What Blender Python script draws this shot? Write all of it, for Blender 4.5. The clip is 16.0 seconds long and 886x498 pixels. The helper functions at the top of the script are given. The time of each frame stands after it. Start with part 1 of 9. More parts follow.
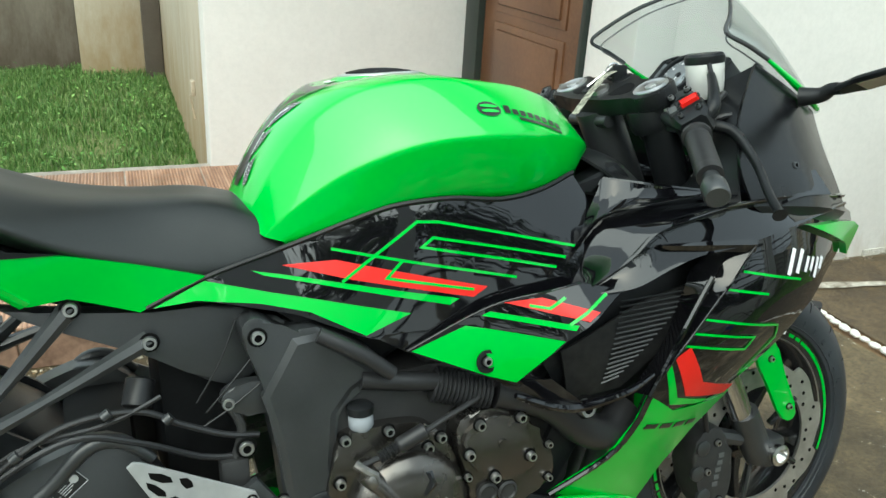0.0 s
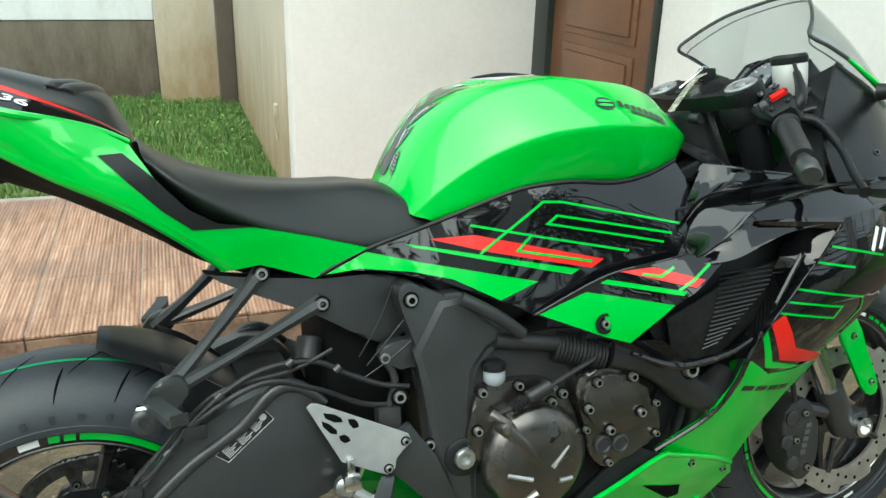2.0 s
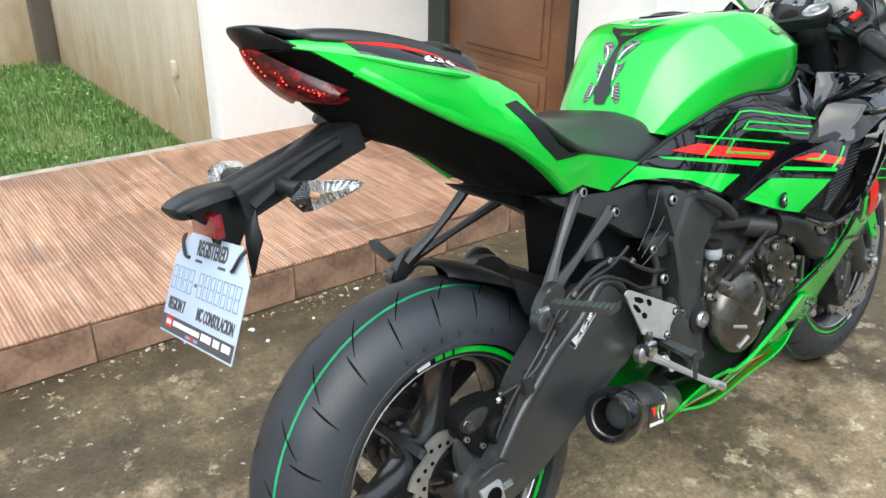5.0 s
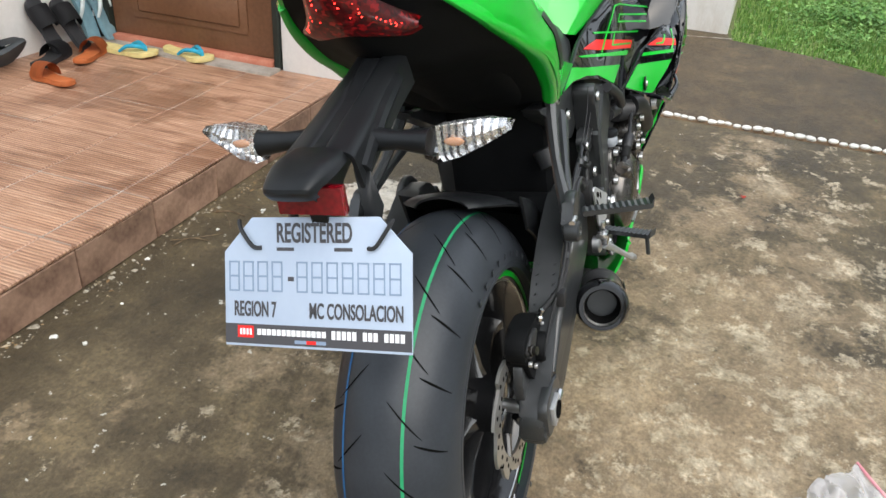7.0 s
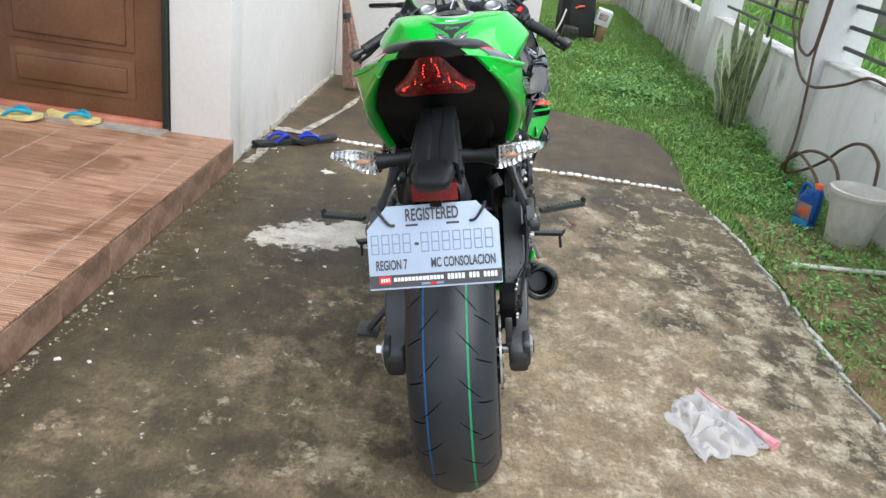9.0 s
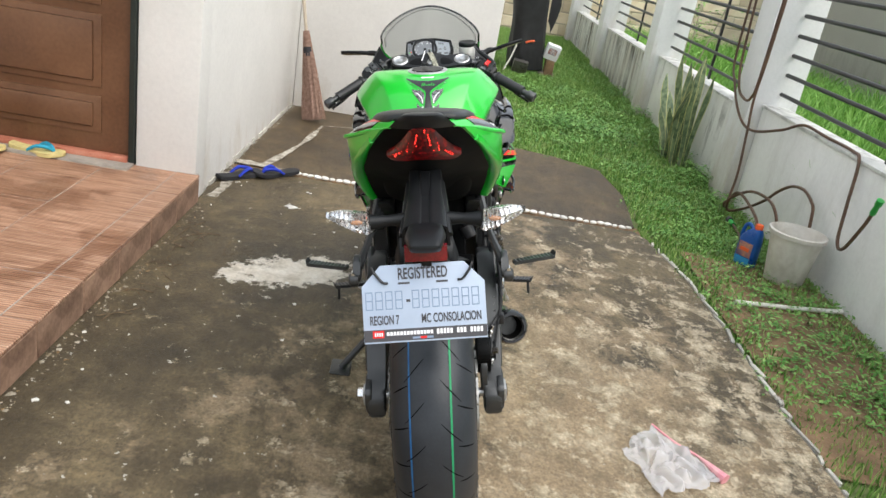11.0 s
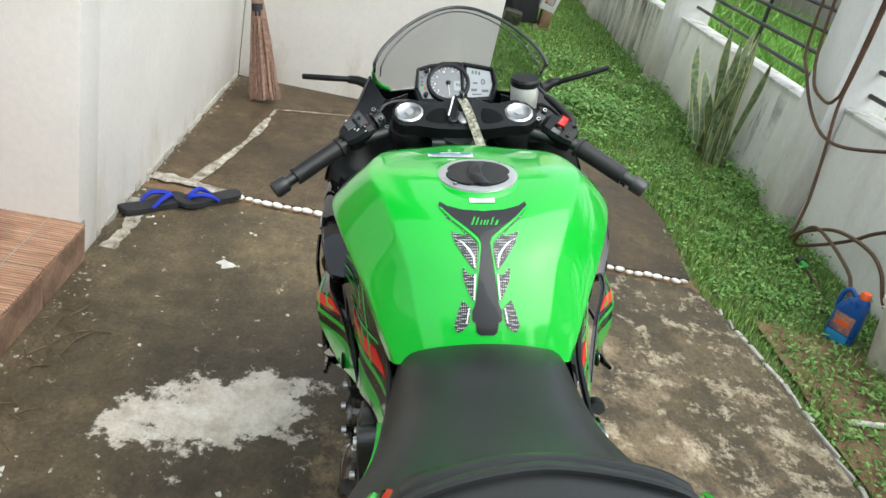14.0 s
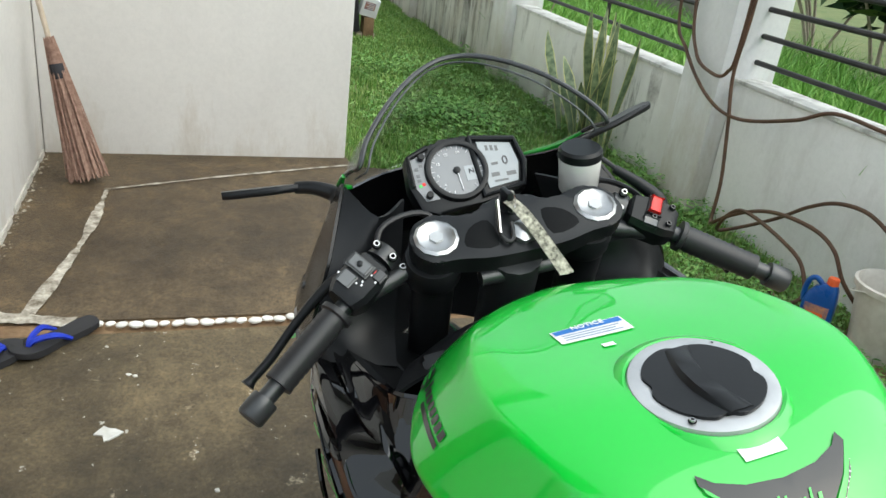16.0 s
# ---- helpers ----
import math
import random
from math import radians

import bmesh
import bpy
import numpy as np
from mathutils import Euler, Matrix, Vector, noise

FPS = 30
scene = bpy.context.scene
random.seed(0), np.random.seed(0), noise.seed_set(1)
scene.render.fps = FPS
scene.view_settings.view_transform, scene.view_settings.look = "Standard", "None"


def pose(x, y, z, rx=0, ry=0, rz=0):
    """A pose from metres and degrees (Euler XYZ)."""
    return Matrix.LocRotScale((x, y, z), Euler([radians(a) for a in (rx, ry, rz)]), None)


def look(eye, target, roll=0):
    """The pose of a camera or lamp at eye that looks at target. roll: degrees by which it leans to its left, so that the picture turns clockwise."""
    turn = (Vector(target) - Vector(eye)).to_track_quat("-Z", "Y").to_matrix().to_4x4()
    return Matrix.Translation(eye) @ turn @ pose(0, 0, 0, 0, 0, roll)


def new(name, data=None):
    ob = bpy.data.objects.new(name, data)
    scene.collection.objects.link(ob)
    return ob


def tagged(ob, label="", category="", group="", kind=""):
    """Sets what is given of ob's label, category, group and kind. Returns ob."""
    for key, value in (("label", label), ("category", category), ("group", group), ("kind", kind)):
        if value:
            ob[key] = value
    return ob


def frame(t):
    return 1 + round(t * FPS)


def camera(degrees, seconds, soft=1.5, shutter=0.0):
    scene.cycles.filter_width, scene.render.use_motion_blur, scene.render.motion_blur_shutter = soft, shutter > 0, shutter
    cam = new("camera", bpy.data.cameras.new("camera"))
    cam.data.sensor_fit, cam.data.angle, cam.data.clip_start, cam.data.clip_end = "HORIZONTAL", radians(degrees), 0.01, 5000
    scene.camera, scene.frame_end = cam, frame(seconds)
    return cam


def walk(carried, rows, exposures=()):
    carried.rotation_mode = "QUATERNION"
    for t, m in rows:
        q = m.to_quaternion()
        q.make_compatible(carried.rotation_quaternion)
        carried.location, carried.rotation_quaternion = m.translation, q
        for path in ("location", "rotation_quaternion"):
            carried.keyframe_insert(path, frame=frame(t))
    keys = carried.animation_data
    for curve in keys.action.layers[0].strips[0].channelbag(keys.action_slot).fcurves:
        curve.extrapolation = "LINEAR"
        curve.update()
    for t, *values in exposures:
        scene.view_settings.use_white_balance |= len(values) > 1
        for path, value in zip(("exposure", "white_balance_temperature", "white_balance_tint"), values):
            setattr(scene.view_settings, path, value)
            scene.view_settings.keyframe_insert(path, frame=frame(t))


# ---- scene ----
cam = camera(58.4, 16.0)
PATH = [
    (0, (0.307, 0.334, 1.174), (1.033, 2.029, 0.399), 3.6),
    (0.5, (0.231, 0.239, 1.175), (1.011, 1.924, 0.433), 3.0),
    (1, (0.197, 0.201, 1.16), (0.927, 1.911, 0.423), 2.6),
    (1.5, (0.161, 0.198, 1.169), (0.815, 1.944, 0.446), 2.0),
    (2, (0.14, 0.212, 1.164), (0.76, 1.972, 0.445), 1.7),
    (2.5, (0.121, 0.22, 1.157), (0.727, 1.972, 0.405), 1.6),
    (3, (0.066, 0.201, 1.122), (0.553, 1.908, 0.2), 1.6),
    (3.5, (-0.045, 0.243, 1.084), (0.461, 1.904, 0.091), 1.9),
    (4, (-0.286, 0.345, 1.12), (0.452, 1.959, 0.198), 3.0),
    (4.2, (-0.376, 0.349, 1.158), (0.426, 1.951, 0.27), 2.3),
    (6.3, (-0.996, 0.68, 1.215), (0.569, 1.573, 0.346), 2.3),
    (6.5, (-1.01, 0.748, 1.193), (0.583, 1.563, 0.299), 2.7),
    (6.9, (-0.989, 0.925, 1.171), (0.639, 1.55, 0.191), 3.3),
    (7, (-1.003, 0.957, 1.172), (0.632, 1.531, 0.174), 3.5),
    (7.5, (-1.084, 1.083, 1.135), (0.586, 1.38, 0.075), 5.0),
    (8, (-1.215, 1.205, 1.144), (0.467, 1.357, 0.072), 5.4),
    (8.5, (-1.473, 1.227, 1.212), (0.313, 1.358, 0.32), 5.6),
    (8.7, (-1.573, 1.243, 1.231), (0.239, 1.348, 0.393), 6.8),
    (10.8, (-1.726, 1.351, 1.314), (0.132, 1.3, 0.574), 10.0),
    (11, (-1.709, 1.36, 1.34), (0.151, 1.292, 0.609), 9.9),
    (11.5, (-1.552, 1.39, 1.366), (0.318, 1.282, 0.666), 10.1),
    (12, (-1.324, 1.431, 1.384), (0.538, 1.297, 0.668), 10.9),
    (12.5, (-1.071, 1.505, 1.399), (0.775, 1.351, 0.644), 11.7),
    (13, (-0.819, 1.505, 1.395), (1.017, 1.34, 0.619), 12.7),
    (13.5, (-0.582, 1.498, 1.369), (1.226, 1.357, 0.525), 13.8),
    (14, (-0.429, 1.556, 1.365), (1.357, 1.353, 0.487), 13.4),
    (14.5, (-0.304, 1.633, 1.35), (1.464, 1.234, 0.506), 12.5),
    (15, (-0.091, 1.706, 1.333), (1.653, 1.13, 0.542), 8.9),
    (15.5, (0.071, 1.811, 1.292), (1.772, 1.093, 0.523), 5.0),
    (16, (0.215, 1.792, 1.287), (1.94, 1.184, 0.479), 7.2),
]
EXPOSURE = [(0, 1.17, 6150, -7), (2.5, 1.17, 6150, -7), (3.5, 1.42, 6150, -3), (4.2, 1.56, 6100, 2), (6.5, 1.15, 6250, 7), (7.5, 1.16, 6350, 8), (8.5, 1.1, 5950, 7), (11, 1.1, 6450, 8), (13.5, 1.1, 6350, 6), (14.5, 1.06, 6300, 3), (16, 1.0, 6300, 3)]
walk(cam, [(t, look(eye, target, roll)) for t, eye, target, roll in PATH], EXPOSURE)

# ---- world, sun, exposure ----
world = bpy.data.worlds.new("overcast_sky")
scene.world = world
world.use_nodes = True
wn, wl = world.node_tree.nodes, world.node_tree.links
wn.clear()
sky = wn.new("ShaderNodeTexSky")
sky.sky_type, sky.sun_disc = "NISHITA", False
sky.sun_elevation, sky.sun_rotation = radians(51), radians(222)
sky.air_density, sky.dust_density, sky.ozone_density = 1.0, 6.0, 1.0
grey = wn.new("ShaderNodeMixRGB")
grey.inputs["Fac"].default_value = 0.65
grey.inputs["Color2"].default_value = (7.5, 7.9, 8.4, 1)
back = wn.new("ShaderNodeBackground")
back.inputs["Strength"].default_value = 0.092
wout = wn.new("ShaderNodeOutputWorld")
wl.new(sky.outputs[0], grey.inputs["Color1"])
wl.new(grey.outputs[0], back.inputs["Color"])
wl.new(back.outputs[0], wout.inputs["Surface"])
sun = new("sun", bpy.data.lights.new("sun", "SUN"))
sun.data.energy, sun.data.angle, sun.data.color = 1.5, radians(80), (1.0, 0.985, 0.96)
sun.matrix_world = look((-4, -4.4, 8.4), (0, 1.2, 0))

# ---- materials ----
MATS = {}


def nodes_of(name):
    m = bpy.data.materials.new(name)
    m.use_nodes = True
    nt = m.node_tree
    return m, nt, nt.nodes["Principled BSDF"]


def mk(name, a, b=None, rough=0.5, metal=0.0, scale=8.0, fine=90.0, bump=0.0, coat=0.0, rvar=0.1, dist=0.01, detail=6.0, spec=0.5, emit=None, estr=0.0, trans=0.0, ior=1.45, random_amount=0.0):
    """Principled surface whose colour drifts from a to b over two scales of noise, with fine relief."""
    m, nt, p = nodes_of(name)
    N, L = nt.nodes, nt.links
    b = b or a
    co = N.new("ShaderNodeTexCoord")
    n1, n2 = N.new("ShaderNodeTexNoise"), N.new("ShaderNodeTexNoise")
    n1.inputs["Scale"].default_value, n1.inputs["Detail"].default_value = scale, detail
    n2.inputs["Scale"].default_value, n2.inputs["Detail"].default_value = fine, 4
    L.new(co.outputs["Object"], n1.inputs["Vector"])
    L.new(co.outputs["Object"], n2.inputs["Vector"])
    mixf = N.new("ShaderNodeMath")
    mixf.operation = "MULTIPLY_ADD"
    mixf.inputs[1].default_value = 0.35
    L.new(n2.outputs["Fac"], mixf.inputs[0])
    L.new(n1.outputs["Fac"], mixf.inputs[2])
    ramp = N.new("ShaderNodeValToRGB")
    ramp.color_ramp.elements[0].position, ramp.color_ramp.elements[1].position = 0.45, 0.95
    ramp.color_ramp.elements[0].color, ramp.color_ramp.elements[1].color = (*a, 1), (*b, 1)
    L.new(mixf.outputs[0], ramp.inputs["Fac"])
    colour = ramp.outputs["Color"]
    if random_amount:
        info, hsv, mr = N.new("ShaderNodeObjectInfo"), N.new("ShaderNodeHueSaturation"), N.new("ShaderNodeMapRange")
        mr.inputs["To Min"].default_value, mr.inputs["To Max"].default_value = 1 - random_amount, 1 + random_amount
        L.new(info.outputs["Random"], mr.inputs["Value"])
        L.new(mr.outputs[0], hsv.inputs["Value"])
        L.new(colour, hsv.inputs["Color"])
        colour = hsv.outputs["Color"]
    L.new(colour, p.inputs["Base Color"])
    r = N.new("ShaderNodeMapRange")
    r.inputs["To Min"].default_value, r.inputs["To Max"].default_value = max(rough - rvar, 0.02), min(rough + rvar, 1)
    L.new(n1.outputs["Fac"], r.inputs["Value"])
    L.new(r.outputs[0], p.inputs["Roughness"])
    p.inputs["Metallic"].default_value = metal
    p.inputs["Specular IOR Level"].default_value = spec
    p.inputs["Coat Weight"].default_value = coat
    p.inputs["Coat Roughness"].default_value = 0.03
    p.inputs["Transmission Weight"].default_value = trans
    p.inputs["IOR"].default_value = ior
    if emit:
        p.inputs["Emission Color"].default_value, p.inputs["Emission Strength"].default_value = (*emit, 1), estr
    if bump:
        bp = N.new("ShaderNodeBump")
        bp.inputs["Strength"].default_value, bp.inputs["Distance"].default_value = bump, dist
        L.new(mixf.outputs[0], bp.inputs["Height"])
        L.new(bp.outputs[0], p.inputs["Normal"])
    return m


def ramp_node(nt, source, stops):
    r = nt.nodes.new("ShaderNodeValToRGB")
    e = r.color_ramp.elements
    while len(e) < len(stops):
        e.new(0.5)
    for el, (pos, col) in zip(e, stops):
        el.position, el.color = pos, (*col, 1)
    nt.links.new(source, r.inputs["Fac"])
    return r.outputs["Color"]


def noise_node(nt, scale, detail=6, rough=0.6, placed=False, stretch=None):
    co = nt.nodes.new("ShaderNodeNewGeometry" if placed else "ShaderNodeTexCoord")
    n = nt.nodes.new("ShaderNodeTexNoise")
    n.inputs["Scale"].default_value, n.inputs["Detail"].default_value, n.inputs["Roughness"].default_value = scale, detail, rough
    src = co.outputs["Position" if placed else "Object"]
    if stretch:
        mp = nt.nodes.new("ShaderNodeMapping")
        mp.inputs["Scale"].default_value = stretch
        nt.links.new(src, mp.inputs["Vector"])
        src = mp.outputs["Vector"]
    nt.links.new(src, n.inputs["Vector"])
    return n.outputs["Fac"]


def mix_node(nt, fac, a, b, mode="MIX"):
    m = nt.nodes.new("ShaderNodeMixRGB")
    m.blend_type = mode
    for sock, v in ((m.inputs["Fac"], fac), (m.inputs["Color1"], a), (m.inputs["Color2"], b)):
        if isinstance(v, (int, float)):
            sock.default_value = v
        elif isinstance(v, tuple):
            sock.default_value = (*v, 1)
        else:
            nt.links.new(v, sock)
    return m.outputs["Color"]


def bump_node(nt, p, height, strength, dist):
    b = nt.nodes.new("ShaderNodeBump")
    b.inputs["Strength"].default_value, b.inputs["Distance"].default_value = strength, dist
    nt.links.new(height, b.inputs["Height"])
    nt.links.new(b.outputs[0], p.inputs["Normal"])


def concrete(name, dark, mid, light, blotch, patch=None, crust=0.0):
    """Damp, worn concrete: large stains, a pale crust that thickens towards the lawn, a grain of aggregate, spatter and, if asked, one skim of white cement."""
    m, nt, p = nodes_of(name)
    L = nt.links
    big, med, fine, speck = noise_node(nt, 0.9, 9, 0.68), noise_node(nt, 4.5, 10, 0.75), noise_node(nt, 80, 6, 0.8), noise_node(nt, 26, 4, 0.65)
    blot, crusty, pit = noise_node(nt, 13, 6, 0.72), noise_node(nt, 3.1, 13, 0.74), noise_node(nt, 38, 4, 0.7)
    base = ramp_node(nt, big, [(0.32, dark), (0.5, mid), (blotch, light)])
    co = nt.nodes.new("ShaderNodeTexCoord")
    sep = nt.nodes.new("ShaderNodeSeparateXYZ")
    L.new(co.outputs["Object"], sep.inputs[0])

    def drift(source, slope, offset, along=0.0, centre=None):
        """The source, raised or lowered across the drive (y, or its distance from a line y = centre) and along it (x)."""
        a, b, c = (nt.nodes.new("ShaderNodeMath") for _ in range(3))
        a.operation, b.operation, c.operation = "MULTIPLY_ADD", "ADD", "MULTIPLY_ADD"
        a.inputs[1].default_value, a.inputs[2].default_value = slope, offset
        c.inputs[1].default_value = along
        y = sep.outputs["Y"]
        if centre is not None:
            d, e = nt.nodes.new("ShaderNodeMath"), nt.nodes.new("ShaderNodeMath")
            d.operation, e.operation = "SUBTRACT", "ABSOLUTE"
            d.inputs[1].default_value = centre
            L.new(y, d.inputs[0])
            L.new(d.outputs[0], e.inputs[0])
            y = e.outputs[0]
        L.new(y, a.inputs[0])
        far = nt.nodes.new("ShaderNodeMath")
        far.operation = "MAXIMUM"
        far.inputs[1].default_value = 0.35
        L.new(sep.outputs["X"], far.inputs[0])
        L.new(far.outputs[0], c.inputs[0])
        L.new(a.outputs[0], c.inputs[2])
        L.new(c.outputs[0], b.inputs[0])
        L.new(source, b.inputs[1])
        return b.outputs[0]

    wear = ramp_node(nt, med, [(0.33, (0.36, 0.34, 0.30)), (0.46, (0.72, 0.71, 0.69)), (0.56, (1.0, 0.99, 0.96)), (0.68, (1.6, 1.56, 1.48))])
    col = mix_node(nt, 0.8, base, wear, "MULTIPLY")
    grain = ramp_node(nt, fine, [(0.3, (0.4, 0.38, 0.34)), (0.5, (0.97, 0.97, 0.94)), (0.7, (1.65, 1.62, 1.55))])
    if crust:
        mask = ramp_node(nt, drift(crusty, -0.19, 0.22, -0.105, 0.78), [(0.49, (0, 0, 0)), (0.56, (0.55 * crust, 0.55 * crust, 0.55 * crust)), (0.70, (0.9 * crust, 0.9 * crust, 0.9 * crust))])
        tone = ramp_node(nt, med, [(0.33, (0.22, 0.157, 0.092)), (0.52, (0.345, 0.257, 0.161)), (0.68, (0.53, 0.435, 0.318))])
        col = mix_node(nt, mask, col, tone)
        peel = ramp_node(nt, drift(noise_node(nt, 8.5, 14, 0.78), -0.055, 0.065, -0.025), [(0.535, (0, 0, 0)), (0.555, (0.6, 0.6, 0.6)), (0.66, (0.8, 0.8, 0.8))])
        col = mix_node(nt, peel, col, ramp_node(nt, blot, [(0.35, (0.36, 0.285, 0.18)), (0.6, (0.58, 0.50, 0.38))]))
        wet = ramp_node(nt, noise_node(nt, 6.2, 12, 0.76), [(0.33, (0.55, 0.52, 0.46)), (0.45, (1, 1, 1))])
        col = mix_node(nt, 0.4, col, wet, "MULTIPLY")
    bl = ramp_node(nt, blot, [(0.36, (0.52, 0.50, 0.45)), (0.52, (1, 1, 1)), (0.68, (1.4, 1.37, 1.31))])
    col = mix_node(nt, 0.55, col, bl, "MULTIPLY")
    col = mix_node(nt, 0.9, col, grain, "MULTIPLY")
    pits = ramp_node(nt, pit, [(0.30, (0.25, 0.23, 0.2)), (0.38, (1, 1, 1))])
    col = mix_node(nt, 0.8, col, pits, "MULTIPLY")
    if crust:
        spot = ramp_node(nt, drift(speck, 0.022, -0.02), [(0.685, (0, 0, 0)), (0.71, (0.85, 0.85, 0.85))])
        col = mix_node(nt, spot, col, (0.58, 0.56, 0.5))
    if patch:
        mp = nt.nodes.new("ShaderNodeMapping")
        mp.vector_type = "TEXTURE"
        mp.inputs["Location"].default_value = (patch[0], patch[1], 0)
        mp.inputs["Rotation"].default_value = (0, 0, patch[4])
        mp.inputs["Scale"].default_value = (patch[2], patch[3], 1)
        L.new(co.outputs["Object"], mp.inputs["Vector"])
        ln = nt.nodes.new("ShaderNodeVectorMath")
        ln.operation = "LENGTH"
        L.new(mp.outputs["Vector"], ln.inputs[0])
        ad = nt.nodes.new("ShaderNodeMath")
        ad.operation = "MULTIPLY_ADD"
        ad.inputs[1].default_value = 3.2
        L.new(med, ad.inputs[0])
        L.new(ln.outputs["Value"], ad.inputs[2])
        sub = nt.nodes.new("ShaderNodeMath")
        sub.operation = "SUBTRACT"
        sub.inputs[0].default_value = 2.36
        L.new(ad.outputs[0], sub.inputs[1])
        sharp = ramp_node(nt, sub.outputs[0], [(0.0, (0, 0, 0)), (0.12, (0.85, 0.85, 0.85)), (0.4, (1, 1, 1))])
        skim = ramp_node(nt, blot, [(0.35, (0.52, 0.46, 0.37)), (0.5, (0.68, 0.62, 0.53)), (0.65, (0.78, 0.73, 0.65))])
        col = mix_node(nt, sharp, col, mix_node(nt, 0.22, skim, grain, "MULTIPLY"))
    L.new(col, p.inputs["Base Color"])
    rr = nt.nodes.new("ShaderNodeMapRange")
    rr.inputs["To Min"].default_value, rr.inputs["To Max"].default_value = 0.3, 0.85
    L.new(big, rr.inputs["Value"])
    L.new(rr.outputs[0], p.inputs["Roughness"])
    hgt = nt.nodes.new("ShaderNodeMath")
    hgt.operation = "ADD"
    L.new(fine, hgt.inputs[0])
    L.new(pit, hgt.inputs[1])
    bump_node(nt, p, hgt.outputs[0], 0.7, 0.006)
    return m


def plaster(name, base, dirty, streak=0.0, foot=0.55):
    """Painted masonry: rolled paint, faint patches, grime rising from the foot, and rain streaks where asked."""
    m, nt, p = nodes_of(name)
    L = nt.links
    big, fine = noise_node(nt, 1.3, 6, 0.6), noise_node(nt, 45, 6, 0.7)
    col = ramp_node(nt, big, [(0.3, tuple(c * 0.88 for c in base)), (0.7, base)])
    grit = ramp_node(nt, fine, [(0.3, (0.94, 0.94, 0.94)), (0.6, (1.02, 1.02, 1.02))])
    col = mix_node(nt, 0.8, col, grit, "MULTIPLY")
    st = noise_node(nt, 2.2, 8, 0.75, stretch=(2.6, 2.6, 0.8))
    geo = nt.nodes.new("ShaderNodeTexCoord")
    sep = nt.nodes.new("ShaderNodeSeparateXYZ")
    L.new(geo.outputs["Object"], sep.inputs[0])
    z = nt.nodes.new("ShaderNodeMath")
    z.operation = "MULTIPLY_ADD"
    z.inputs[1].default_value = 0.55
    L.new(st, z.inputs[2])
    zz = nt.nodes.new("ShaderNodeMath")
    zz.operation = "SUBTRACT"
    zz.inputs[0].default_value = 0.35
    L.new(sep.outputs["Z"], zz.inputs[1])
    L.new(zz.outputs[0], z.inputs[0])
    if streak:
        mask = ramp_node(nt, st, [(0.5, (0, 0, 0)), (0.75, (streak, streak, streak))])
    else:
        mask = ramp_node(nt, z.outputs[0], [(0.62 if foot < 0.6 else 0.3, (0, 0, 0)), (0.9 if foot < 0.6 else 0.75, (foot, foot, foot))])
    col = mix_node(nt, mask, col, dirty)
    L.new(col, p.inputs["Base Color"])
    p.inputs["Roughness"].default_value = 0.75
    p.inputs["Specular IOR Level"].default_value = 0.3
    bump_node(nt, p, fine, 0.18, 0.005)
    return m


M_DRIVE = concrete("drive_concrete", (0.038, 0.029, 0.0155), (0.100, 0.075, 0.041), (0.21, 0.16, 0.092), 0.68, (1.20, 1.82, 0.36, 0.19, -1.1), 1.0)
M_PAD = concrete("damp_pad_concrete", (0.05, 0.034, 0.018), (0.095, 0.066, 0.036), (0.15, 0.108, 0.062), 0.72)
M_WALL = plaster("house_paint", (0.78, 0.76, 0.73), (0.45, 0.37, 0.27))
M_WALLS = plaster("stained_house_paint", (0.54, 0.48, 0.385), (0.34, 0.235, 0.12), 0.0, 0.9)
M_FENCE = plaster("fence_paint", (0.86, 0.86, 0.84), (0.3, 0.27, 0.21), 0.25)


def mouldy(name, base, mould, soil, cover):
    """Old limewashed wall with narrow black runs of mould, blotches and a soil-stained foot."""
    m, nt, p = nodes_of(name)
    run = noise_node(nt, 1.0, 8, 0.72, stretch=(9, 9, 0.8))
    big, fine = noise_node(nt, 1.6, 8, 0.7), noise_node(nt, 40, 6, 0.7)
    wide = noise_node(nt, 1.0, 6, 0.7, stretch=(3, 3, 1.8))
    col = ramp_node(nt, big, [(0.3, tuple(c * 0.8 for c in base)), (0.7, base)])
    col = mix_node(nt, ramp_node(nt, wide, [(0.45, (0, 0, 0)), (0.7, (0.75 * cover,) * 3)]), col, soil)
    amount = mix_node(nt, 1.0, ramp_node(nt, run, [(0.49 - 0.04 * (cover - 0.5), (0, 0, 0)), (0.54, (0.9,) * 3)]), ramp_node(nt, big, [(0.62 - 0.3 * cover, (0, 0, 0)), (0.80 - 0.25 * cover, (1, 1, 1))]), "MULTIPLY")
    col = mix_node(nt, amount, col, mould)
    nt.links.new(col, p.inputs["Base Color"])
    p.inputs["Roughness"].default_value = 0.85
    bump_node(nt, p, fine, 0.3, 0.006)
    return m


M_FENCEOLD = mouldy("mouldy_fence_paint", (0.66, 0.66, 0.60), (0.06, 0.055, 0.04), (0.36, 0.29, 0.19), 0.85)
M_FENCEMID = mouldy("worn_fence_paint", (0.80, 0.80, 0.76), (0.10, 0.09, 0.07), (0.5, 0.46, 0.38), 0.4)
M_PILLAR = plaster("pillar_paint", (0.80, 0.81, 0.81), (0.36, 0.29, 0.2), 0.0, 0.62)
M_COPING = plaster("mouldy_coping", (0.70, 0.70, 0.67), (0.05, 0.045, 0.035), 0.95)
M_OLDWALL = plaster("weathered_cement", (0.205, 0.178, 0.143), (0.07, 0.052, 0.034), 0.0, 0.9)
M_GREYWALL = plaster("grey_render", (0.36, 0.34, 0.30), (0.12, 0.11, 0.09), 0.0, 0.6)
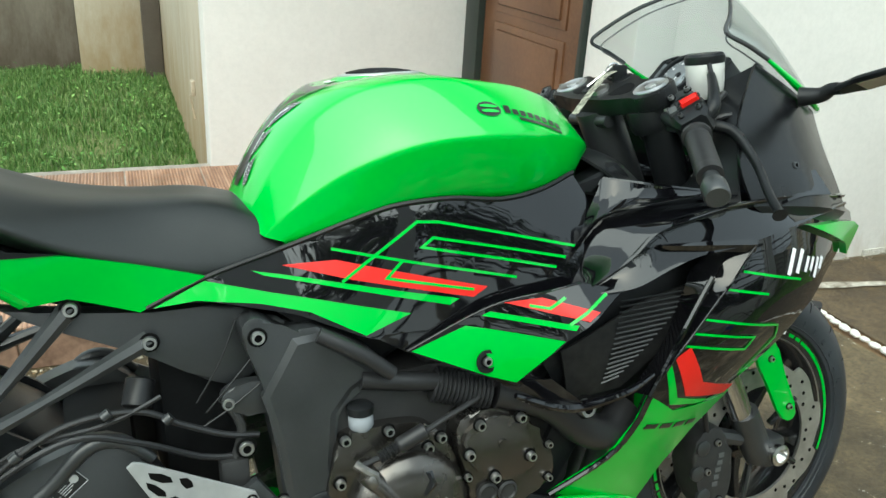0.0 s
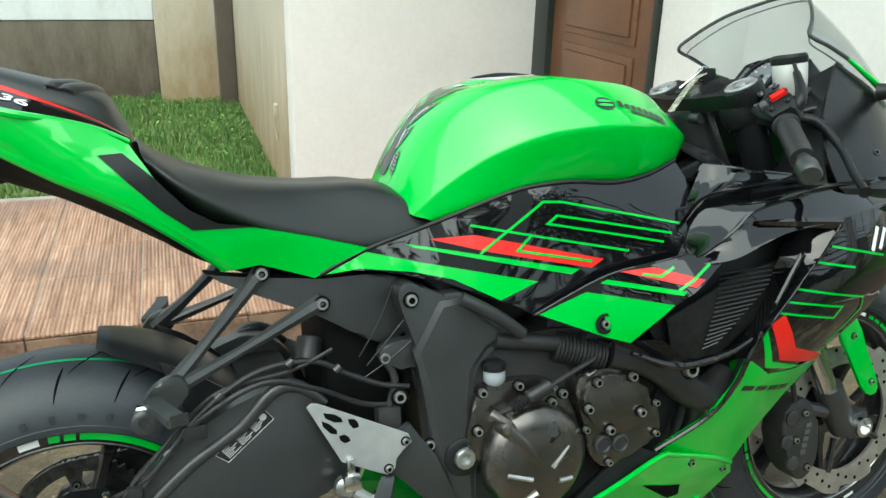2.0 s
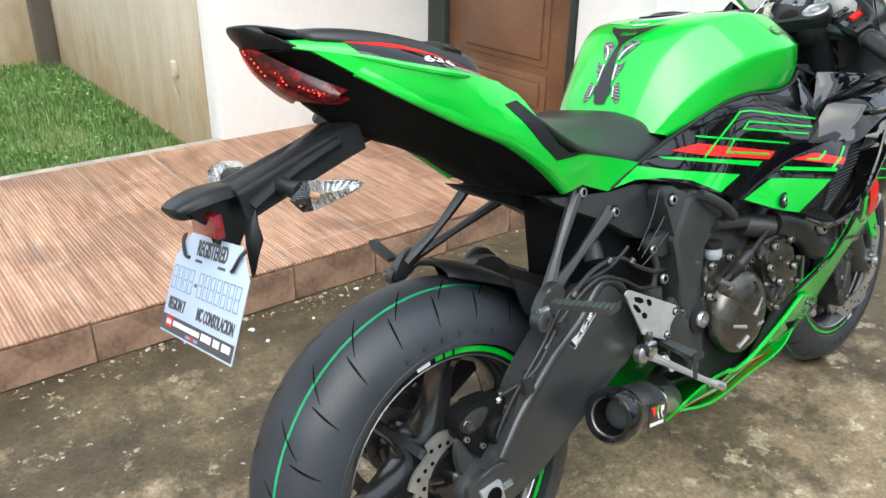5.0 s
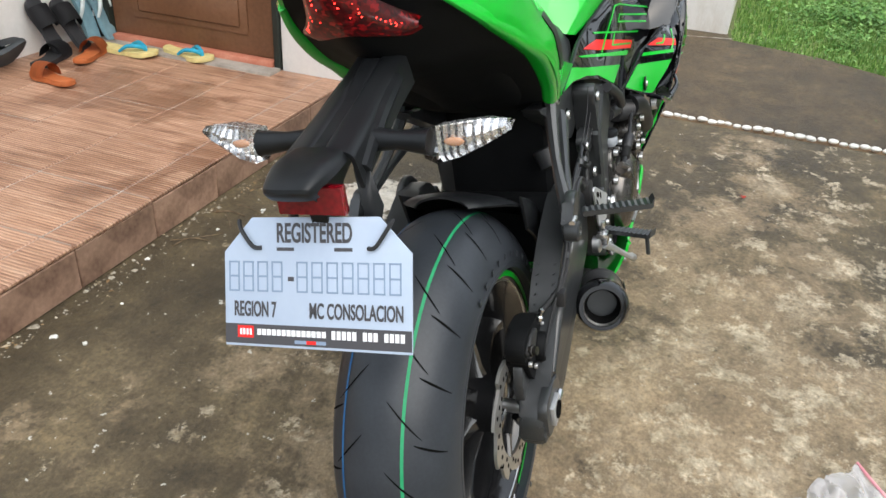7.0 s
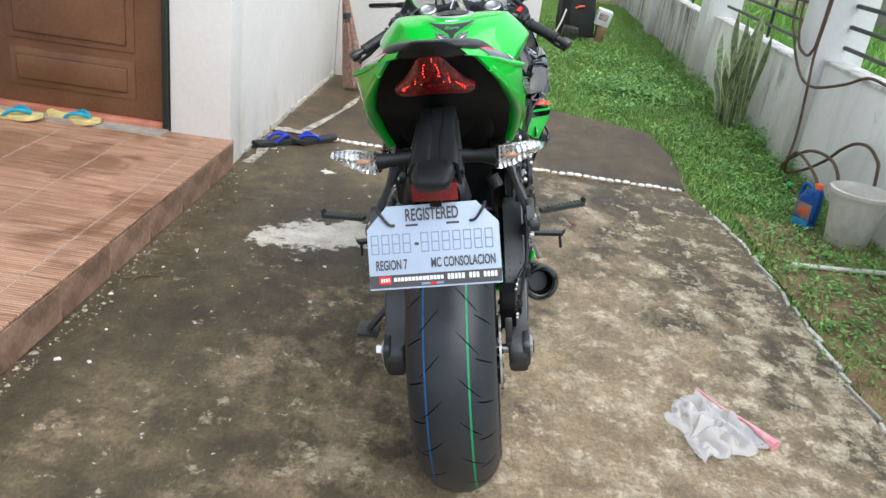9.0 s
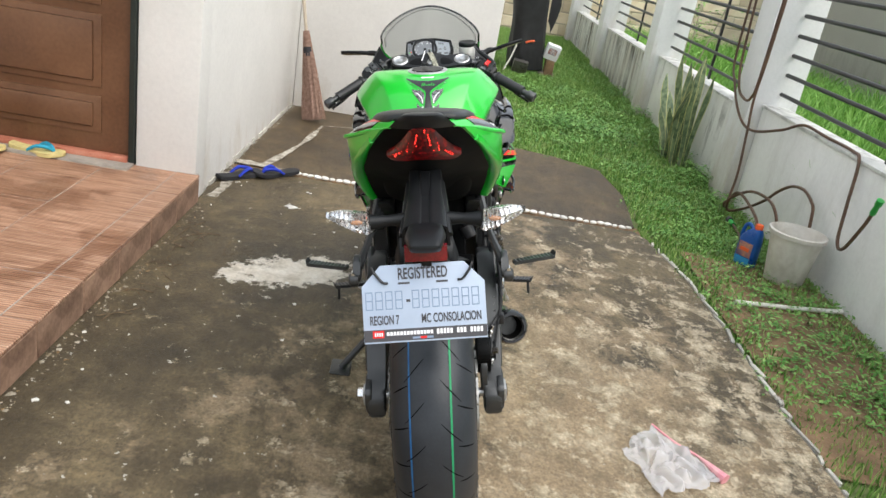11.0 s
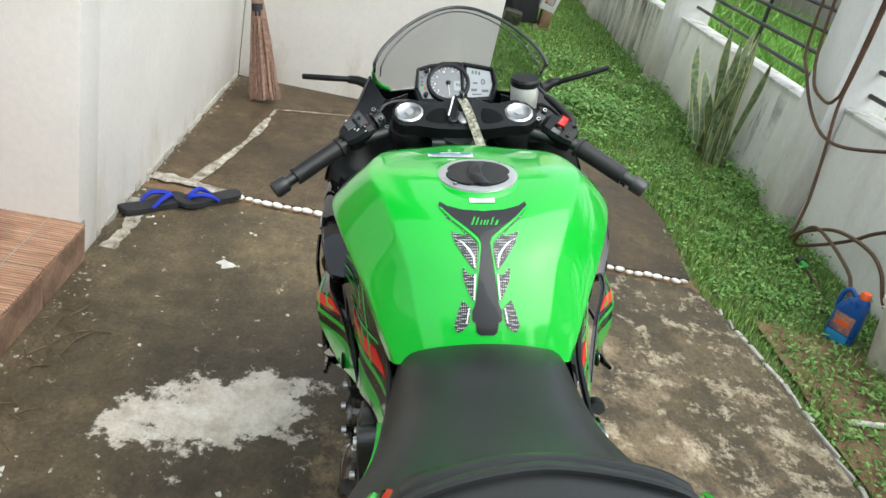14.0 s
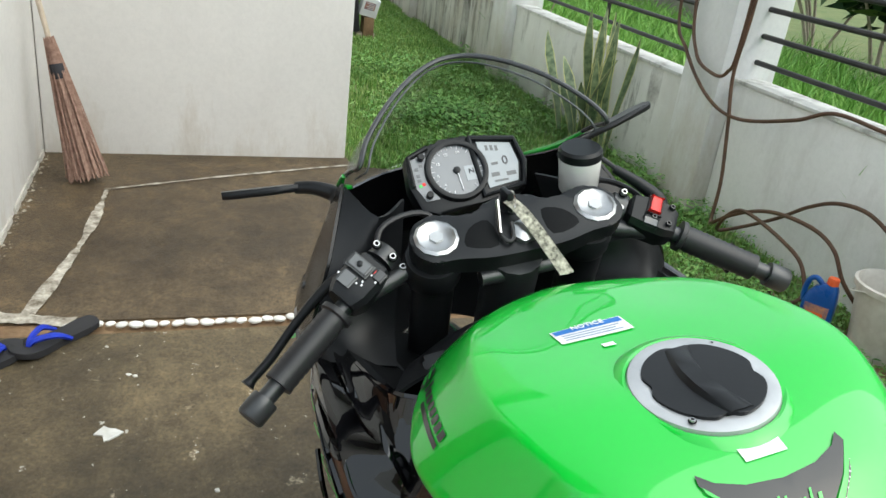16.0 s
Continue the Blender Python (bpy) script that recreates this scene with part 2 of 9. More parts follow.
M_WHITECAP = plaster("white_coping_paint", (0.75, 0.77, 0.79), (0.4, 0.38, 0.33), 0.4)
M_CREAMBLOCK = mk("cream_block", (0.60, 0.50, 0.34), (0.80, 0.71, 0.54), 0.9, scale=3, bump=0.5, random_amount=0.16)
M_SMEAR = mk("mortar_smear", (0.36, 0.32, 0.26), (0.62, 0.55, 0.42), 0.95, scale=6, bump=0.6)
M_DOOR = mk("door_wood", (0.10, 0.045, 0.022), (0.20, 0.10, 0.052), 0.38, scale=3, fine=60, bump=0.1, dist=0.002)
M_JAMB = mk("jamb_paint", (0.012, 0.017, 0.014), (0.03, 0.04, 0.033), 0.45, scale=5)
M_SILL = mk("sill_red", (0.4, 0.12, 0.07), (0.55, 0.24, 0.16), 0.6, scale=12, bump=0.2, dist=0.002)
M_SILLGREY = mk("sill_cement", (0.24, 0.21, 0.18), (0.42, 0.38, 0.33), 0.8, scale=12, bump=0.4)
M_PEBBLE = mk("white_pebble", (0.6, 0.58, 0.53), (0.85, 0.84, 0.8), 0.5, scale=20, random_amount=0.15)
M_RAIL = mk("rail_paint", (0.012, 0.012, 0.014), (0.035, 0.032, 0.03), 0.45, scale=20)
M_HOSE = mk("hose_rubber", (0.07, 0.035, 0.02), (0.13, 0.07, 0.04), 0.5, scale=15)
M_BUCKET = mk("bucket_plastic", (0.52, 0.48, 0.42), (0.76, 0.73, 0.67), 0.5, scale=9, fine=40, bump=0.1, dist=0.003)
M_BLUE = mk("bottle_blue", (0.005, 0.06, 0.26), (0.01, 0.1, 0.36), 0.3)
M_CAPRED = mk("cap_orange", (0.75, 0.12, 0.03), None, 0.4)
M_LABELDK = mk("label_print", (0.05, 0.08, 0.2), (0.6, 0.25, 0.1), 0.4, scale=40)
M_STRAW = mk("broom_straw", (0.2, 0.11, 0.08), (0.38, 0.25, 0.19), 0.8, scale=50, bump=0.2, random_amount=0.2)
M_STICK = mk("broom_stick", (0.4, 0.33, 0.25), (0.55, 0.47, 0.37), 0.6, scale=20)
M_BAND = mk("broom_band", (0.02, 0.02, 0.025), None, 0.6)
M_COVER = mk("black_cover", (0.01, 0.01, 0.011), (0.025, 0.025, 0.028), 0.55, scale=12, bump=0.3)
M_PVC = mk("white_pvc", (0.65, 0.63, 0.56), (0.8, 0.78, 0.72), 0.45, scale=30)
M_SOIL = mk("bare_soil", (0.12, 0.075, 0.04), (0.28, 0.18, 0.1), 0.95, scale=7, fine=60, bump=0.8, dist=0.02)
M_MORTAR = mk("thin_mortar", (0.10, 0.078, 0.05), (0.62, 0.58, 0.5), 0.85, scale=22, fine=90, bump=0.4)
M_EDGE = mk("chipped_plaster", (0.35, 0.32, 0.27), (0.75, 0.73, 0.68), 0.8, scale=14, bump=0.6, random_amount=0.25)
M_ROOF = mk("roof_sheet", (0.2, 0.2, 0.2), (0.3, 0.3, 0.3), 0.7)


def tile_material():
    m, nt, p = nodes_of("ribbed_terracotta_tile")
    L = nt.links
    co = nt.nodes.new("ShaderNodeTexCoord")
    wv = nt.nodes.new("ShaderNodeTexWave")
    wv.inputs["Scale"].default_value, wv.inputs["Distortion"].default_value, wv.inputs["Detail"].default_value, wv.inputs["Detail Scale"].default_value = 26, 1.2, 2, 2
    L.new(co.outputs["Object"], wv.inputs["Vector"])
    grain = noise_node(nt, 60, 5, 0.7, placed=True, stretch=(1, 0.06, 1))
    big, damp = noise_node(nt, 2.2, 7, 0.65, placed=True), noise_node(nt, 1.7, 8, 0.6, placed=True)
    col = ramp_node(nt, grain, [(0.3, (0.2, 0.1, 0.06)), (0.5, (0.42, 0.24, 0.155)), (0.72, (0.62, 0.42, 0.3))])
    dirt = ramp_node(nt, big, [(0.34, (0.68, 0.62, 0.56)), (0.52, (1, 1, 1)), (0.75, (1.15, 1.14, 1.12))])
    col = mix_node(nt, 0.85, col, dirt, "MULTIPLY")
    rib = ramp_node(nt, wv.outputs["Fac"], [(0.1, (0.55, 0.5, 0.46)), (0.5, (1, 1, 1))])
    col = mix_node(nt, 0.8, col, rib, "MULTIPLY")
    info = nt.nodes.new("ShaderNodeObjectInfo")
    rnd = ramp_node(nt, info.outputs["Random"], [(0.0, (0.95, 0.94, 0.93)), (1.0, (1.05, 1.04, 1.03))])
    col = mix_node(nt, 1.0, col, rnd, "MULTIPLY")
    wet = ramp_node(nt, damp, [(0.52, (1, 1, 1)), (0.55, (0.74, 0.70, 0.68))])
    col = mix_node(nt, 1.0, col, wet, "MULTIPLY")
    chip = ramp_node(nt, noise_node(nt, 34, 5, 0.75, placed=True), [(0.66, (0, 0, 0)), (0.72, (0.6, 0.6, 0.6))])
    col = mix_node(nt, chip, col, (0.5, 0.42, 0.34))
    L.new(col, p.inputs["Base Color"])
    L.new(ramp_node(nt, damp, [(0.52, (0.5, 0.5, 0.5)), (0.56, (0.28, 0.28, 0.28))]), p.inputs["Roughness"])
    bump_node(nt, p, wv.outputs["Fac"], 0.5, 0.003)
    return m


M_TILE = tile_material()
M_RISER = mk("grimy_riser_tile", (0.12, 0.065, 0.042), (0.46, 0.29, 0.2), 0.75, scale=9, fine=60, bump=0.5, dist=0.006, random_amount=0.2)


def leaf_material(name, a, b, c):
    m, nt, p = nodes_of(name)
    geo = nt.nodes.new("ShaderNodeNewGeometry")
    col = ramp_node(nt, geo.outputs["Random Per Island"], [(0.0, a), (0.55, b), (1.0, c)])
    nt.links.new(col, p.inputs["Base Color"])
    p.inputs["Roughness"].default_value = 0.5
    p.inputs["Specular IOR Level"].default_value = 0.3
    p.inputs["Subsurface Weight"].default_value = 0.0
    return m


M_GRASS = leaf_material("grass_blades", (0.08, 0.19, 0.03), (0.19, 0.36, 0.075), (0.42, 0.53, 0.19))
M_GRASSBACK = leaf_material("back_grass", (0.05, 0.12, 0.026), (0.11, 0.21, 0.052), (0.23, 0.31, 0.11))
M_TALLGRASS = leaf_material("field_grass", (0.1, 0.26, 0.04), (0.2, 0.42, 0.07), (0.32, 0.52, 0.13))
M_WEED = leaf_material("weed_leaves", (0.06, 0.17, 0.03), (0.14, 0.31, 0.06), (0.27, 0.44, 0.13))
M_LITTER = leaf_material("dry_litter", (0.12, 0.07, 0.035), (0.3, 0.2, 0.1), (0.5, 0.42, 0.3))
M_BUSH = leaf_material("dark_foliage", (0.012, 0.035, 0.01), (0.03, 0.08, 0.02), (0.12, 0.18, 0.04))
M_TURF = mk("turf_soil", (0.07, 0.12, 0.03), (0.18, 0.19, 0.075), 0.95, scale=3, fine=50, bump=0.8, dist=0.02)

# ---- mesh helpers ----


def finish(name, bm, material, parent=None, label="", smooth=40):
    """Links a bmesh as one mesh object, under a parent if there is one."""
    bmesh.ops.recalc_face_normals(bm, faces=bm.faces)
    me = bpy.data.meshes.new(name)
    bm.to_mesh(me)
    bm.free()
    for m in material if isinstance(material, (list, tuple)) else [material]:
        me.materials.append(m)
    if smooth:
        me.shade_smooth()
        me.set_sharp_from_angle(angle=radians(smooth))
    ob = new(name, me)
    if parent is not None:
        ob.parent = parent
    if label:
        tagged(ob, label)
    return ob


def part(name, bm, material, parent, label="", smooth=40):
    return finish(name, bm, material, parent, label, smooth)


def thing(name, label, category, m=None, group="", kind=""):
    ob = new(name)
    ob.empty_display_size = 0.1
    if m is not None:
        ob.matrix_basis = m
    return tagged(ob, label, category, group, kind)


def raw(name, verts, faces, material, parent=None):
    me = bpy.data.meshes.new(name)
    me.from_pydata(verts, [], faces)
    me.materials.append(material)
    ob = new(name, me)
    if parent is not None:
        ob.parent = parent
    return ob


def add_box(bm, lo, hi, bevel=0.0, m=None, seg=2):
    r = bmesh.ops.create_cube(bm, size=1.0)
    vs = r["verts"]
    c = (Vector(lo) + Vector(hi)) / 2
    d = Vector(hi) - Vector(lo)
    for v in vs:
        v.co = Vector((v.co.x * d.x, v.co.y * d.y, v.co.z * d.z)) + c
        if m is not None:
            v.co = m @ v.co
    if bevel:
        es = list({e for v in vs for e in v.link_edges})
        bmesh.ops.bevel(bm, geom=es, offset=bevel, segments=seg, affect="EDGES", profile=0.6)
    return bm


def box(lo, hi, bevel=0.0, m=None, seg=2):
    return add_box(bmesh.new(), lo, hi, bevel, m, seg)


def add_ring_mesh(bm, rings, closed=True, cap=True, loop=False):
    """Skins a list of rings of points of the same count."""
    rows = [[bm.verts.new(p) for p in r] for r in rings]
    n = len(rows[0])
    pairs = list(zip(rows, rows[1:])) + ([(rows[-1], rows[0])] if loop else [])
    for a, b in pairs:
        for i in range(n if closed else n - 1):
            j = (i + 1) % n
            bm.faces.new((a[i], a[j], b[j], b[i]))
    if cap and closed and not loop:
        for r in (rows[0], rows[-1]):
            if n > 2:
                bm.faces.new(r)
    return bm


def spline(pts, n=8):
    """Catmull-Rom through the points."""
    pts = [Vector(p) for p in pts]
    if len(pts) < 3:
        return pts
    out = []
    for i in range(len(pts) - 1):
        a, b = pts[max(i - 1, 0)], pts[i]
        c, d = pts[i + 1], pts[min(i + 2, len(pts) - 1)]
        for k in range(n):
            t = k / n
            out.append(0.5 * ((2 * b) + (c - a) * t + (2 * a - 5 * b + 4 * c - d) * t * t + (3 * b - a - 3 * c + d) * t ** 3))
    out.append(pts[-1])
    return out


def add_tube(bm, pts, r, sides=10, n=6, radii=None, cap=True):
    """A round tube along a smooth path."""
    path = spline(pts, n) if n > 1 else [Vector(p) for p in pts]
    rings, up = [], None
    for i, p in enumerate(path):
        d = (path[min(i + 1, len(path) - 1)] - path[max(i - 1, 0)]).normalized()
        if up is None:
            up = Vector((0, 0, 1)) if abs(d.z) < 0.9 else Vector((1, 0, 0))
        side = d.cross(up).normalized()
        up = side.cross(d).normalized()
        f = i / max(len(path) - 1, 1)
        rr = r
        if radii:
            k = f * (len(radii) - 1)
            q = min(int(k), len(radii) - 2)
            rr = radii[q] + (radii[q + 1] - radii[q]) * (k - q)
        rings.append([p + (side * math.cos(a) + up * math.sin(a)) * rr for a in [2 * math.pi * j / sides for j in range(sides)]])
    return add_ring_mesh(bm, rings, cap=cap)


def tube(pts, r, sides=10, n=6, radii=None):
    return add_tube(bmesh.new(), pts, r, sides, n, radii)


def add_lathe(bm, profile, centre, axis, sides=32, cap=True, loop=False):
    """Turns (radius, along) pairs round an axis through centre."""
    axis = Vector(axis).normalized()
    a = axis.orthogonal().normalized()
    b = axis.cross(a)
    rings = [[Vector(centre) + axis * h + (a * math.cos(t) + b * math.sin(t)) * max(r, 1e-4) for t in [2 * math.pi * k / sides for k in range(sides)]] for r, h in profile]
    return add_ring_mesh(bm, rings, cap=cap, loop=loop)


def lathe(profile, centre, axis, sides=32, cap=True, loop=False):
    return add_lathe(bmesh.new(), profile, centre, axis, sides, cap, loop)


def add_prism(bm, outline, y0, y1, bevel=0.0, m=None, seg=2):
    """An outline in (x, z) given depth from y0 to y1."""
    a = [bm.verts.new((x, y0, z)) for x, z in outline]
    b = [bm.verts.new((x, y1, z)) for x, z in outline]
    n = len(a)
    fs = [bm.faces.new(a), bm.faces.new(b[::-1])]
    for i in range(n):
        fs.append(bm.faces.new((a[i], b[i], b[(i + 1) % n], a[(i + 1) % n])))
    vs = a + b
    if bevel:
        es = list({e for f in fs for e in f.edges})
        r = bmesh.ops.bevel(bm, geom=es, offset=bevel, segments=seg, affect="EDGES", profile=0.6)
        vs = list({v for f in r["faces"] for v in f.verts} | {v for v in vs if v.is_valid})
    if m is not None:
        for v in vs:
            v.co = m @ v.co
    return bm


def prism(outline, y0, y1, bevel=0.0, m=None, seg=2):
    return add_prism(bmesh.new(), outline, y0, y1, bevel, m, seg)


def round_outline(pts, n=5):
    """Closed smooth outline through 2D points."""
    p = [Vector((a, b, 0)) for a, b in pts]
    m = len(p)
    out = []
    for i in range(m):
        a, b, c, d = p[(i - 1) % m], p[i], p[(i + 1) % m], p[(i + 2) % m]
        for k in range(n):
            t = k / n
            q = 0.5 * ((2 * b) + (c - a) * t + (2 * a - 5 * b + 4 * c - d) * t * t + (3 * b - a - 3 * c + d) * t ** 3)
            out.append((q.x, q.y))
    return out

# ---- ground and house ----
PORCH = 0.13


def setting(name, bm, material, label, parent=None, smooth=0):
    return tagged(finish(name, bm, material, parent, smooth=smooth), label, kind="structure")


setting("ground", box((-400, -400, -0.6), (400, 400, -0.03)), M_TURF, "green lawn soil reaching the horizon")
bm = bmesh.new()
drive_edge = [(-9.0, -0.2), (-2.0, -0.1), (0.28, -0.01), (1.17, 0.02), (1.75, 0.05), (2.31, 0.14), (2.41, 0.19), (2.41, 2.46), (-9.0, 2.46)]
va, vb = [bm.verts.new((x, y, -0.12)) for x, y in drive_edge], [bm.verts.new((x, y, 0)) for x, y in drive_edge]
bm.faces.new(va), bm.faces.new(vb)
for i in range(len(va)):
    j = (i + 1) % len(va)
    bm.faces.new((va[i], va[j], vb[j], vb[i]))
setting("pavement", bm, M_DRIVE, "damp stained concrete driveway with a white cement skim")
bm = bmesh.new()
pad_edge = [(2.5, 0.17), (3.1, 0.12), (3.66, 0.19), (3.85, 0.5), (3.98, 1.0), (4.15, 1.02), (4.15, 2.46), (2.5, 2.46)]
va, vb = [bm.verts.new((x, y, -0.12)) for x, y in pad_edge], [bm.verts.new((x, y, -0.004)) for x, y in pad_edge]
bm.faces.new(va), bm.faces.new(vb)
for i in range(len(va)):
    j = (i + 1) % len(va)
    bm.faces.new((va[i], va[j], vb[j], vb[i]))
setting("pavement_pad", bm, M_PAD, "dark wet concrete pad beside the house wall")
setting("pavement_joint", box((2.40, 0.15, -0.1), (2.51, 2.46, -0.012)), M_SOIL, "soil joint between two concrete slabs")

# porch slab, its tiles and riser tiles
porch = setting("floor_porch", box((-5.0, 2.415, -0.1), (1.83, 3.76, PORCH - 0.003)), M_SILLGREY, "raised porch floor of ribbed terracotta tiles")
WH = 3.0


def wall(name, lo, hi, material, label, bevel=0.012):
    return setting(name, box(lo, hi, bevel), material, label, smooth=30)


wall("wall_west", (0.65, 3.70, -0.1), (1.95, 3.85, WH), M_WALL, "cream painted plaster house wall")
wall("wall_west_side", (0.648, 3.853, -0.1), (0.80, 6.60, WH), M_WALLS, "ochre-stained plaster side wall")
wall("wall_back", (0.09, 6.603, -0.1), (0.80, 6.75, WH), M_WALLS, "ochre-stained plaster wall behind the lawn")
# door wall with its opening
wall("wall_door_right", (1.80, 2.42, -0.1), (1.95, 2.70, WH), M_WALL, "cream painted plaster house wall")
wall("wall_door_top", (1.80, 2.702, 2.2), (1.95, 3.698, WH), M_WALL, "cream painted plaster above the door")
wall("wall_side", (1.952, 2.43, -0.1), (4.25, 2.58, WH), M_WALL, "cream painted plaster side wall, peeling at the foot")
wall("wall_end", (4.10, 1.02, -0.1), (4.25, 2.428, WH), M_WALL, "cream painted plaster end wall")
wall("wall_far_side", (4.252, 1.022, -0.1), (11.0, 1.17, WH), M_WALL, "cream painted plaster wall along the grass")
setting("roof", box((0.55, 2.2, WH + 0.003), (11.2, 6.9, WH + 0.12)), M_ROOF, "flat grey roof slab")
setting("roof_end", box((3.9, 0.9, WH + 0.003), (11.2, 2.198, WH + 0.12)), M_ROOF, "flat grey roof slab")
# door
door = tagged(new("door_1"), "closed brown panelled wooden door in a dark jamb", kind="structure")
part("jamb", add_box(box((1.785, 3.56, PORCH), (1.93, 3.697, 2.198), 0.004), (1.785, 2.703, PORCH), (1.93, 2.728, 2.198), 0.003), M_JAMB, door, "dark green painted jamb")
part("door_leaf", box((1.815, 2.73, PORCH + 0.035), (1.86, 3.558, 2.19), 0.003), M_DOOR, door)
for z0, z1 in ((0.25, 0.42), (0.46, 0.78), (0.82, 1.22), (1.26, 2.05)):
    for y0, y1 in ((2.86, 3.44),):
        bm = box((1.807, y0, z0), (1.82, y1, z1), 0.005)
        add_box(bm, (1.797, y0 + 0.035, z0 + 0.03), (1.81, y1 - 0.035, z1 - 0.03), 0.01)
        part("panel", bm, M_DOOR, door)
part("threshold", box((1.775, 2.73, PORCH + 0.004), (1.88, 3.558, PORCH + 0.034), 0.006), M_SILL, door, "red painted threshold")
part("sill", box((1.70, 2.70, PORCH - 0.03), (1.79, 3.66, PORCH + 0.012), 0.006), M_SILLGREY, door, "grey cement sill")
# old boundary wall and drain post on the lawn side
setting("wall_boundary", box((-8.0, 6.80, -0.1), (0.088, 6.95, 0.56), 0.01), M_OLDWALL, "weathered grey cement boundary wall")
setting("wall_boundary_top", box((-8.0, 6.79, 0.563), (0.088, 6.96, 1.5), 0.01), M_WHITECAP, "white painted upper boundary wall")
M_DOWNPIPE = mk("downpipe_paint", (0.085, 0.068, 0.055), (0.12, 0.098, 0.08), 0.5, scale=6)
bm = box((0.52, 6.47, -0.1), (0.645, 6.60, 2.9), 0.01)
tagged(finish("downpipe", bm, M_DOWNPIPE), "brown square downpipe against the wall", "downpipe")
bm = box((0.628, 4.16, 0.33), (0.648, 4.215, 0.40), 0.006)
add_tube(bm, [(0.625, 4.19, 0.33), (0.632, 4.195, 0.27), (0.64, 4.18, 0.22)], 0.005)
tagged(finish("outlet_box", bm, M_WALLS), "small broken wall outlet with a stub of cable", "outlet")

# ---- fence ----
FY = -0.70
fence = tagged(new("fence"), "white low wall with pillars and black rails, streaked with mould", "fence", kind="structure")
for x0, x1, h, m in ((-6.0, 0.35, 0.68, M_FENCE), (0.68, 3.42, 0.66, M_FENCE), (3.74, 6.25, 0.58, M_FENCEMID), (6.57, 9.2, 0.54, M_FENCEOLD), (9.52, 12.28, 0.5, M_FENCEOLD)):
    part("low_wall", box((x0, FY - 0.14, -0.2), (x1, FY, h - 0.02), 0.006), m, fence)
    part("coping", box((x0, FY - 0.15, h - 0.018), (x1, FY + 0.01, h), 0.004), M_COPING, fence)
for x0 in (0.36, 3.425, 6.255, 9.205, 12.285):
    bm = box((x0, FY - 0.22, -0.1), (x0 + 0.31, FY + 0.09, 2.3), 0.012)
    part("pillar", bm, M_PILLAR, fence, "pale blue-white plastered pillar")
for x0, x1, z0 in ((-6, 0.36, 0.8), (0.67, 3.425, 0.74), (3.735, 6.255, 0.68), (6.565, 9.205, 0.64), (9.515, 12.28, 0.6)):
    for k in range(10):
        part("rail", tube([(x0 + 0.002, FY - 0.09, z0 + 0.122 * k), (x1 - 0.002, FY - 0.09, z0 + 0.122 * k)], 0.013, 8, 1), M_RAIL, fence)
    xm = (x0 + x1) / 2
    part("rail_post", box((xm - 0.012, FY - 0.125, z0 - 0.12), (xm + 0.012, FY - 0.105, 2.2), 0.003), M_RAIL, fence)
post = tagged(finish("steel_post", tube([(2.1, FY - 0.55, -0.1), (2.18, FY - 0.55, 2.2)], 0.028, 12, 1), mk("galvanised", (0.25, 0.27, 0.29), (0.4, 0.42, 0.44), 0.45, 0.6)), "grey galvanised steel post behind the fence", "post")

# neighbour's block wall beyond the fence
setting("wall_neighbour", box((8.3, -4.4, -0.2), (12.78, -4.2, 2.4), 0.01), M_GREYWALL, "plain grey rendered wall behind the fence")
rng = random.Random(4)

# cream block wall that closes the far end of the plot, with mortar smeared over its joints
far = tagged(finish("wall_far_end", box((12.8, -4.34, -0.3), (12.95, 1.0, 2.6)), M_SMEAR), "cream concrete block wall with smeared mortar at the far end", kind="structure")
cream_me = bpy.data.meshes.new("block")
blk = bmesh.new()
add_box(blk, (-0.012, -0.192, -0.09), (0.012, 0.192, 0.09), 0.008, seg=1)
blk.to_mesh(cream_me)
blk.free()
cream_me.materials.append(M_CREAMBLOCK)
for r in range(13):
    for c in range(13):
        o = new("block", cream_me)
        o.parent = far
        o.location = (12.798 + rng.uniform(-0.006, 0.006), -4.1 + 0.4 * c + (0.2 if r % 2 else 0) + rng.uniform(-0.012, 0.012), -0.1 + 0.2 * r + rng.uniform(-0.006, 0.006))
        o.rotation_euler.x = rng.uniform(-0.025, 0.025)

# ---- porch tiles ----
def tile_mesh(w, d, h, material=None):
    b = bmesh.new()
    add_box(b, (-w / 2, -d / 2, -h), (w / 2, d / 2, 0), 0.003, seg=1)
    me = bpy.data.meshes.new("tile")
    b.to_mesh(me)
    b.free()
    me.materials.append(material or M_TILE)
    return me


whole, strip, riser = tile_mesh(0.297, 0.297, 0.012), tile_mesh(0.297, 0.107, 0.012), tile_mesh(0.297, 0.115, 0.012, M_RISER)
rng = random.Random(7)
for i in range(17):
    x = 1.655 - 0.3 * i
    for k in range(5):
        o = new("tile", strip if k == 0 else whole)
        o.parent = porch
        o.location = (x, 2.455 if k == 0 else 2.66 + 0.3 * (k - 1), PORCH + rng.uniform(-0.0012, 0.0012))
    o = new("tile", riser)
    o.parent = porch
    o.matrix_basis = pose(x, 2.403 + rng.uniform(-0.001, 0.001), 0.058, 90, 0, 0)

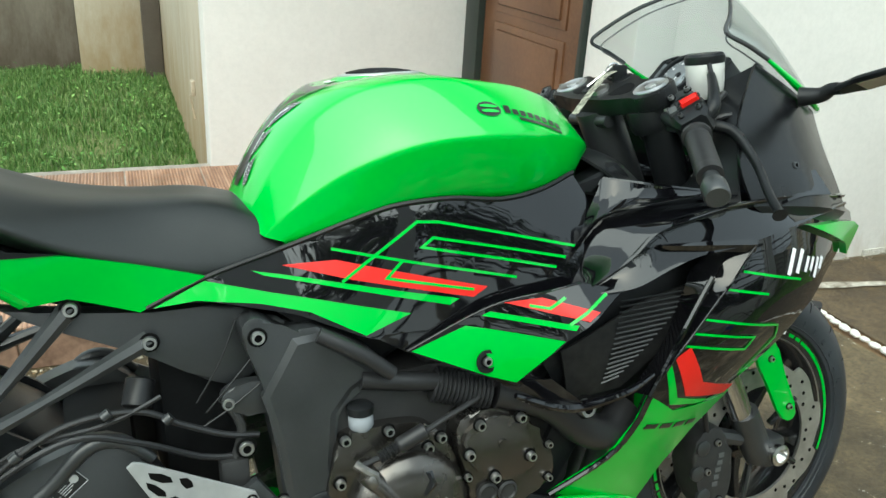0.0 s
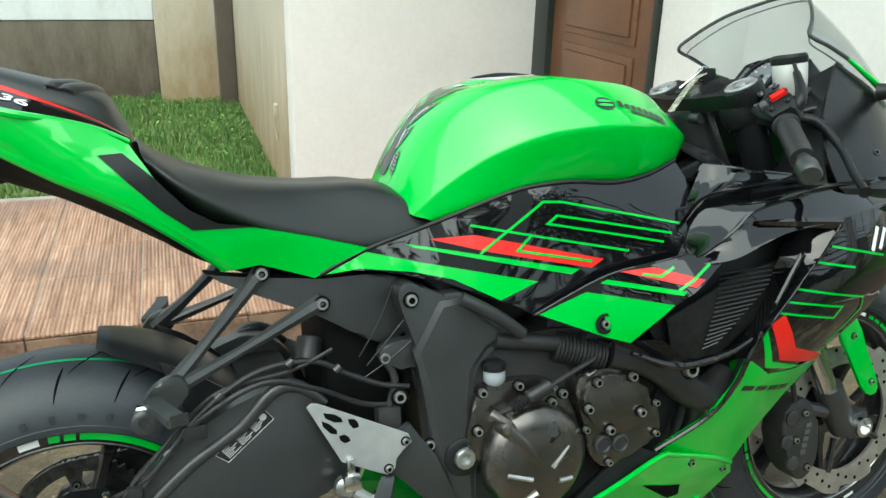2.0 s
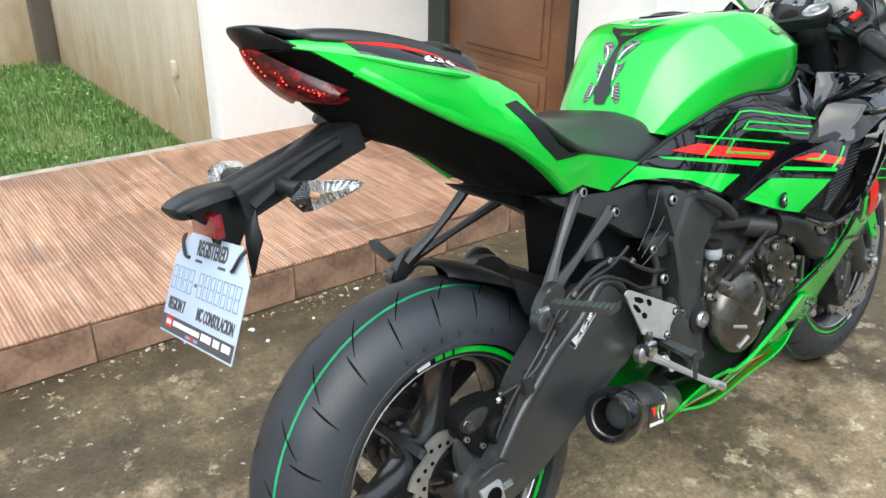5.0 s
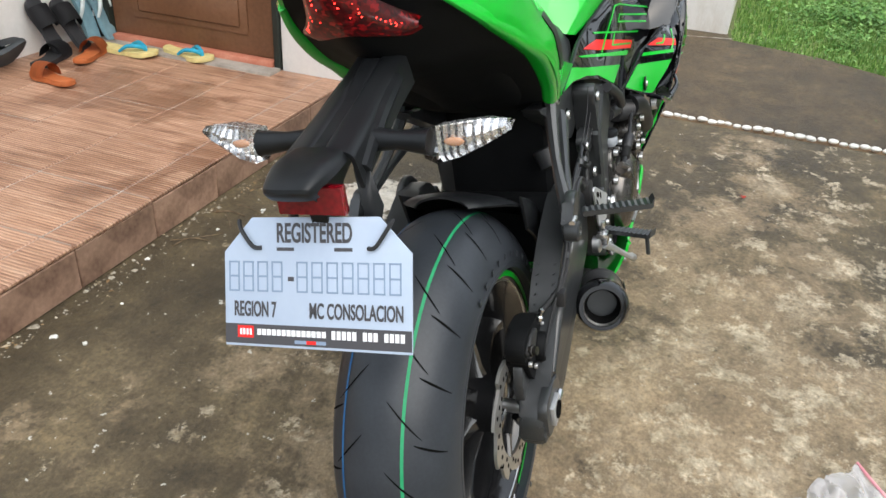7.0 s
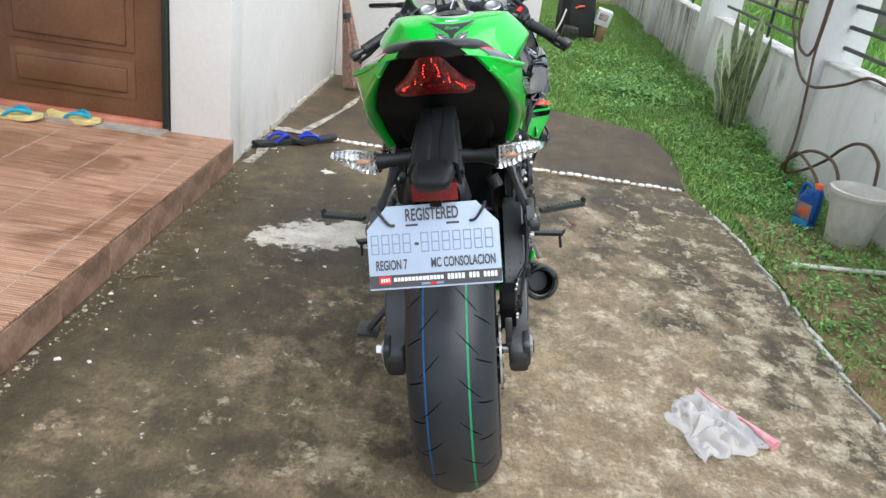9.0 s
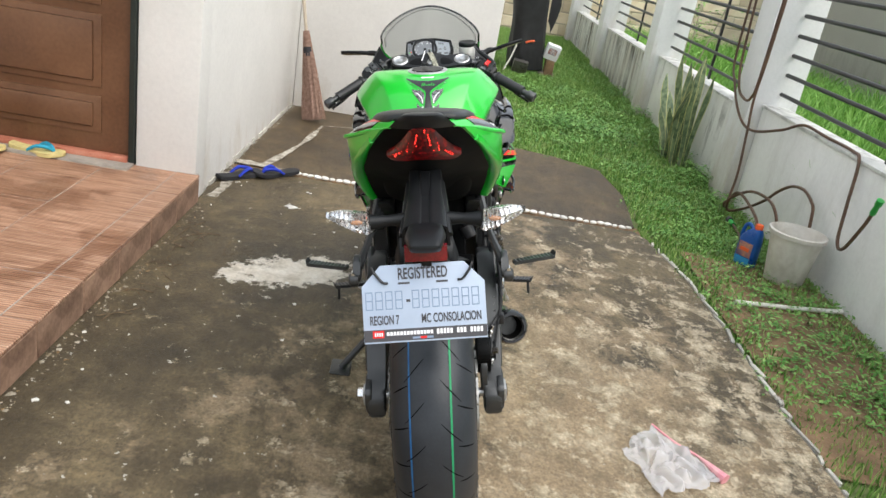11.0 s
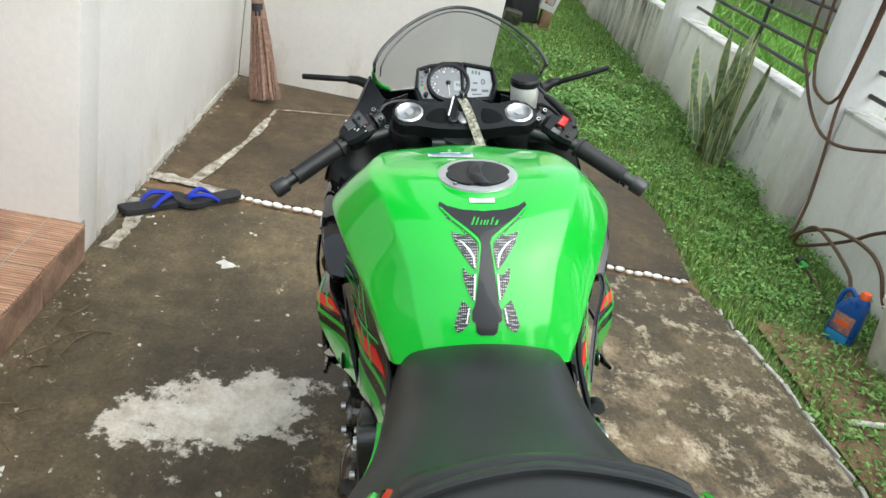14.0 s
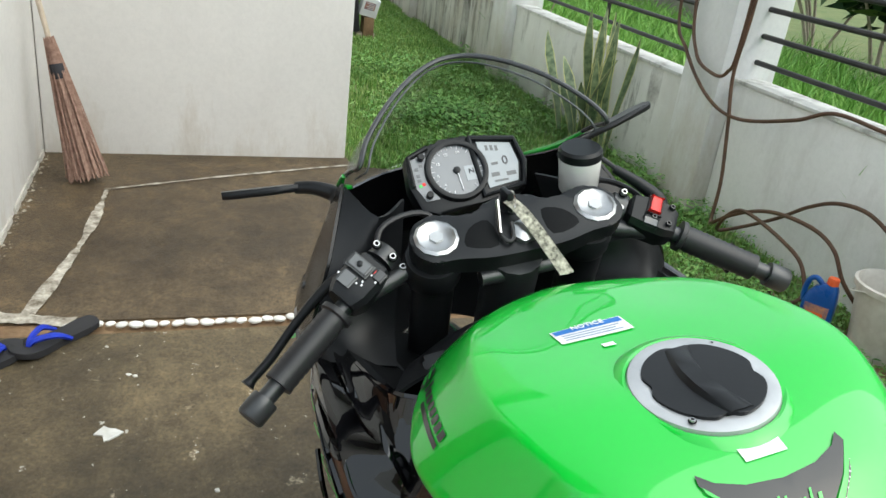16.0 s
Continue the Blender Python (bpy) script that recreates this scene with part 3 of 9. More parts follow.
# ---- motorcycle: materials ----
M_GREEN = mk("lime_paint", (0.006, 0.46, 0.022), (0.008, 0.49, 0.026), 0.38, coat=1.0, scale=3, rvar=0.03)
M_GLOSS = mk("gloss_black_paint", (0.003, 0.003, 0.004), (0.005, 0.005, 0.006), 0.045, coat=1.0, scale=3, rvar=0.015, spec=0.15)
M_RED = mk("red_decal", (0.74, 0.012, 0.008), (0.66, 0.010, 0.007), 0.36, coat=0.25)
M_GREY = mk("grey_decal", (0.07, 0.075, 0.08), None, 0.3, coat=0.6)
M_DECALBLK = mk("black_decal", (0.01, 0.01, 0.011), None, 0.32, coat=0.4)
M_WHITE = mk("white_decal", (0.8, 0.8, 0.82), None, 0.35)
M_PLASTIC = mk("black_plastic", (0.0068, 0.0075, 0.0085), (0.0135, 0.0145, 0.016), 0.36, scale=20, fine=400, bump=0.12, dist=0.001, spec=0.32)
M_FRAME = mk("satin_black_frame", (0.018, 0.0195, 0.021), (0.031, 0.033, 0.035), 0.36, scale=14, fine=300, bump=0.05, dist=0.001, spec=0.85)
# darker, duller copy of black_plastic; shade on inner parts is in the colour
M_MATTESHADE = mk("matte_shaded_black", (0.004, 0.0043, 0.0048), (0.008, 0.0084, 0.009), 0.6, scale=20, fine=300, bump=0.1, dist=0.001, spec=0.12)
M_SATIN = mk("satin_black_cowl", (0.004, 0.0043, 0.005), (0.008, 0.0085, 0.0095), 0.24, scale=14, fine=400, bump=0.05, dist=0.0008, spec=0.4)
M_VINYL = mk("seat_vinyl", (0.012, 0.0135, 0.0135), (0.023, 0.025, 0.025), 0.40, scale=10, fine=500, bump=0.3, dist=0.0012)
M_TYRE = mk("tyre_rubber", (0.018, 0.021, 0.026), (0.034, 0.039, 0.047), 0.42, scale=9, fine=220, bump=0.12, dist=0.001)
# black washers; also grooves, holes and sockets, whose shade is put in the colour
M_DEEPBLK = mk("hollow_and_washer_black", (0.004, 0.004, 0.004), None, 0.85, spec=0.08)
M_TLINE = mk("tyre_green_line", (0.01, 0.24, 0.09), (0.03, 0.3, 0.13), 0.6, scale=60)
M_TBLUE = mk("tyre_blue_line", (0.01, 0.09, 0.25), (0.03, 0.14, 0.3), 0.6, scale=60)
M_RIM = mk("rim_black", (0.01, 0.01, 0.011), (0.018, 0.018, 0.019), 0.22, coat=0.6)
M_STEEL = mk("brushed_steel", (0.42, 0.42, 0.42), (0.6, 0.6, 0.6), 0.32, 0.95, scale=30)
M_STEELDK = mk("oiled_steel", (0.10, 0.095, 0.09), (0.26, 0.25, 0.235), 0.38, 0.85, scale=60)
M_CHROME = mk("bright_bolt", (0.6, 0.6, 0.6), (0.75, 0.75, 0.75), 0.2, 1.0, scale=30)
M_DISC = mk("brake_disc_steel", (0.42, 0.41, 0.39), (0.6, 0.59, 0.56), 0.36, 0.85, scale=40)
M_ENGINE = mk("engine_magnesium", (0.10, 0.092, 0.085), (0.15, 0.14, 0.13), 0.25, 0.9, scale=16, fine=200, bump=0.04, dist=0.001)
M_ENGDARK = mk("engine_dark", (0.028, 0.028, 0.029), (0.05, 0.05, 0.05), 0.48, 0.35, scale=12, bump=0.2, dist=0.003)
M_ALU = mk("bare_aluminium", (0.42, 0.43, 0.44), (0.56, 0.57, 0.58), 0.42, 0.6, scale=25)
M_HOSEBLK = mk("rubber_hose", (0.014, 0.014, 0.015), (0.024, 0.024, 0.026), 0.42)
M_FORK = mk("fork_tube", (0.45, 0.45, 0.46), (0.62, 0.62, 0.63), 0.18, 1.0)
M_AMBER = mk("amber_bulb", (0.55, 0.25, 0.12), (0.7, 0.42, 0.26), 0.25)
M_REFLECT = mk("lamp_reflector", (0.62, 0.62, 0.63), (0.88, 0.87, 0.86), 0.27, 0.9, scale=260)


def lens_red():
    """Red lamp lens: fine prisms of dark red, dimly lit from within."""
    m, nt, p = nodes_of("red_lens")
    co, vo = nt.nodes.new("ShaderNodeTexCoord"), nt.nodes.new("ShaderNodeTexVoronoi")
    vo.inputs["Scale"].default_value = 210
    nt.links.new(co.outputs["Object"], vo.inputs["Vector"])
    sp = nt.nodes.new("ShaderNodeSeparateXYZ")
    nt.links.new(vo.outputs["Color"], sp.inputs[0])
    nt.links.new(ramp_node(nt, sp.outputs["X"], [(0.1, (0.012, 0.0004, 0.0008)), (0.65, (0.04, 0.0008, 0.0015)), (0.95, (0.10, 0.0015, 0.003))]), p.inputs["Base Color"])
    nt.links.new(ramp_node(nt, sp.outputs["X"], [(0.2, (0.04, 0.0, 0.0)), (0.8, (0.16, 0.0005, 0.001)), (0.98, (0.5, 0.003, 0.005))]), p.inputs["Emission Color"])
    p.inputs["Emission Strength"].default_value = 0.13
    p.inputs["Roughness"].default_value, p.inputs["Coat Weight"].default_value = 0.3, 0.15
    return m


M_REDLENS = lens_red()
M_LED = mk("led_red", (0.4, 0.0, 0.0), None, 0.3, emit=(1.0, 0.03, 0.02), estr=4.0)
M_GUARD = mk("red_reflector", (0.11, 0.002, 0.006), (0.22, 0.005, 0.011), 0.22, scale=150, coat=0.8)
M_PLATE = mk("plate_white", (0.37, 0.44, 0.56), (0.42, 0.49, 0.6), 0.45, scale=12)
M_INK = mk("plate_ink", (0.06, 0.058, 0.064), None, 0.5)
M_FAINT = mk("plate_faint_print", (0.22, 0.29, 0.40), None, 0.5)
M_RESERV = mk("fluid_cup", (0.58, 0.58, 0.55), (0.68, 0.67, 0.64), 0.3, trans=0.15)
M_LCD = mk("lcd_panel", (0.27, 0.30, 0.32), (0.34, 0.37, 0.39), 0.2, coat=0.6)
M_TACH = mk("tach_face", (0.14, 0.15, 0.165), (0.18, 0.19, 0.2), 0.3, coat=0.8)
M_STRAP = mk("camo_strap", (0.015, 0.014, 0.01), (0.6, 0.58, 0.46), 0.8, scale=170, fine=60)
M_RADIATOR = mk("radiator_core", (0.012, 0.012, 0.013), (0.03, 0.03, 0.03), 0.5, 0.4, scale=60)

m_scr, nt, ps = nodes_of("smoked_screen")
gl, tr, mx, fr = nt.nodes.new("ShaderNodeBsdfGlossy"), nt.nodes.new("ShaderNodeBsdfTransparent"), nt.nodes.new("ShaderNodeMixShader"), nt.nodes.new("ShaderNodeLayerWeight")
gl.inputs["Roughness"].default_value = 0.04
tr.inputs["Color"].default_value = (0.86, 0.88, 0.88, 1)
fr.inputs["Blend"].default_value = 0.25
pw = nt.nodes.new("ShaderNodeMath")
pw.operation = "MULTIPLY_ADD"
pw.inputs[1].default_value, pw.inputs[2].default_value = 0.22, 0.025
nt.links.new(fr.outputs["Facing"], pw.inputs[0])
nt.links.new(pw.outputs[0], mx.inputs[0])
nt.links.new(tr.outputs[0], mx.inputs[1])
nt.links.new(gl.outputs[0], mx.inputs[2])
nt.links.new(mx.outputs[0], nt.nodes["Material Output"].inputs["Surface"])
M_SCREEN = m_scr
m_lens, nt, ps = nodes_of("clear_lamp_lens")
gl, tr, mx, fr = nt.nodes.new("ShaderNodeBsdfGlossy"), nt.nodes.new("ShaderNodeBsdfTransparent"), nt.nodes.new("ShaderNodeMixShader"), nt.nodes.new("ShaderNodeFresnel")
gl.inputs["Roughness"].default_value = 0.03
fr.inputs["IOR"].default_value = 1.5
nt.links.new(fr.outputs[0], mx.inputs[0])
nt.links.new(tr.outputs[0], mx.inputs[1])
nt.links.new(gl.outputs[0], mx.inputs[2])
nt.links.new(mx.outputs[0], nt.nodes["Material Output"].inputs["Surface"])
M_LENS = m_lens


def carbon():
    m, nt, p = nodes_of("carbon_weave")
    co = nt.nodes.new("ShaderNodeTexCoord")
    ck = nt.nodes.new("ShaderNodeTexChecker")
    ck.inputs["Scale"].default_value = 230
    ck.inputs["Color1"].default_value, ck.inputs["Color2"].default_value = (0.012, 0.012, 0.013, 1), (0.05, 0.05, 0.053, 1)
    nt.links.new(co.outputs["Object"], ck.inputs["Vector"])
    nt.links.new(ck.outputs["Color"], p.inputs["Base Color"])
    p.inputs["Roughness"].default_value, p.inputs["Coat Weight"].default_value = 0.4, 0.6
    return m


M_CARBON = carbon()


def dotted():
    """Black film printed with fine pale dots."""
    m, nt, p = nodes_of("dotted_film")
    co = nt.nodes.new("ShaderNodeTexCoord")
    ck = nt.nodes.new("ShaderNodeTexVoronoi")
    ck.inputs["Scale"].default_value, ck.inputs["Randomness"].default_value = 360, 0.15
    nt.links.new(co.outputs["Object"], ck.inputs["Vector"])
    nt.links.new(ramp_node(nt, ck.outputs["Distance"], [(0.3, (0.5, 0.52, 0.52)), (0.38, (0.02, 0.02, 0.022))]), p.inputs["Base Color"])
    p.inputs["Roughness"].default_value, p.inputs["Coat Weight"].default_value = 0.4, 0.5
    return m


M_DOTS = dotted()

# ---- motorcycle: shaping helpers ----
bike = thing("motorcycle", "lime green and gloss black sport motorcycle leaning on its side stand", "motorcycle", pose(-0.040, 1.198, 0, -11, 0, 2.2))


def field(points):
    """Thin-plate surface y(x, z) through a few control points."""
    P = np.array(points)
    X, n = P[:, :2], len(P)
    d = np.linalg.norm(X[:, None] - X[None], axis=2)
    K = np.where(d > 0, d * d * np.log(d + 1e-12), 0) + np.eye(n) * 1e-3
    Q = np.c_[np.ones(n), X]
    w = np.linalg.solve(np.block([[K, Q], [Q.T, np.zeros((3, 3))]]), np.r_[P[:, 2], 0, 0, 0])

    def f(x, z):
        r = np.hypot(X[:, 0] - x, X[:, 1] - z)
        k = np.where(r > 0, r * r * np.log(r + 1e-12), 0)
        return float(k @ w[:n] + w[n] + w[n + 1] * x + w[n + 2] * z)

    return f


FA = field([(.345, .716, .129), (.606, .661, .183), (.653, .637, .19), (.68, .799, .178), (.89, .753, .218), (.525, .778, .135), (.95, .84, .165), (.80, .70, .205), (.75, .82, .18), (.43, .74, .14)])
FB = field([(.653, .637, .192), (.837, .646, .27), (.881, .676, .28), (.80, .57, .235), (.77, .683, .225), (.89, .70, .255)])
FC = field([(.89, .70, .25), (1.03, .749, .245), (1.151, .738, .274), (1.135, .605, .285), (1.187, .496, .21), (1.487, .708, .16), (1.30, .62, .25), (1.30, .76, .245), (1.4, .70, .205), (1.0, .82, .21), (1.2, .80, .25), (.88, .37, .18), (1.04, .46, .23), (1.25, .5, .19), (1.42, .60, .17)])
FE = field([(.455, .264, .175), (.587, .296, .196), (.903, .283, .165), (1.062, .289, .14), (.66, .285, .19), (.91, .36, .19), (1.1, .51, .22), (.85, .215, .11), (.55, .23, .14), (1.11, .34, .17), (.99, .235, .12)])
FT = field([(.005, .957, .166), (-.009, .909, .140), (.0, .935, .163), (.045, .880, .157), (.055, .915, .174), (.105, .845, .166), (.115, .880, .179), (.175, .793, .162), (.17, .835, .172), (-.065, .94, .118), (-.11, .975, .100), (.05, .948, .156), (-.04, .972, .138), (-.09, .99, .108), (.345, .716, .129), (.282, .728, .132), (.235, .745, .149), (.42, .748, .137), (.12, .92, .146), (-.15, 1.008, .078)])


def sheet(outline, f, s, thick=0.004, lift=0.0, step=0.03, smooth_n=0, edge=0.0):
    """A curved sheet: an outline in (x, z), cut into a fine net and laid on the surface y = s * f(x, z). edge turns its rim inwards."""
    pts = round_outline(outline, smooth_n) if smooth_n else outline
    bm = bmesh.new()
    fc = bm.faces.new([bm.verts.new((x, 0, z)) for x, z in pts])
    fc.normal_update()
    bmesh.ops.triangulate(bm, faces=[fc], ngon_method="EAR_CLIP")
    xs, zs = [p[0] for p in pts], [p[1] for p in pts]
    for k in range(int(min(xs) / step) - 1, int(max(xs) / step) + 2):
        bmesh.ops.bisect_plane(bm, geom=bm.verts[:] + bm.edges[:] + bm.faces[:], plane_co=(k * step, 0, 0), plane_no=(1, 0, 0))
    for k in range(int(min(zs) / step) - 1, int(max(zs) / step) + 2):
        bmesh.ops.bisect_plane(bm, geom=bm.verts[:] + bm.edges[:] + bm.faces[:], plane_co=(0, 0, k * step), plane_no=(0, 0, 1))
    bmesh.ops.remove_doubles(bm, verts=bm.verts, dist=0.0003)
    rim = {v for e in bm.edges if e.is_boundary for v in e.verts} if edge else set()
    inner = {v: v.co.copy() for v in bm.verts}
    for v in bm.verts:
        v.co.y = s * (f(v.co.x, v.co.z) + lift)
    outer = bm.faces[:]
    r = bmesh.ops.extrude_face_region(bm, geom=outer)
    for v in [q for q in r["geom"] if isinstance(q, bmesh.types.BMVert)]:
        v.co.y -= s * thick
    bmesh.ops.recalc_face_normals(bm, faces=bm.faces)
    return bm


def strip(pts, w, f, s, lift=0.0018, closed=False):
    """A thin painted line on a panel, following a polyline in (x, z)."""
    p = [Vector((a, b)) for a, b in pts]
    L, R = [], []
    for i in range(len(p)):
        d0 = (p[i] - p[i - 1]).normalized() if i else (p[1] - p[0]).normalized()
        d1 = (p[i + 1] - p[i]).normalized() if i < len(p) - 1 else d0
        n0, n1 = Vector((-d0.y, d0.x)), Vector((-d1.y, d1.x))
        m = (n0 + n1).normalized()
        k = w / 2 / max(m.dot(n0), 0.35)
        L.append(p[i] + m * k), R.append(p[i] - m * k)
    return sheet([tuple(q) for q in L + R[::-1]], f, s, 0.0008, lift, 0.03)


def patch(rows, n_u=6, n_v=5, s=1, thick=0.0, mirror=False):
    """A smooth surface through rows of points. mirror closes it over the middle plane; thick gives it depth."""
    if mirror:
        rows = [[Vector(p) for p in r] + [Vector((p[0], -p[1], p[2])) for p in r[-2::-1]] for r in rows]
    fine = [spline([(p[0], s * p[1], p[2]) for p in r], n_u) for r in rows]
    cols = [spline(list(c), n_v) for c in zip(*fine)]
    bm = bmesh.new()
    net = [[bm.verts.new(p) for p in c] for c in cols]
    for a, b in zip(net, net[1:]):
        for i in range(len(a) - 1):
            bm.faces.new((a[i], a[i + 1], b[i + 1], b[i]))
    bmesh.ops.recalc_face_normals(bm, faces=bm.faces)
    if thick:
        bmesh.ops.solidify(bm, geom=bm.faces[:], thickness=thick)
    return bm


def sections(rows, n=4, sides=24, power=0.75):
    """A closed body through cross sections (x, half width, bottom z, top z)."""
    pts = spline([Vector((x, w, 0)) for x, w, b, t in rows], n), spline([Vector((x, b, t)) for x, w, b, t in rows], n)
    rings = []
    for p, q in zip(*pts):
        ring = []
        for k in range(sides):
            a = 2 * math.pi * k / sides
            c, d = math.cos(a), math.sin(a)
            ring.append(Vector((p.x, p.y * math.copysign(abs(c) ** power, c), (q.y + q.z) / 2 + (q.z - q.y) / 2 * math.copysign(abs(d) ** power, d))))
        rings.append(ring)
    return add_ring_mesh(bmesh.new(), rings)


def bolt(p, axis, r, parent=None, mat=None, name="bolt", h=0.006):
    """A socket-head bolt on a black washer: steel head, recess coloured near-black for its shade."""
    q = r * 0.78
    bm = lathe([(r * 1.1, 0), (r * 1.1, h * 0.12), (q * 1.02, h * 0.16), (q, h * 0.75), (q * 0.9, h), (q * 0.56, h), (q * 0.5, h * 0.4), (0.0005, h * 0.35)], p, axis, 14)
    bm.faces.ensure_lookup_table()
    ax, o = Vector(axis).normalized(), Vector(p)
    for f in bm.faces:
        c = f.calc_center_median() - o
        d = (c - ax * c.dot(ax)).length
        if (d < q * 0.53 and c.dot(ax) > 0) or d > q * 1.01:
            f.material_index = 1
    return part(name, bm, [mat or M_STEEL, M_DEEPBLK], parent or bike)


def writing(text, size, m, material, parent, name="lettering", width=None, extrude=0.0003, bold=0.008):
    cu = bpy.data.curves.new("text", "FONT")
    cu.offset = size * bold
    cu.body, cu.size, cu.align_x, cu.align_y, cu.extrude = text, size, "CENTER", "CENTER", extrude
    tmp = bpy.data.objects.new("text", cu)
    scene.collection.objects.link(tmp)
    bpy.context.view_layer.update()
    me = bpy.data.meshes.new_from_object(tmp.evaluated_get(bpy.context.evaluated_depsgraph_get()))
    bpy.data.objects.remove(tmp)
    bpy.data.curves.remove(cu)
    me.materials.clear()
    me.materials.append(material)
    if width:
        xs = [v.co.x for v in me.vertices]
        k = width / (max(xs) - min(xs))
        for v in me.vertices:
            v.co.x *= k
    me.name = name
    ob = new(name, me)
    ob.parent = parent
    ob.matrix_basis = m
    return ob


# ---- wheels ----
def wheel(kind, cx, cz, R, half, rim_r, label, spokes, disc_r, disc_ys, ky, tapes):
    ob = part(kind, lathe([(rim_r - 0.022, -half * 0.80), (rim_r - 0.018, -half * 0.83), (rim_r + 0.006, -half * 0.84), (rim_r + 0.006, -half * 0.76), (rim_r - 0.014, -half * 0.7), (rim_r - 0.03, -half * 0.35), (rim_r - 0.03, half * 0.35), (rim_r - 0.014, half * 0.7), (rim_r + 0.006, half * 0.76), (rim_r + 0.006, half * 0.84), (rim_r - 0.018, half * 0.83), (rim_r - 0.022, half * 0.8), (rim_r - 0.04, half * 0.4), (rim_r - 0.04, -half * 0.4)], (cx, 0, cz), (0, 1, 0), 64, cap=False, loop=True), M_RIM, bike, label)
    prof = []
    for k in range(25):
        a = math.radians(-118 + 236 * k / 24)
        prof.append((R - half * 0.98 + half * 0.98 * math.cos(a) if abs(a) < 1.45 else R - half * 0.98 + half * 1.0 * math.cos(a), half * math.sin(a)))
    prof = [(max(r, rim_r), y) for r, y in prof]
    part("tyre", lathe([(rim_r, -half * 0.7)] + prof + [(rim_r, half * 0.7)], (cx, 0, cz), (0, 1, 0), 96, cap=False, loop=True), M_TYRE, ob)

    def on_tyre(a, y):
        b = math.asin(max(-0.999, min(0.999, y / half)))
        r = R - half * 0.98 + half * 0.98 * math.cos(b) + 0.0006
        return Vector((cx + r * math.cos(a), y, cz + r * math.sin(a)))

    # siped grooves as dark strips on the tread, slanting outwards from near the crown
    for k in range(22):
        for s in (1, -1):
            a0 = 2 * math.pi * (k + (0.5 if s > 0 else 0)) / 22
            bm = bmesh.new()
            for (y0, y1, da, ln, w) in ((0.016, 0.058, 0.0, 0.15, 0.0035), (0.05, 0.082, 0.12, 0.045, 0.004)):
                l, r = [], []
                for i in range(7):
                    f = i / 6
                    y = s * (y0 + (y1 - y0) * f) * half / 0.09
                    a = a0 + da + ln * (f - 0.5)
                    ww = w / R * math.sin(math.pi * min(max(f, 0.04), 0.96)) ** 0.5
                    l.append(bm.verts.new(on_tyre(a - ww / 2, y))), r.append(bm.verts.new(on_tyre(a + ww / 2, y)))
                for i in range(6):
                    bm.faces.new((l[i], l[i + 1], r[i + 1], r[i]))
            part("groove", bm, M_DEEPBLK, ob)
    for y, w, m in ((0.047 * half / 0.09, 0.0035, M_TBLUE), (-0.037 * half / 0.09, 0.004, M_TLINE)):
        rg = []
        for k in range(96):
            a = 2 * math.pi * k / 96
            rg.append([on_tyre(a, y - w / 2), on_tyre(a, y + w / 2)])
        bm = bmesh.new()
        vs = [[bm.verts.new(p) for p in r] for r in rg]
        for i in range(96):
            q = vs[(i + 1) % 96]
            bm.faces.new((vs[i][0], vs[i][1], q[1], q[0]))
        part("tyre_line", bm, m, ob)
    # hub and spokes
    hub = lathe([(0.012, -half * 0.9), (0.045, -half * 0.85), (0.048, -half * 0.3), (0.035, 0), (0.048, half * 0.3), (0.045, half * 0.85), (0.012, half * 0.9)], (cx, 0, cz), (0, 1, 0), 28)
    part("hub", hub, M_RIM, ob)
    for k in range(spokes):
        a = 2 * math.pi * k / spokes + ky
        bm = bmesh.new()
        rings = []
        for f, w, hh in ((0, 0.021, 0.62), (0.15, 0.015, 0.5), (0.45, 0.0105, 0.36), (0.8, 0.0095, 0.30), (0.93, 0.012, 0.34), (1.0, 0.019, 0.42)):
            r = 0.036 + (rim_r - 0.074) * f
            c = Vector((cx + r * math.cos(a), 0, cz + r * math.sin(a)))
            t = Vector((-math.sin(a), 0, math.cos(a)))
            h = half * hh
            rings.append([c + t * w * p + Vector((0, h * q, 0)) for p, q in ((-1, -0.55), (-0.55, -1), (0.55, -1), (1, -0.55), (1, 0.55), (0.55, 1), (-0.55, 1), (-1, 0.55))])
        add_ring_mesh(bm, rings)
        part("spoke", bm, M_RIM, ob, smooth=30)
    # raised rings and lettering bars on the sidewalls
    for s in (-1, 1):
        side = lathe([(rim_r + 0.008, s * half * 0.99), (rim_r + 0.009, s * (half * 0.99 + 0.0012)), (rim_r + 0.010, s * half * 0.995)], (cx, 0, cz), (0, 1, 0), 96, cap=False, loop=True)
        part("sidewall_ring", side, M_TYRE, ob)
        for k in range(44):
            if k % 22 > 11:
                continue
            a = 2 * math.pi * k / 44 + 0.3
            bb = box((-0.0035, -0.0008, -0.0045), (0.0035, 0.0008, 0.0045), 0, Matrix.Translation((cx + (rim_r + 0.022) * math.cos(a), s * (half + 0.0002), cz + (rim_r + 0.022) * math.sin(a))) @ Matrix.Rotation(math.pi / 2 - a, 4, "Y"))
            part("sidewall_bar", bb, M_TYRE, ob)
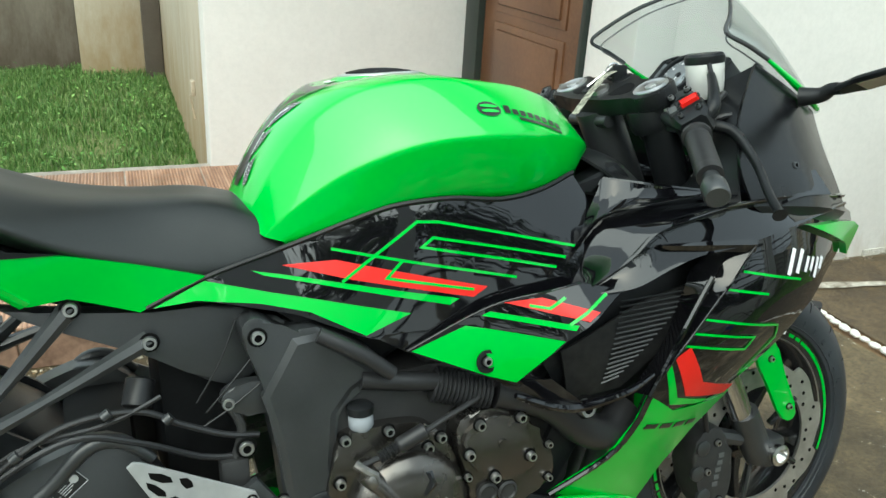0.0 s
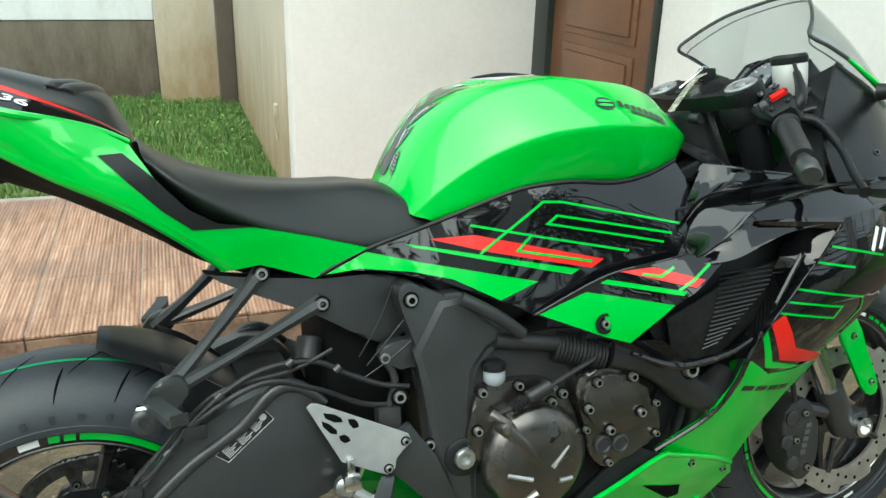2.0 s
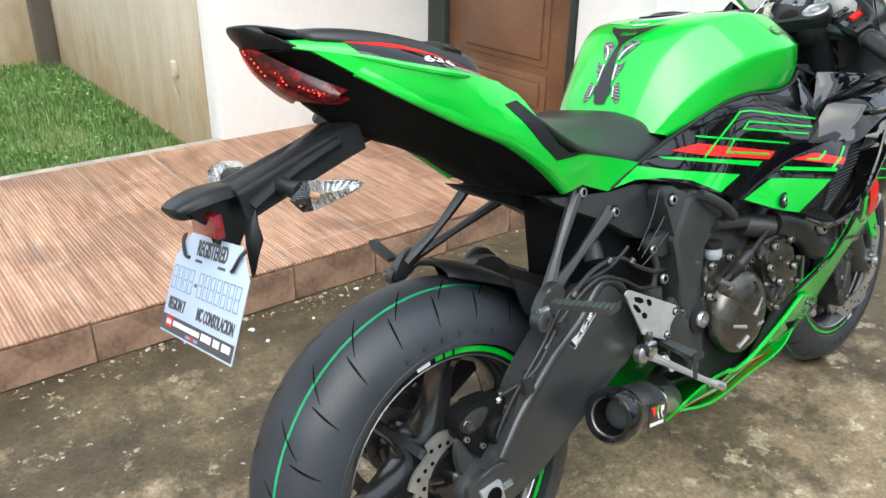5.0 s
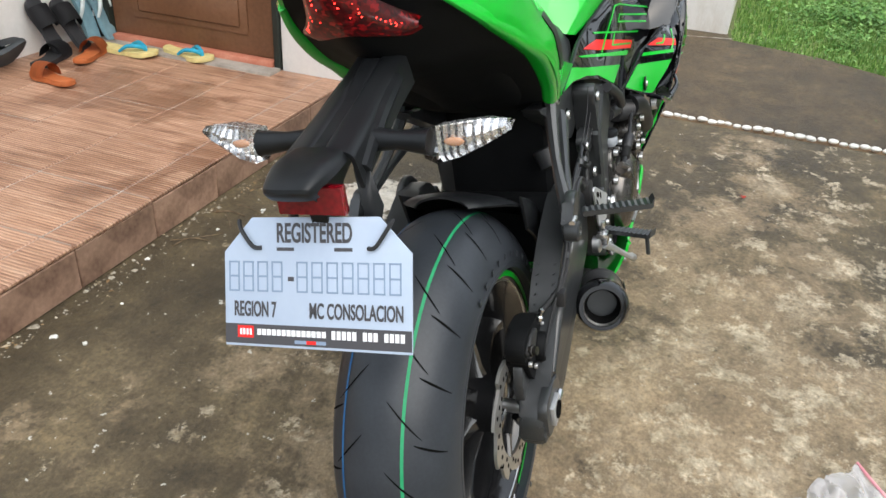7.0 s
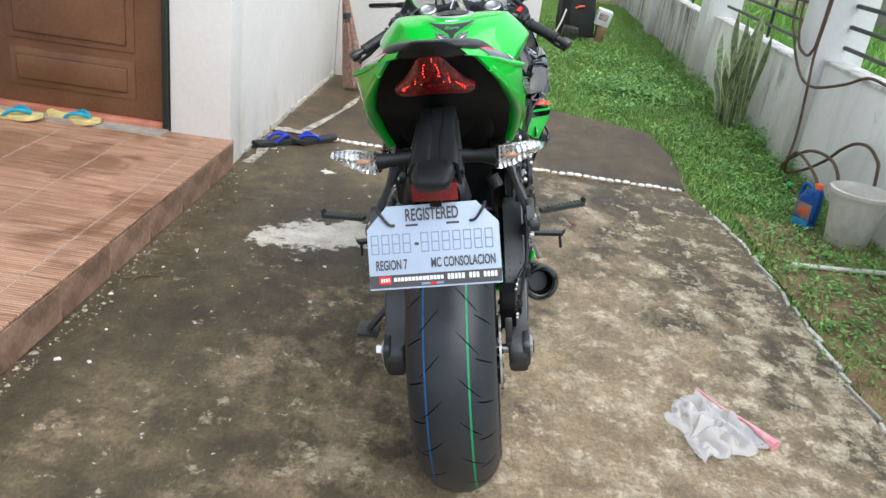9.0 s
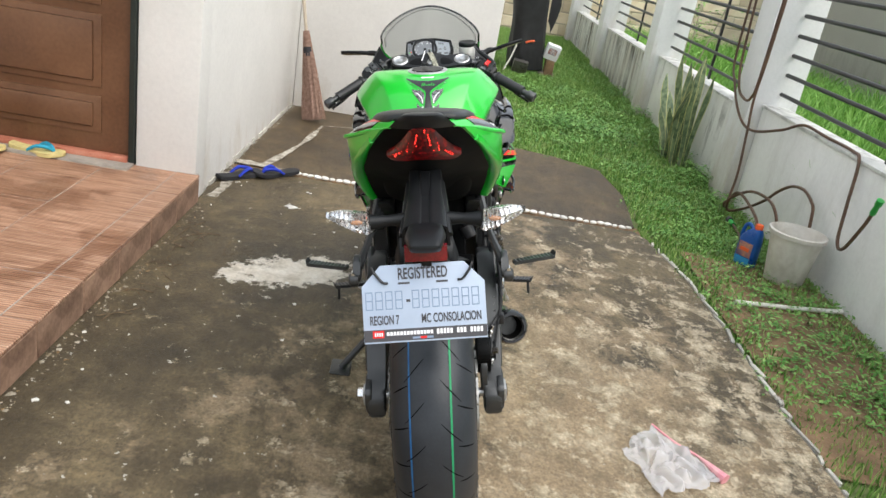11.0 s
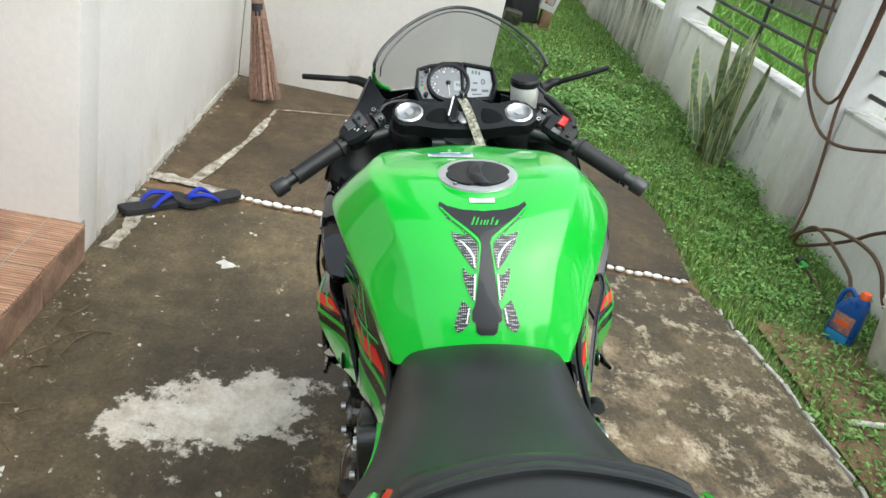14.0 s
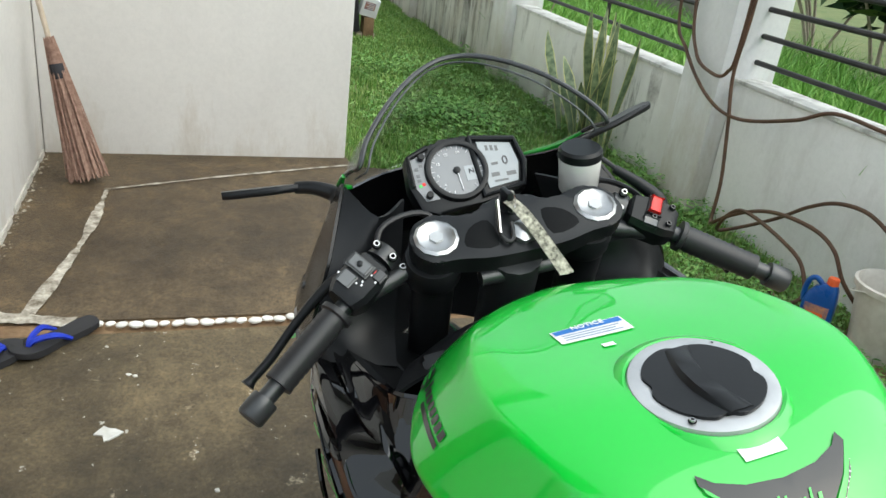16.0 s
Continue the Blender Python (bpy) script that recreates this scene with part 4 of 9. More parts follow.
    # rim tape arcs, dashes and small labels
    for tape in tapes:
        for s in (-1, 1):
            base = math.radians(tape)
            for d0, d1, m in ((0, 72, M_GREEN), (73.3, 77.3, M_GREEN), (78.6, 82.5, M_GREEN), (85.5, 92.5, M_WHITE)):
                bm, l, r = bmesh.new(), [], []
                n = max(3, int((d1 - d0) / 3))
                for i in range(n + 1):
                    a = base + math.radians(d0 + (d1 - d0) * i / n)
                    for lst, rr in ((l, rim_r - (0.0150 if half > 0.08 else 0.0120)), (r, rim_r - 0.0055)):
                        lst.append(bm.verts.new((cx + rr * math.cos(a), s * (half * 0.84 + 0.0012), cz + rr * math.sin(a))))
                for i in range(n):
                    bm.faces.new((l[i], l[i + 1], r[i + 1], r[i]))
                part("rim_tape", bm, m, ob, "lime rim tape" if m is M_GREEN else "white rim label")
    # bright machined lip
    for s in (-1, 1):
        part("rim_lip", lathe([(rim_r - 0.0232, s * half * 0.8), (rim_r - 0.0215, s * (half * 0.8 + 0.002)), (rim_r - 0.0200, s * half * 0.8)], (cx, 0, cz), (0, 1, 0), 72, cap=False, loop=True), M_STEEL, ob)
    # petal discs
    for y in disc_ys:
        bm = bmesh.new()
        n = 120
        o, i_ = [], []
        for yy in (y - 0.0025, y + 0.0025):
            o.append([bm.verts.new((cx + (disc_r + 0.0065 * math.copysign(abs(math.sin(5 * a)) ** 0.7, math.sin(10 * a))) * math.cos(a), yy, cz + (disc_r + 0.0065 * math.copysign(abs(math.sin(5 * a)) ** 0.7, math.sin(10 * a))) * math.sin(a))) for a in [2 * math.pi * k / n for k in range(n)]])
            i_.append([bm.verts.new((cx + disc_r * 0.72 * math.cos(a), yy, cz + disc_r * 0.72 * math.sin(a))) for a in [2 * math.pi * k / n for k in range(n)]])
        for k in range(n):
            j = (k + 1) % n
            bm.faces.new((o[0][k], o[0][j], i_[0][j], i_[0][k])), bm.faces.new((o[1][k], o[1][j], i_[1][j], i_[1][k]))
            bm.faces.new((o[0][k], o[0][j], o[1][j], o[1][k])), bm.faces.new((i_[0][k], i_[0][j], i_[1][j], i_[1][k]))
        dk = part("brake_disc", bm, M_DISC, ob, "drilled petal brake disc")
        for k in range(40):
            hs = bmesh.new()
            a = 2 * math.pi * k / 40
            rr = disc_r * (0.79, 0.86, 0.93)[k % 3]
            add_lathe(hs, [(0.0038, -0.0031), (0.0038, 0.0031)], (cx + rr * math.cos(a), y, cz + rr * math.sin(a)), (0, 1, 0), 8)
            part("drill_hole", hs, M_DEEPBLK, dk)
        for k in range(5):
            a = 2 * math.pi * k / 5 + ky
            part("carrier_arm", tube([(cx + 0.045 * math.cos(a), y * 0.94, cz + 0.045 * math.sin(a)), (cx + disc_r * 0.74 * math.cos(a), y, cz + disc_r * 0.74 * math.sin(a))], 0.007, 8, 1), M_RIM, dk)
    return ob


rear = wheel("rear_wheel", 0, 0.315, 0.315, 0.092, 0.222, "black cast rear wheel with lime rim tape", 6, 0.108, (-0.1,), radians(11), (11, 182, 282))
front = wheel("front_wheel", 1.385, 0.298, 0.298, 0.06, 0.218, "black cast front wheel with lime rim tape", 6, 0.155, (-0.082, 0.082), 0.7, (-20, 120, 200))
SPR = 0.104
n = 43
gear, core = [], []
for k in range(4 * n):
    a = 2 * math.pi * k / (4 * n)
    r = SPR + (0.004, 0.004, -0.004, -0.004)[k % 4]
    gear.append(Vector((r * math.cos(a), 0, 0.315 + r * math.sin(a))))
    core.append(Vector((0.086 * math.cos(a), 0, 0.315 + 0.086 * math.sin(a))))
bm = add_ring_mesh(bmesh.new(), [[p + Vector((0, y, 0)) for p in q] for q, y in ((gear, 0.094), (gear, 0.1), (core, 0.1), (core, 0.094))], cap=False, loop=True)
spk = part("sprocket", bm, M_STEELDK, rear, "dark steel rear sprocket", smooth=0)
part("sprocket_carrier", lathe([(0.04, 0.09), (0.058, 0.092), (0.058, 0.1), (0.04, 0.1)], (0, 0, 0.315), (0, 1, 0), 32, cap=False, loop=True), M_STEELDK, spk)
for k in range(5):
    a = 2 * math.pi * k / 5 + 0.4
    c, d_, t = Vector((0, 0.097, 0.315)), Vector((math.cos(a), 0, math.sin(a))), Vector((-math.sin(a), 0, math.cos(a)))
    part("sprocket_arm", add_ring_mesh(bmesh.new(), [[c + d_ * r + t * w * p + Vector((0, 0.003 * q, 0)) for p, q in ((-1, -1), (1, -1), (1, 1), (-1, 1))] for r, w in ((0.055, 0.014), (0.07, 0.009), (0.088, 0.013))]), M_STEELDK, spk)
    bolt(c + d_ * 0.066 + Vector((0, -0.004, 0)), (0, -1, 0), 0.006, spk)
run = []
for k in range(25):
    a = math.radians(92 + 176 * k / 24)
    run.append(Vector((SPR * math.cos(a), 0.097, 0.315 + SPR * math.sin(a))))
for k in range(9):
    a = math.radians(-82 + 160 * k / 8)
    run.append(Vector((0.52 + 0.042 * math.cos(a), 0.097, 0.398 + 0.042 * math.sin(a))))
run.append(run[0])
bm = bmesh.new()
left, odd = 0.0, 0
for a, b in zip(run, run[1:]):
    d_ = (b - a).normalized()
    ln = (b - a).length
    while left < ln:
        c = a + d_ * left
        m = Matrix.Translation(c) @ d_.to_track_quat("X", "Z").to_matrix().to_4x4()
        for y in (-1, 1):
            w = 0.0085 if odd else 0.0062
            add_box(bm, (-0.0105, y * w - 0.001, -0.0052), (0.0105, y * w + 0.001, 0.0052), 0, m)
        add_box(bm, (-0.011, -0.006, -0.0035), (-0.005, 0.006, 0.0035), 0, m)
        left += 0.0159
        odd = 1 - odd
    left -= ln
part("drive_chain", bm, M_STEELDK, bike, "dull steel drive chain", smooth=0)

# ---- swingarm, axle, hugger ----
SW = [(-.045, .295), (-.04, .335), (.02, .375), (.06, .42), (.085, .465), (.12, .50), (.17, .537), (.258, .574), (.316, .568), (.358, .511), (.375, .429), (.312, .403), (.198, .345), (.06, .283), (-.03, .277)]
for s in (-1, 1):
    part("swingarm", prism(round_outline(SW, 3), s * 0.118, s * 0.162, 0.01), M_FRAME, bike, "satin black swingarm")
    part("swingarm_ridge", tube([(x, s * .160, z) for x, z in ((.030, .366), (.052, .392), (.088, .430), (.160, .490), (.228, .530), (.276, .574), (.312, .574), (.345, .545))], .009, 10, 5, [.006, .008, .009, .009, .009, .010, .009, .006]), M_FRAME, bike)
    part("swingarm_end", prism(round_outline([(-.036, .352), (.03, .362), (.048, .335), (.040, .292), (-.03, .286), (-.042, .318)], 3), s * .150, s * .166, .004), M_FRAME, bike)
    blk = part("chain_adjuster", prism([(-.026, .337), (.015, .339), (.021, .304), (-.019, .299)], s * 0.164, s * 0.173, 0.002), M_ALU, bike, "bare aluminium chain adjuster")
    if s > 0:
        part("axle_nut", lathe([(0.017, 0), (0.017, 0.014), (0.012, 0.018), (0.0005, 0.018)], (-.002, s * 0.172, .320), (0, s, 0), 6), M_CHROME, blk)
    else:
        part("axle_bore", lathe([(0.0145, 0), (0.0145, 0.002), (0.011, 0.0022), (0.010, 0.0005), (0.0005, 0.0005)], (-.002, s * 0.1732, .320), (0, s, 0), 24), M_DEEPBLK, blk)
    part("adjuster_bolt", tube([(.018, s * .168, .322), (.038, s * .168, .324)], 0.006, 8, 1), M_CHROME, blk)
part("swingarm_bridge", box((.24, -.12, .44), (.33, .12, .55), 0.02), M_MATTESHADE, bike)
part("axle", tube([(0, -.17, .315), (0, .17, .315)], 0.011, 12, 1), M_STEEL, bike)
rows = []
for a, hw, r in ((80, .045, .336), (75, .072, .335), (64, .096, .333), (48, .105, .332), (35, .105, .332)):
    t = math.radians(a)
    rows.append([(r * .965 * math.cos(t), hw, .315 + r * .965 * math.sin(t)), (r * 1.004 * math.cos(t), hw * .7, .315 + r * math.sin(t)), (r * 1.02 * math.cos(t), 0, .315 + r * 1.02 * math.sin(t))])
hug = part("rear_hugger", patch(rows, 3, 4, 1, 0.004, True), M_PLASTIC, bike, "black plastic rear hugger")
for s in (-1, 1):
    arc = [(.334 * math.cos(math.radians(a)), .315 + .334 * math.sin(math.radians(a))) for a in (66, 58, 50, 42, 36)] + [(.285 * math.cos(math.radians(a)), .315 + .285 * math.sin(math.radians(a))) for a in (38, 48, 56)]
    part("hugger_side", prism(arc, s * .1, s * .106, .002), M_PLASTIC, hug)
stk = part("swingarm_sticker", prism([(.193, .499), (.259, .554), (.273, .536), (.209, .486)], -.1632, -.1625), M_DECALBLK, bike, "small warning sticker with unreadable print")
sd, su = Vector((.768, 0, .640)), Vector((-.640, 0, .768))
for k in range(6):
    for j in range(3):
        if k > 3 and j == 2:
            continue
        a = Vector((.2085, -.1635, .4900)) + su * (.0028 * k) + sd * (.003 + .0235 * j)
        part("sticker_print", tube([a, a + sd * (.021 - .005 * ((k * 2 + j) % 3))], .0006, 4, 1), M_ALU, stk)
part("sticker_print", lathe([(.005, 0), (.005, .0006), (.0005, .0006)], (.2585, -.1632, .541), (0, -1, 0), 14), M_ALU, stk)
for a, b in (((.193, .499), (.259, .554)), ((.209, .486), (.273, .536)), ((.193, .499), (.209, .486)), ((.259, .554), (.273, .536))):
    part("sticker_print", tube([(a[0], -.1634, a[1]), (b[0], -.1634, b[1])], .0004, 4, 1), M_ALU, stk)
# rear caliper and brake line
cal = part("rear_caliper", prism(round_outline([(-.030, .432), (-.012, .458), (.050, .455), (.078, .440), (.082, .400), (.060, .372), (.030, .352), (.002, .372), (-.016, .400)], 3), -.137, -.102, .009), M_MATTESHADE, bike, "black rear brake caliper")
part("caliper_body", lathe([(.024, 0), (.024, .010), (.021, .014), (.017, .014), (.016, .011), (.0005, .011)], (.046, -.137, .402), (0, -1, 0), 26), M_MATTESHADE, cal)
part("caliper_bridge", prism(round_outline([(-.026, .436), (.0, .452), (.03, .447), (.02, .428), (-.01, .418)], 3), -.142, -.134, .003), M_ENGDARK, cal)
part("caliper_bracket", prism(round_outline([(-.022, .405), (.004, .398), (.03, .36), (.05, .372), (.03, .332), (-.01, .326), (-.028, .36)], 3), -.128, -.112, .004), M_FRAME, cal)
part("bleed_screw", lathe([(.006, 0), (.006, .006), (.0035, .008), (.0035, .014), (.005, .016), (.005, .020), (.0005, .021)], (.052, -.140, .448), (.1, -.3, 1), 10), M_CHROME, cal)
part("banjo_bolt", lathe([(.009, 0), (.009, .005), (.007, .006), (.007, .012), (.0005, .012)], (-.016, -.141, .436), (-.2, -1, .2), 6), M_ENGINE, cal)
for p in ((-.018, -.137, .412), (.070, -.137, .43), (.012, -.137, .388), (.074, -.137, .40)):
    bolt(p, (0, -1, 0), .006, cal)
part("brake_hose", tube([(.06, -.14, .455), (.11, -.17, .49), (.17, -.172, .55), (.26, -.17, .59), (.33, -.165, .57), (.40, -.15, .53), (.45, -.15, .52)], .0040, 8, 6), M_HOSEBLK, bike)
part("sensor_wire", tube([(.02, -.14, .36), (.06, -.155, .44), (.12, -.17, .515), (.2, -.168, .585), (.3, -.166, .60), (.36, -.16, .62)], .003, 6, 6), M_HOSEBLK, bike)
part("hose_clip", box((.155, -.178, .53), (.185, -.162, .55), .003), M_HOSEBLK, bike)
part("hose_clip", box((.08, -.176, .455), (.1, -.162, .48), .003), M_HOSEBLK, bike)

def peg_bar(a, b, n=11):
    """A flat tapered footrest with a row of teeth along its top."""
    a, b = Vector(a), Vector(b)
    d = (b - a).normalized()
    w, u = d.cross(Vector((0, 0, 1))).normalized(), Vector((0, 0, 1))
    rings = []
    for k in range(2 * n + 1):
        f = k / (2 * n)
        top = .0058 if k % 2 else .0035
        hw = .009 + .003 * f
        c = a + (b - a) * f
        rings.append([c - w * hw - u * .004, c + w * hw - u * .004, c + w * hw + u * top, c - w * hw + u * top])
    rings.append([b + d * .004 - w * .010 - u * .003, b + d * .004 + w * .010 - u * .003, b + d * .006 + w * .010 + u * .012, b + d * .006 - w * .010 + u * .012])
    return add_ring_mesh(bmesh.new(), rings)


# ---- frame, engine, exhaust ----
PL = [(.456, .680), (.460, .697), (.476, .702), (.492, .692), (.512, .676), (.547, .680), (.613, .640), (.636, .606), (.588, .584), (.563, .558), (.560, .50), (.566, .335), (.545, .315), (.513, .320), (.511, .380), (.492, .457), (.487, .570), (.468, .640)]
for s in (-1, 1):
    part("frame_plate", prism(round_outline(PL, 2), s * .128, s * .170, .006), M_FRAME, bike, "satin black frame plate")
    low, high = [(0.474, 0.600), (0.516, 0.669), (0.549, 0.671), (0.625, 0.606), (0.588, 0.588), (0.565, 0.560), (0.558, 0.500), (0.560, 0.345), (0.540, 0.325), (0.518, 0.330), (0.514, 0.385), (0.498, 0.457), (0.489, 0.540)], [(0.483, 0.599), (0.521, 0.661), (0.546, 0.663), (0.612, 0.608), (0.583, 0.594), (0.557, 0.563), (0.550, 0.500), (0.552, 0.348), (0.537, 0.334), (0.526, 0.336), (0.522, 0.386), (0.506, 0.458), (0.497, 0.541)]
    part("plate_facet", add_ring_mesh(bmesh.new(), [[Vector((x, s * y, z)) for x, z in q] for q, y in ((low, .160), (low, .1705), (high, .1745))]), M_FRAME, bike, "raised face of the frame plate", smooth=20)
    part("plate_lug", prism(round_outline([(.428, .596), (.436, .611), (.473, .617), (.490, .605), (.488, .572), (.459, .577), (.438, .580)], 3), s * .135, s * .156, .004), M_FRAME, bike)
    part("frame_spar", prism([(.5, .70), (.62, .60), (.95, .76), (1.04, .82), (1.01, .85), (.9, .80)], s * .10, s * .145, .01), M_PLASTIC, bike)
    part("subframe_cover", prism(round_outline([(.2, .74), (.30, .715), (.42, .712), (.478, .700), (.492, .660), (.488, .625), (.440, .607), (.395, .632), (.345, .664), (.27, .70)], 2), s * .095, s * .128, .006), M_FRAME, bike, "satin black subframe cover")
    piv = part("pivot_cap", lathe([(.03, 0), (.03, .006), (.024, .01), (.018, .01), (.018, .004), (.0005, .004)], (.541, s * .171, .43), (0, s, 0), 24), M_PLASTIC, bike)
    part("pivot_nut", lathe([(.0165, 0), (.0165, .010), (.0145, .013), (.0085, .013), (.0075, .005), (.0005, .005)], (.541, s * .175, .43), (0, s, 0), 12), M_STEEL, piv)
    for p, r in (((.474, s * .170, .677), .011), ((.436, s * .152, .593), .010), ((.528, s * .17, .335), .011), ((.491, s * .170, .457), .010), ((.504, s * .172, .372), .009)):
        bolt(p, (0, s, 0), r)
    hang = part("footrest_hanger", tube([(.276, s * .128, .732), (.2, s * .15, .655), (.135, s * .178, .598)], .009, 8, 4, [.013, .008, .013]), M_FRAME, bike, "grey satin passenger footrest hanger")
    part("hanger_arm", tube([(.355, s * .128, .68), (.24, s * .155, .635), (.135, s * .178, .598)], .008, 8, 4, [.013, .007, .012]), M_FRAME, hang)
    part("hanger_knuckle", prism(round_outline([(.160, .622), (.135, .620), (.112, .596), (.104, .574), (.122, .566), (.150, .582), (.168, .600)], 3), s * .172, s * .190, .005), M_FRAME, hang)
    part("knuckle_boss", lathe([(.015, -.008), (.016, 0), (.016, .012), (.012, .015), (.007, .015), (.006, .011), (.0005, .011)], (.112, s * .186, .574), (0, s, 0), 22), M_FRAME, hang)
    bolt((.276, s * .138, .732), (0, s, 0), .0108, hang), bolt((.355, s * .138, .68), (0, s, 0), .0108, hang)
    peg = part("passenger_footrest", peg_bar((.122, s * .203, .602), (.150, s * .300, .606)), M_FRAME, hang, "toothed black passenger footrest")
    part("peg_pin", tube([(.104, s * .190, .590), (.126, s * .190, .590)], .005, 8, 1), M_CHROME, peg)
    peg = part("rider_footrest", peg_bar((.425, s * .178, .425), (.385, s * .275, .436)), M_FRAME, bike, "toothed black rider footrest")
    part("peg_feeler", tube([(.387, s * .268, .43), (.386, s * .27, .395)], .004, 8, 1), M_FRAME, peg)
    HEEL = [(.314, .552), (.321, .557), (.330, .555), (.455, .488), (.460, .475), (.446, .467), (.435, .456), (.433, .440), (.421, .432), (.357, .465)]
    heel = part("heel_plate", prism(HEEL, s * .183, s * .187, .0012), M_ALU, bike, "brushed silver heel guard with slots", smooth=0)
    for hole in ([(.336, .541), (.350, .537), (.360, .530), (.362, .523), (.350, .525), (.338, .533)], [(.333, .530), (.343, .524), (.353, .513), (.353, .507), (.344, .510), (.334, .522)], [(.369, .526), (.378, .525), (.383, .519), (.384, .512), (.376, .511), (.371, .518)], [(.355, .504), (.363, .505), (.369, .500), (.371, .494), (.363, .492), (.357, .497)]):
        part("slot", prism(hole, s * .1868, s * .1874), M_DEEPBLK, heel)
    for p in ((.450, s * .187, .478), (.423, s * .187, .442)):
        bolt(p, (0, s, 0), .0065, heel)
    part("heel_bracket", prism([(.40, .46), (.46, .50), (.5, .44), (.53, .36), (.50, .35), (.45, .41)], s * .166, s * .181, .004), M_FRAME, bike)
pedal = part("brake_pedal", tube([(.372, -.190, .420), (.40, -.198, .400), (.44, -.206, .372), (.50, -.214, .330), (.530, -.218, .312)], .006, 8, 4, [.009, .007, .006, .006, .007]), M_ALU, bike, "polished rear brake pedal")
part("pedal_tip", lathe([(.0075 + (.0012 if k % 2 else 0), .003 * k) for k in range(10)], (.527, -.218, .314), (.8, -.05, -.55), 10), M_STEEL, pedal)
part("pedal_pivot", lathe([(.016, 0), (.016, .012), (.011, .016), (.0005, .016)], (.362, -.172, .424), (0, -1, 0), 18), M_STEEL, pedal)
part("pedal_joint", add_box(box((.356, -.2, .424), (.380, -.178, .448), .004), (.362, -.195, .446), (.374, -.184, .470), .003), M_CHROME, pedal)
part("gear_lever", tube([(.44, .19, .40), (.52, .21, .36), (.57, .235, .355)], .006, 8, 4), M_ALU, bike)
part("brake_master_cylinder", add_tube(box((.42, -.16, .45), (.455, -.13, .52), .006), [(.44, -.15, .52), (.45, -.15, .56), (.43, -.15, .6)], .006, 8, 4), M_ENGDARK, bike)
bolt((.452, -.162, .535), (0, -1, 0), .012)
part("fluid_cup", lathe([(.012, 0), (.0165, .006), (.0165, .020), (.014, .023)], (.597, -.172, .533), (0, 0, 1), 16), mk("milky_cup", (0.26, 0.28, 0.31), (0.34, 0.36, 0.39), 0.25), bike, "small translucent fluid cup")
part("cup_lid", lathe([(.0175, 0), (.0175, .010), (.012, .014)], (.597, -.172, .556), (0, 0, 1), 16), M_PLASTIC, bike)
part("shock_absorber", tube([(.40, 0, .36), (.44, 0, .62)], .026, 14, 1), M_ENGDARK, bike)
part("inner_fender", box((.36, -.095, .42), (.46, .095, .70), .02), M_MATTESHADE, bike)

eng = part("crankcase", prism(round_outline([(.555, .565), (.70, .60), (.86, .56), (.93, .47), (.90, .34), (.74, .265), (.58, .28), (.545, .42)], 3), -.16, .16, .015), M_ENGDARK, bike, "dark engine crankcase")
part("cylinder_block", prism([(.68, .56), (.84, .50), (.98, .62), (.95, .74), (.75, .74)], -.15, .15, .012), M_ENGDARK, eng)
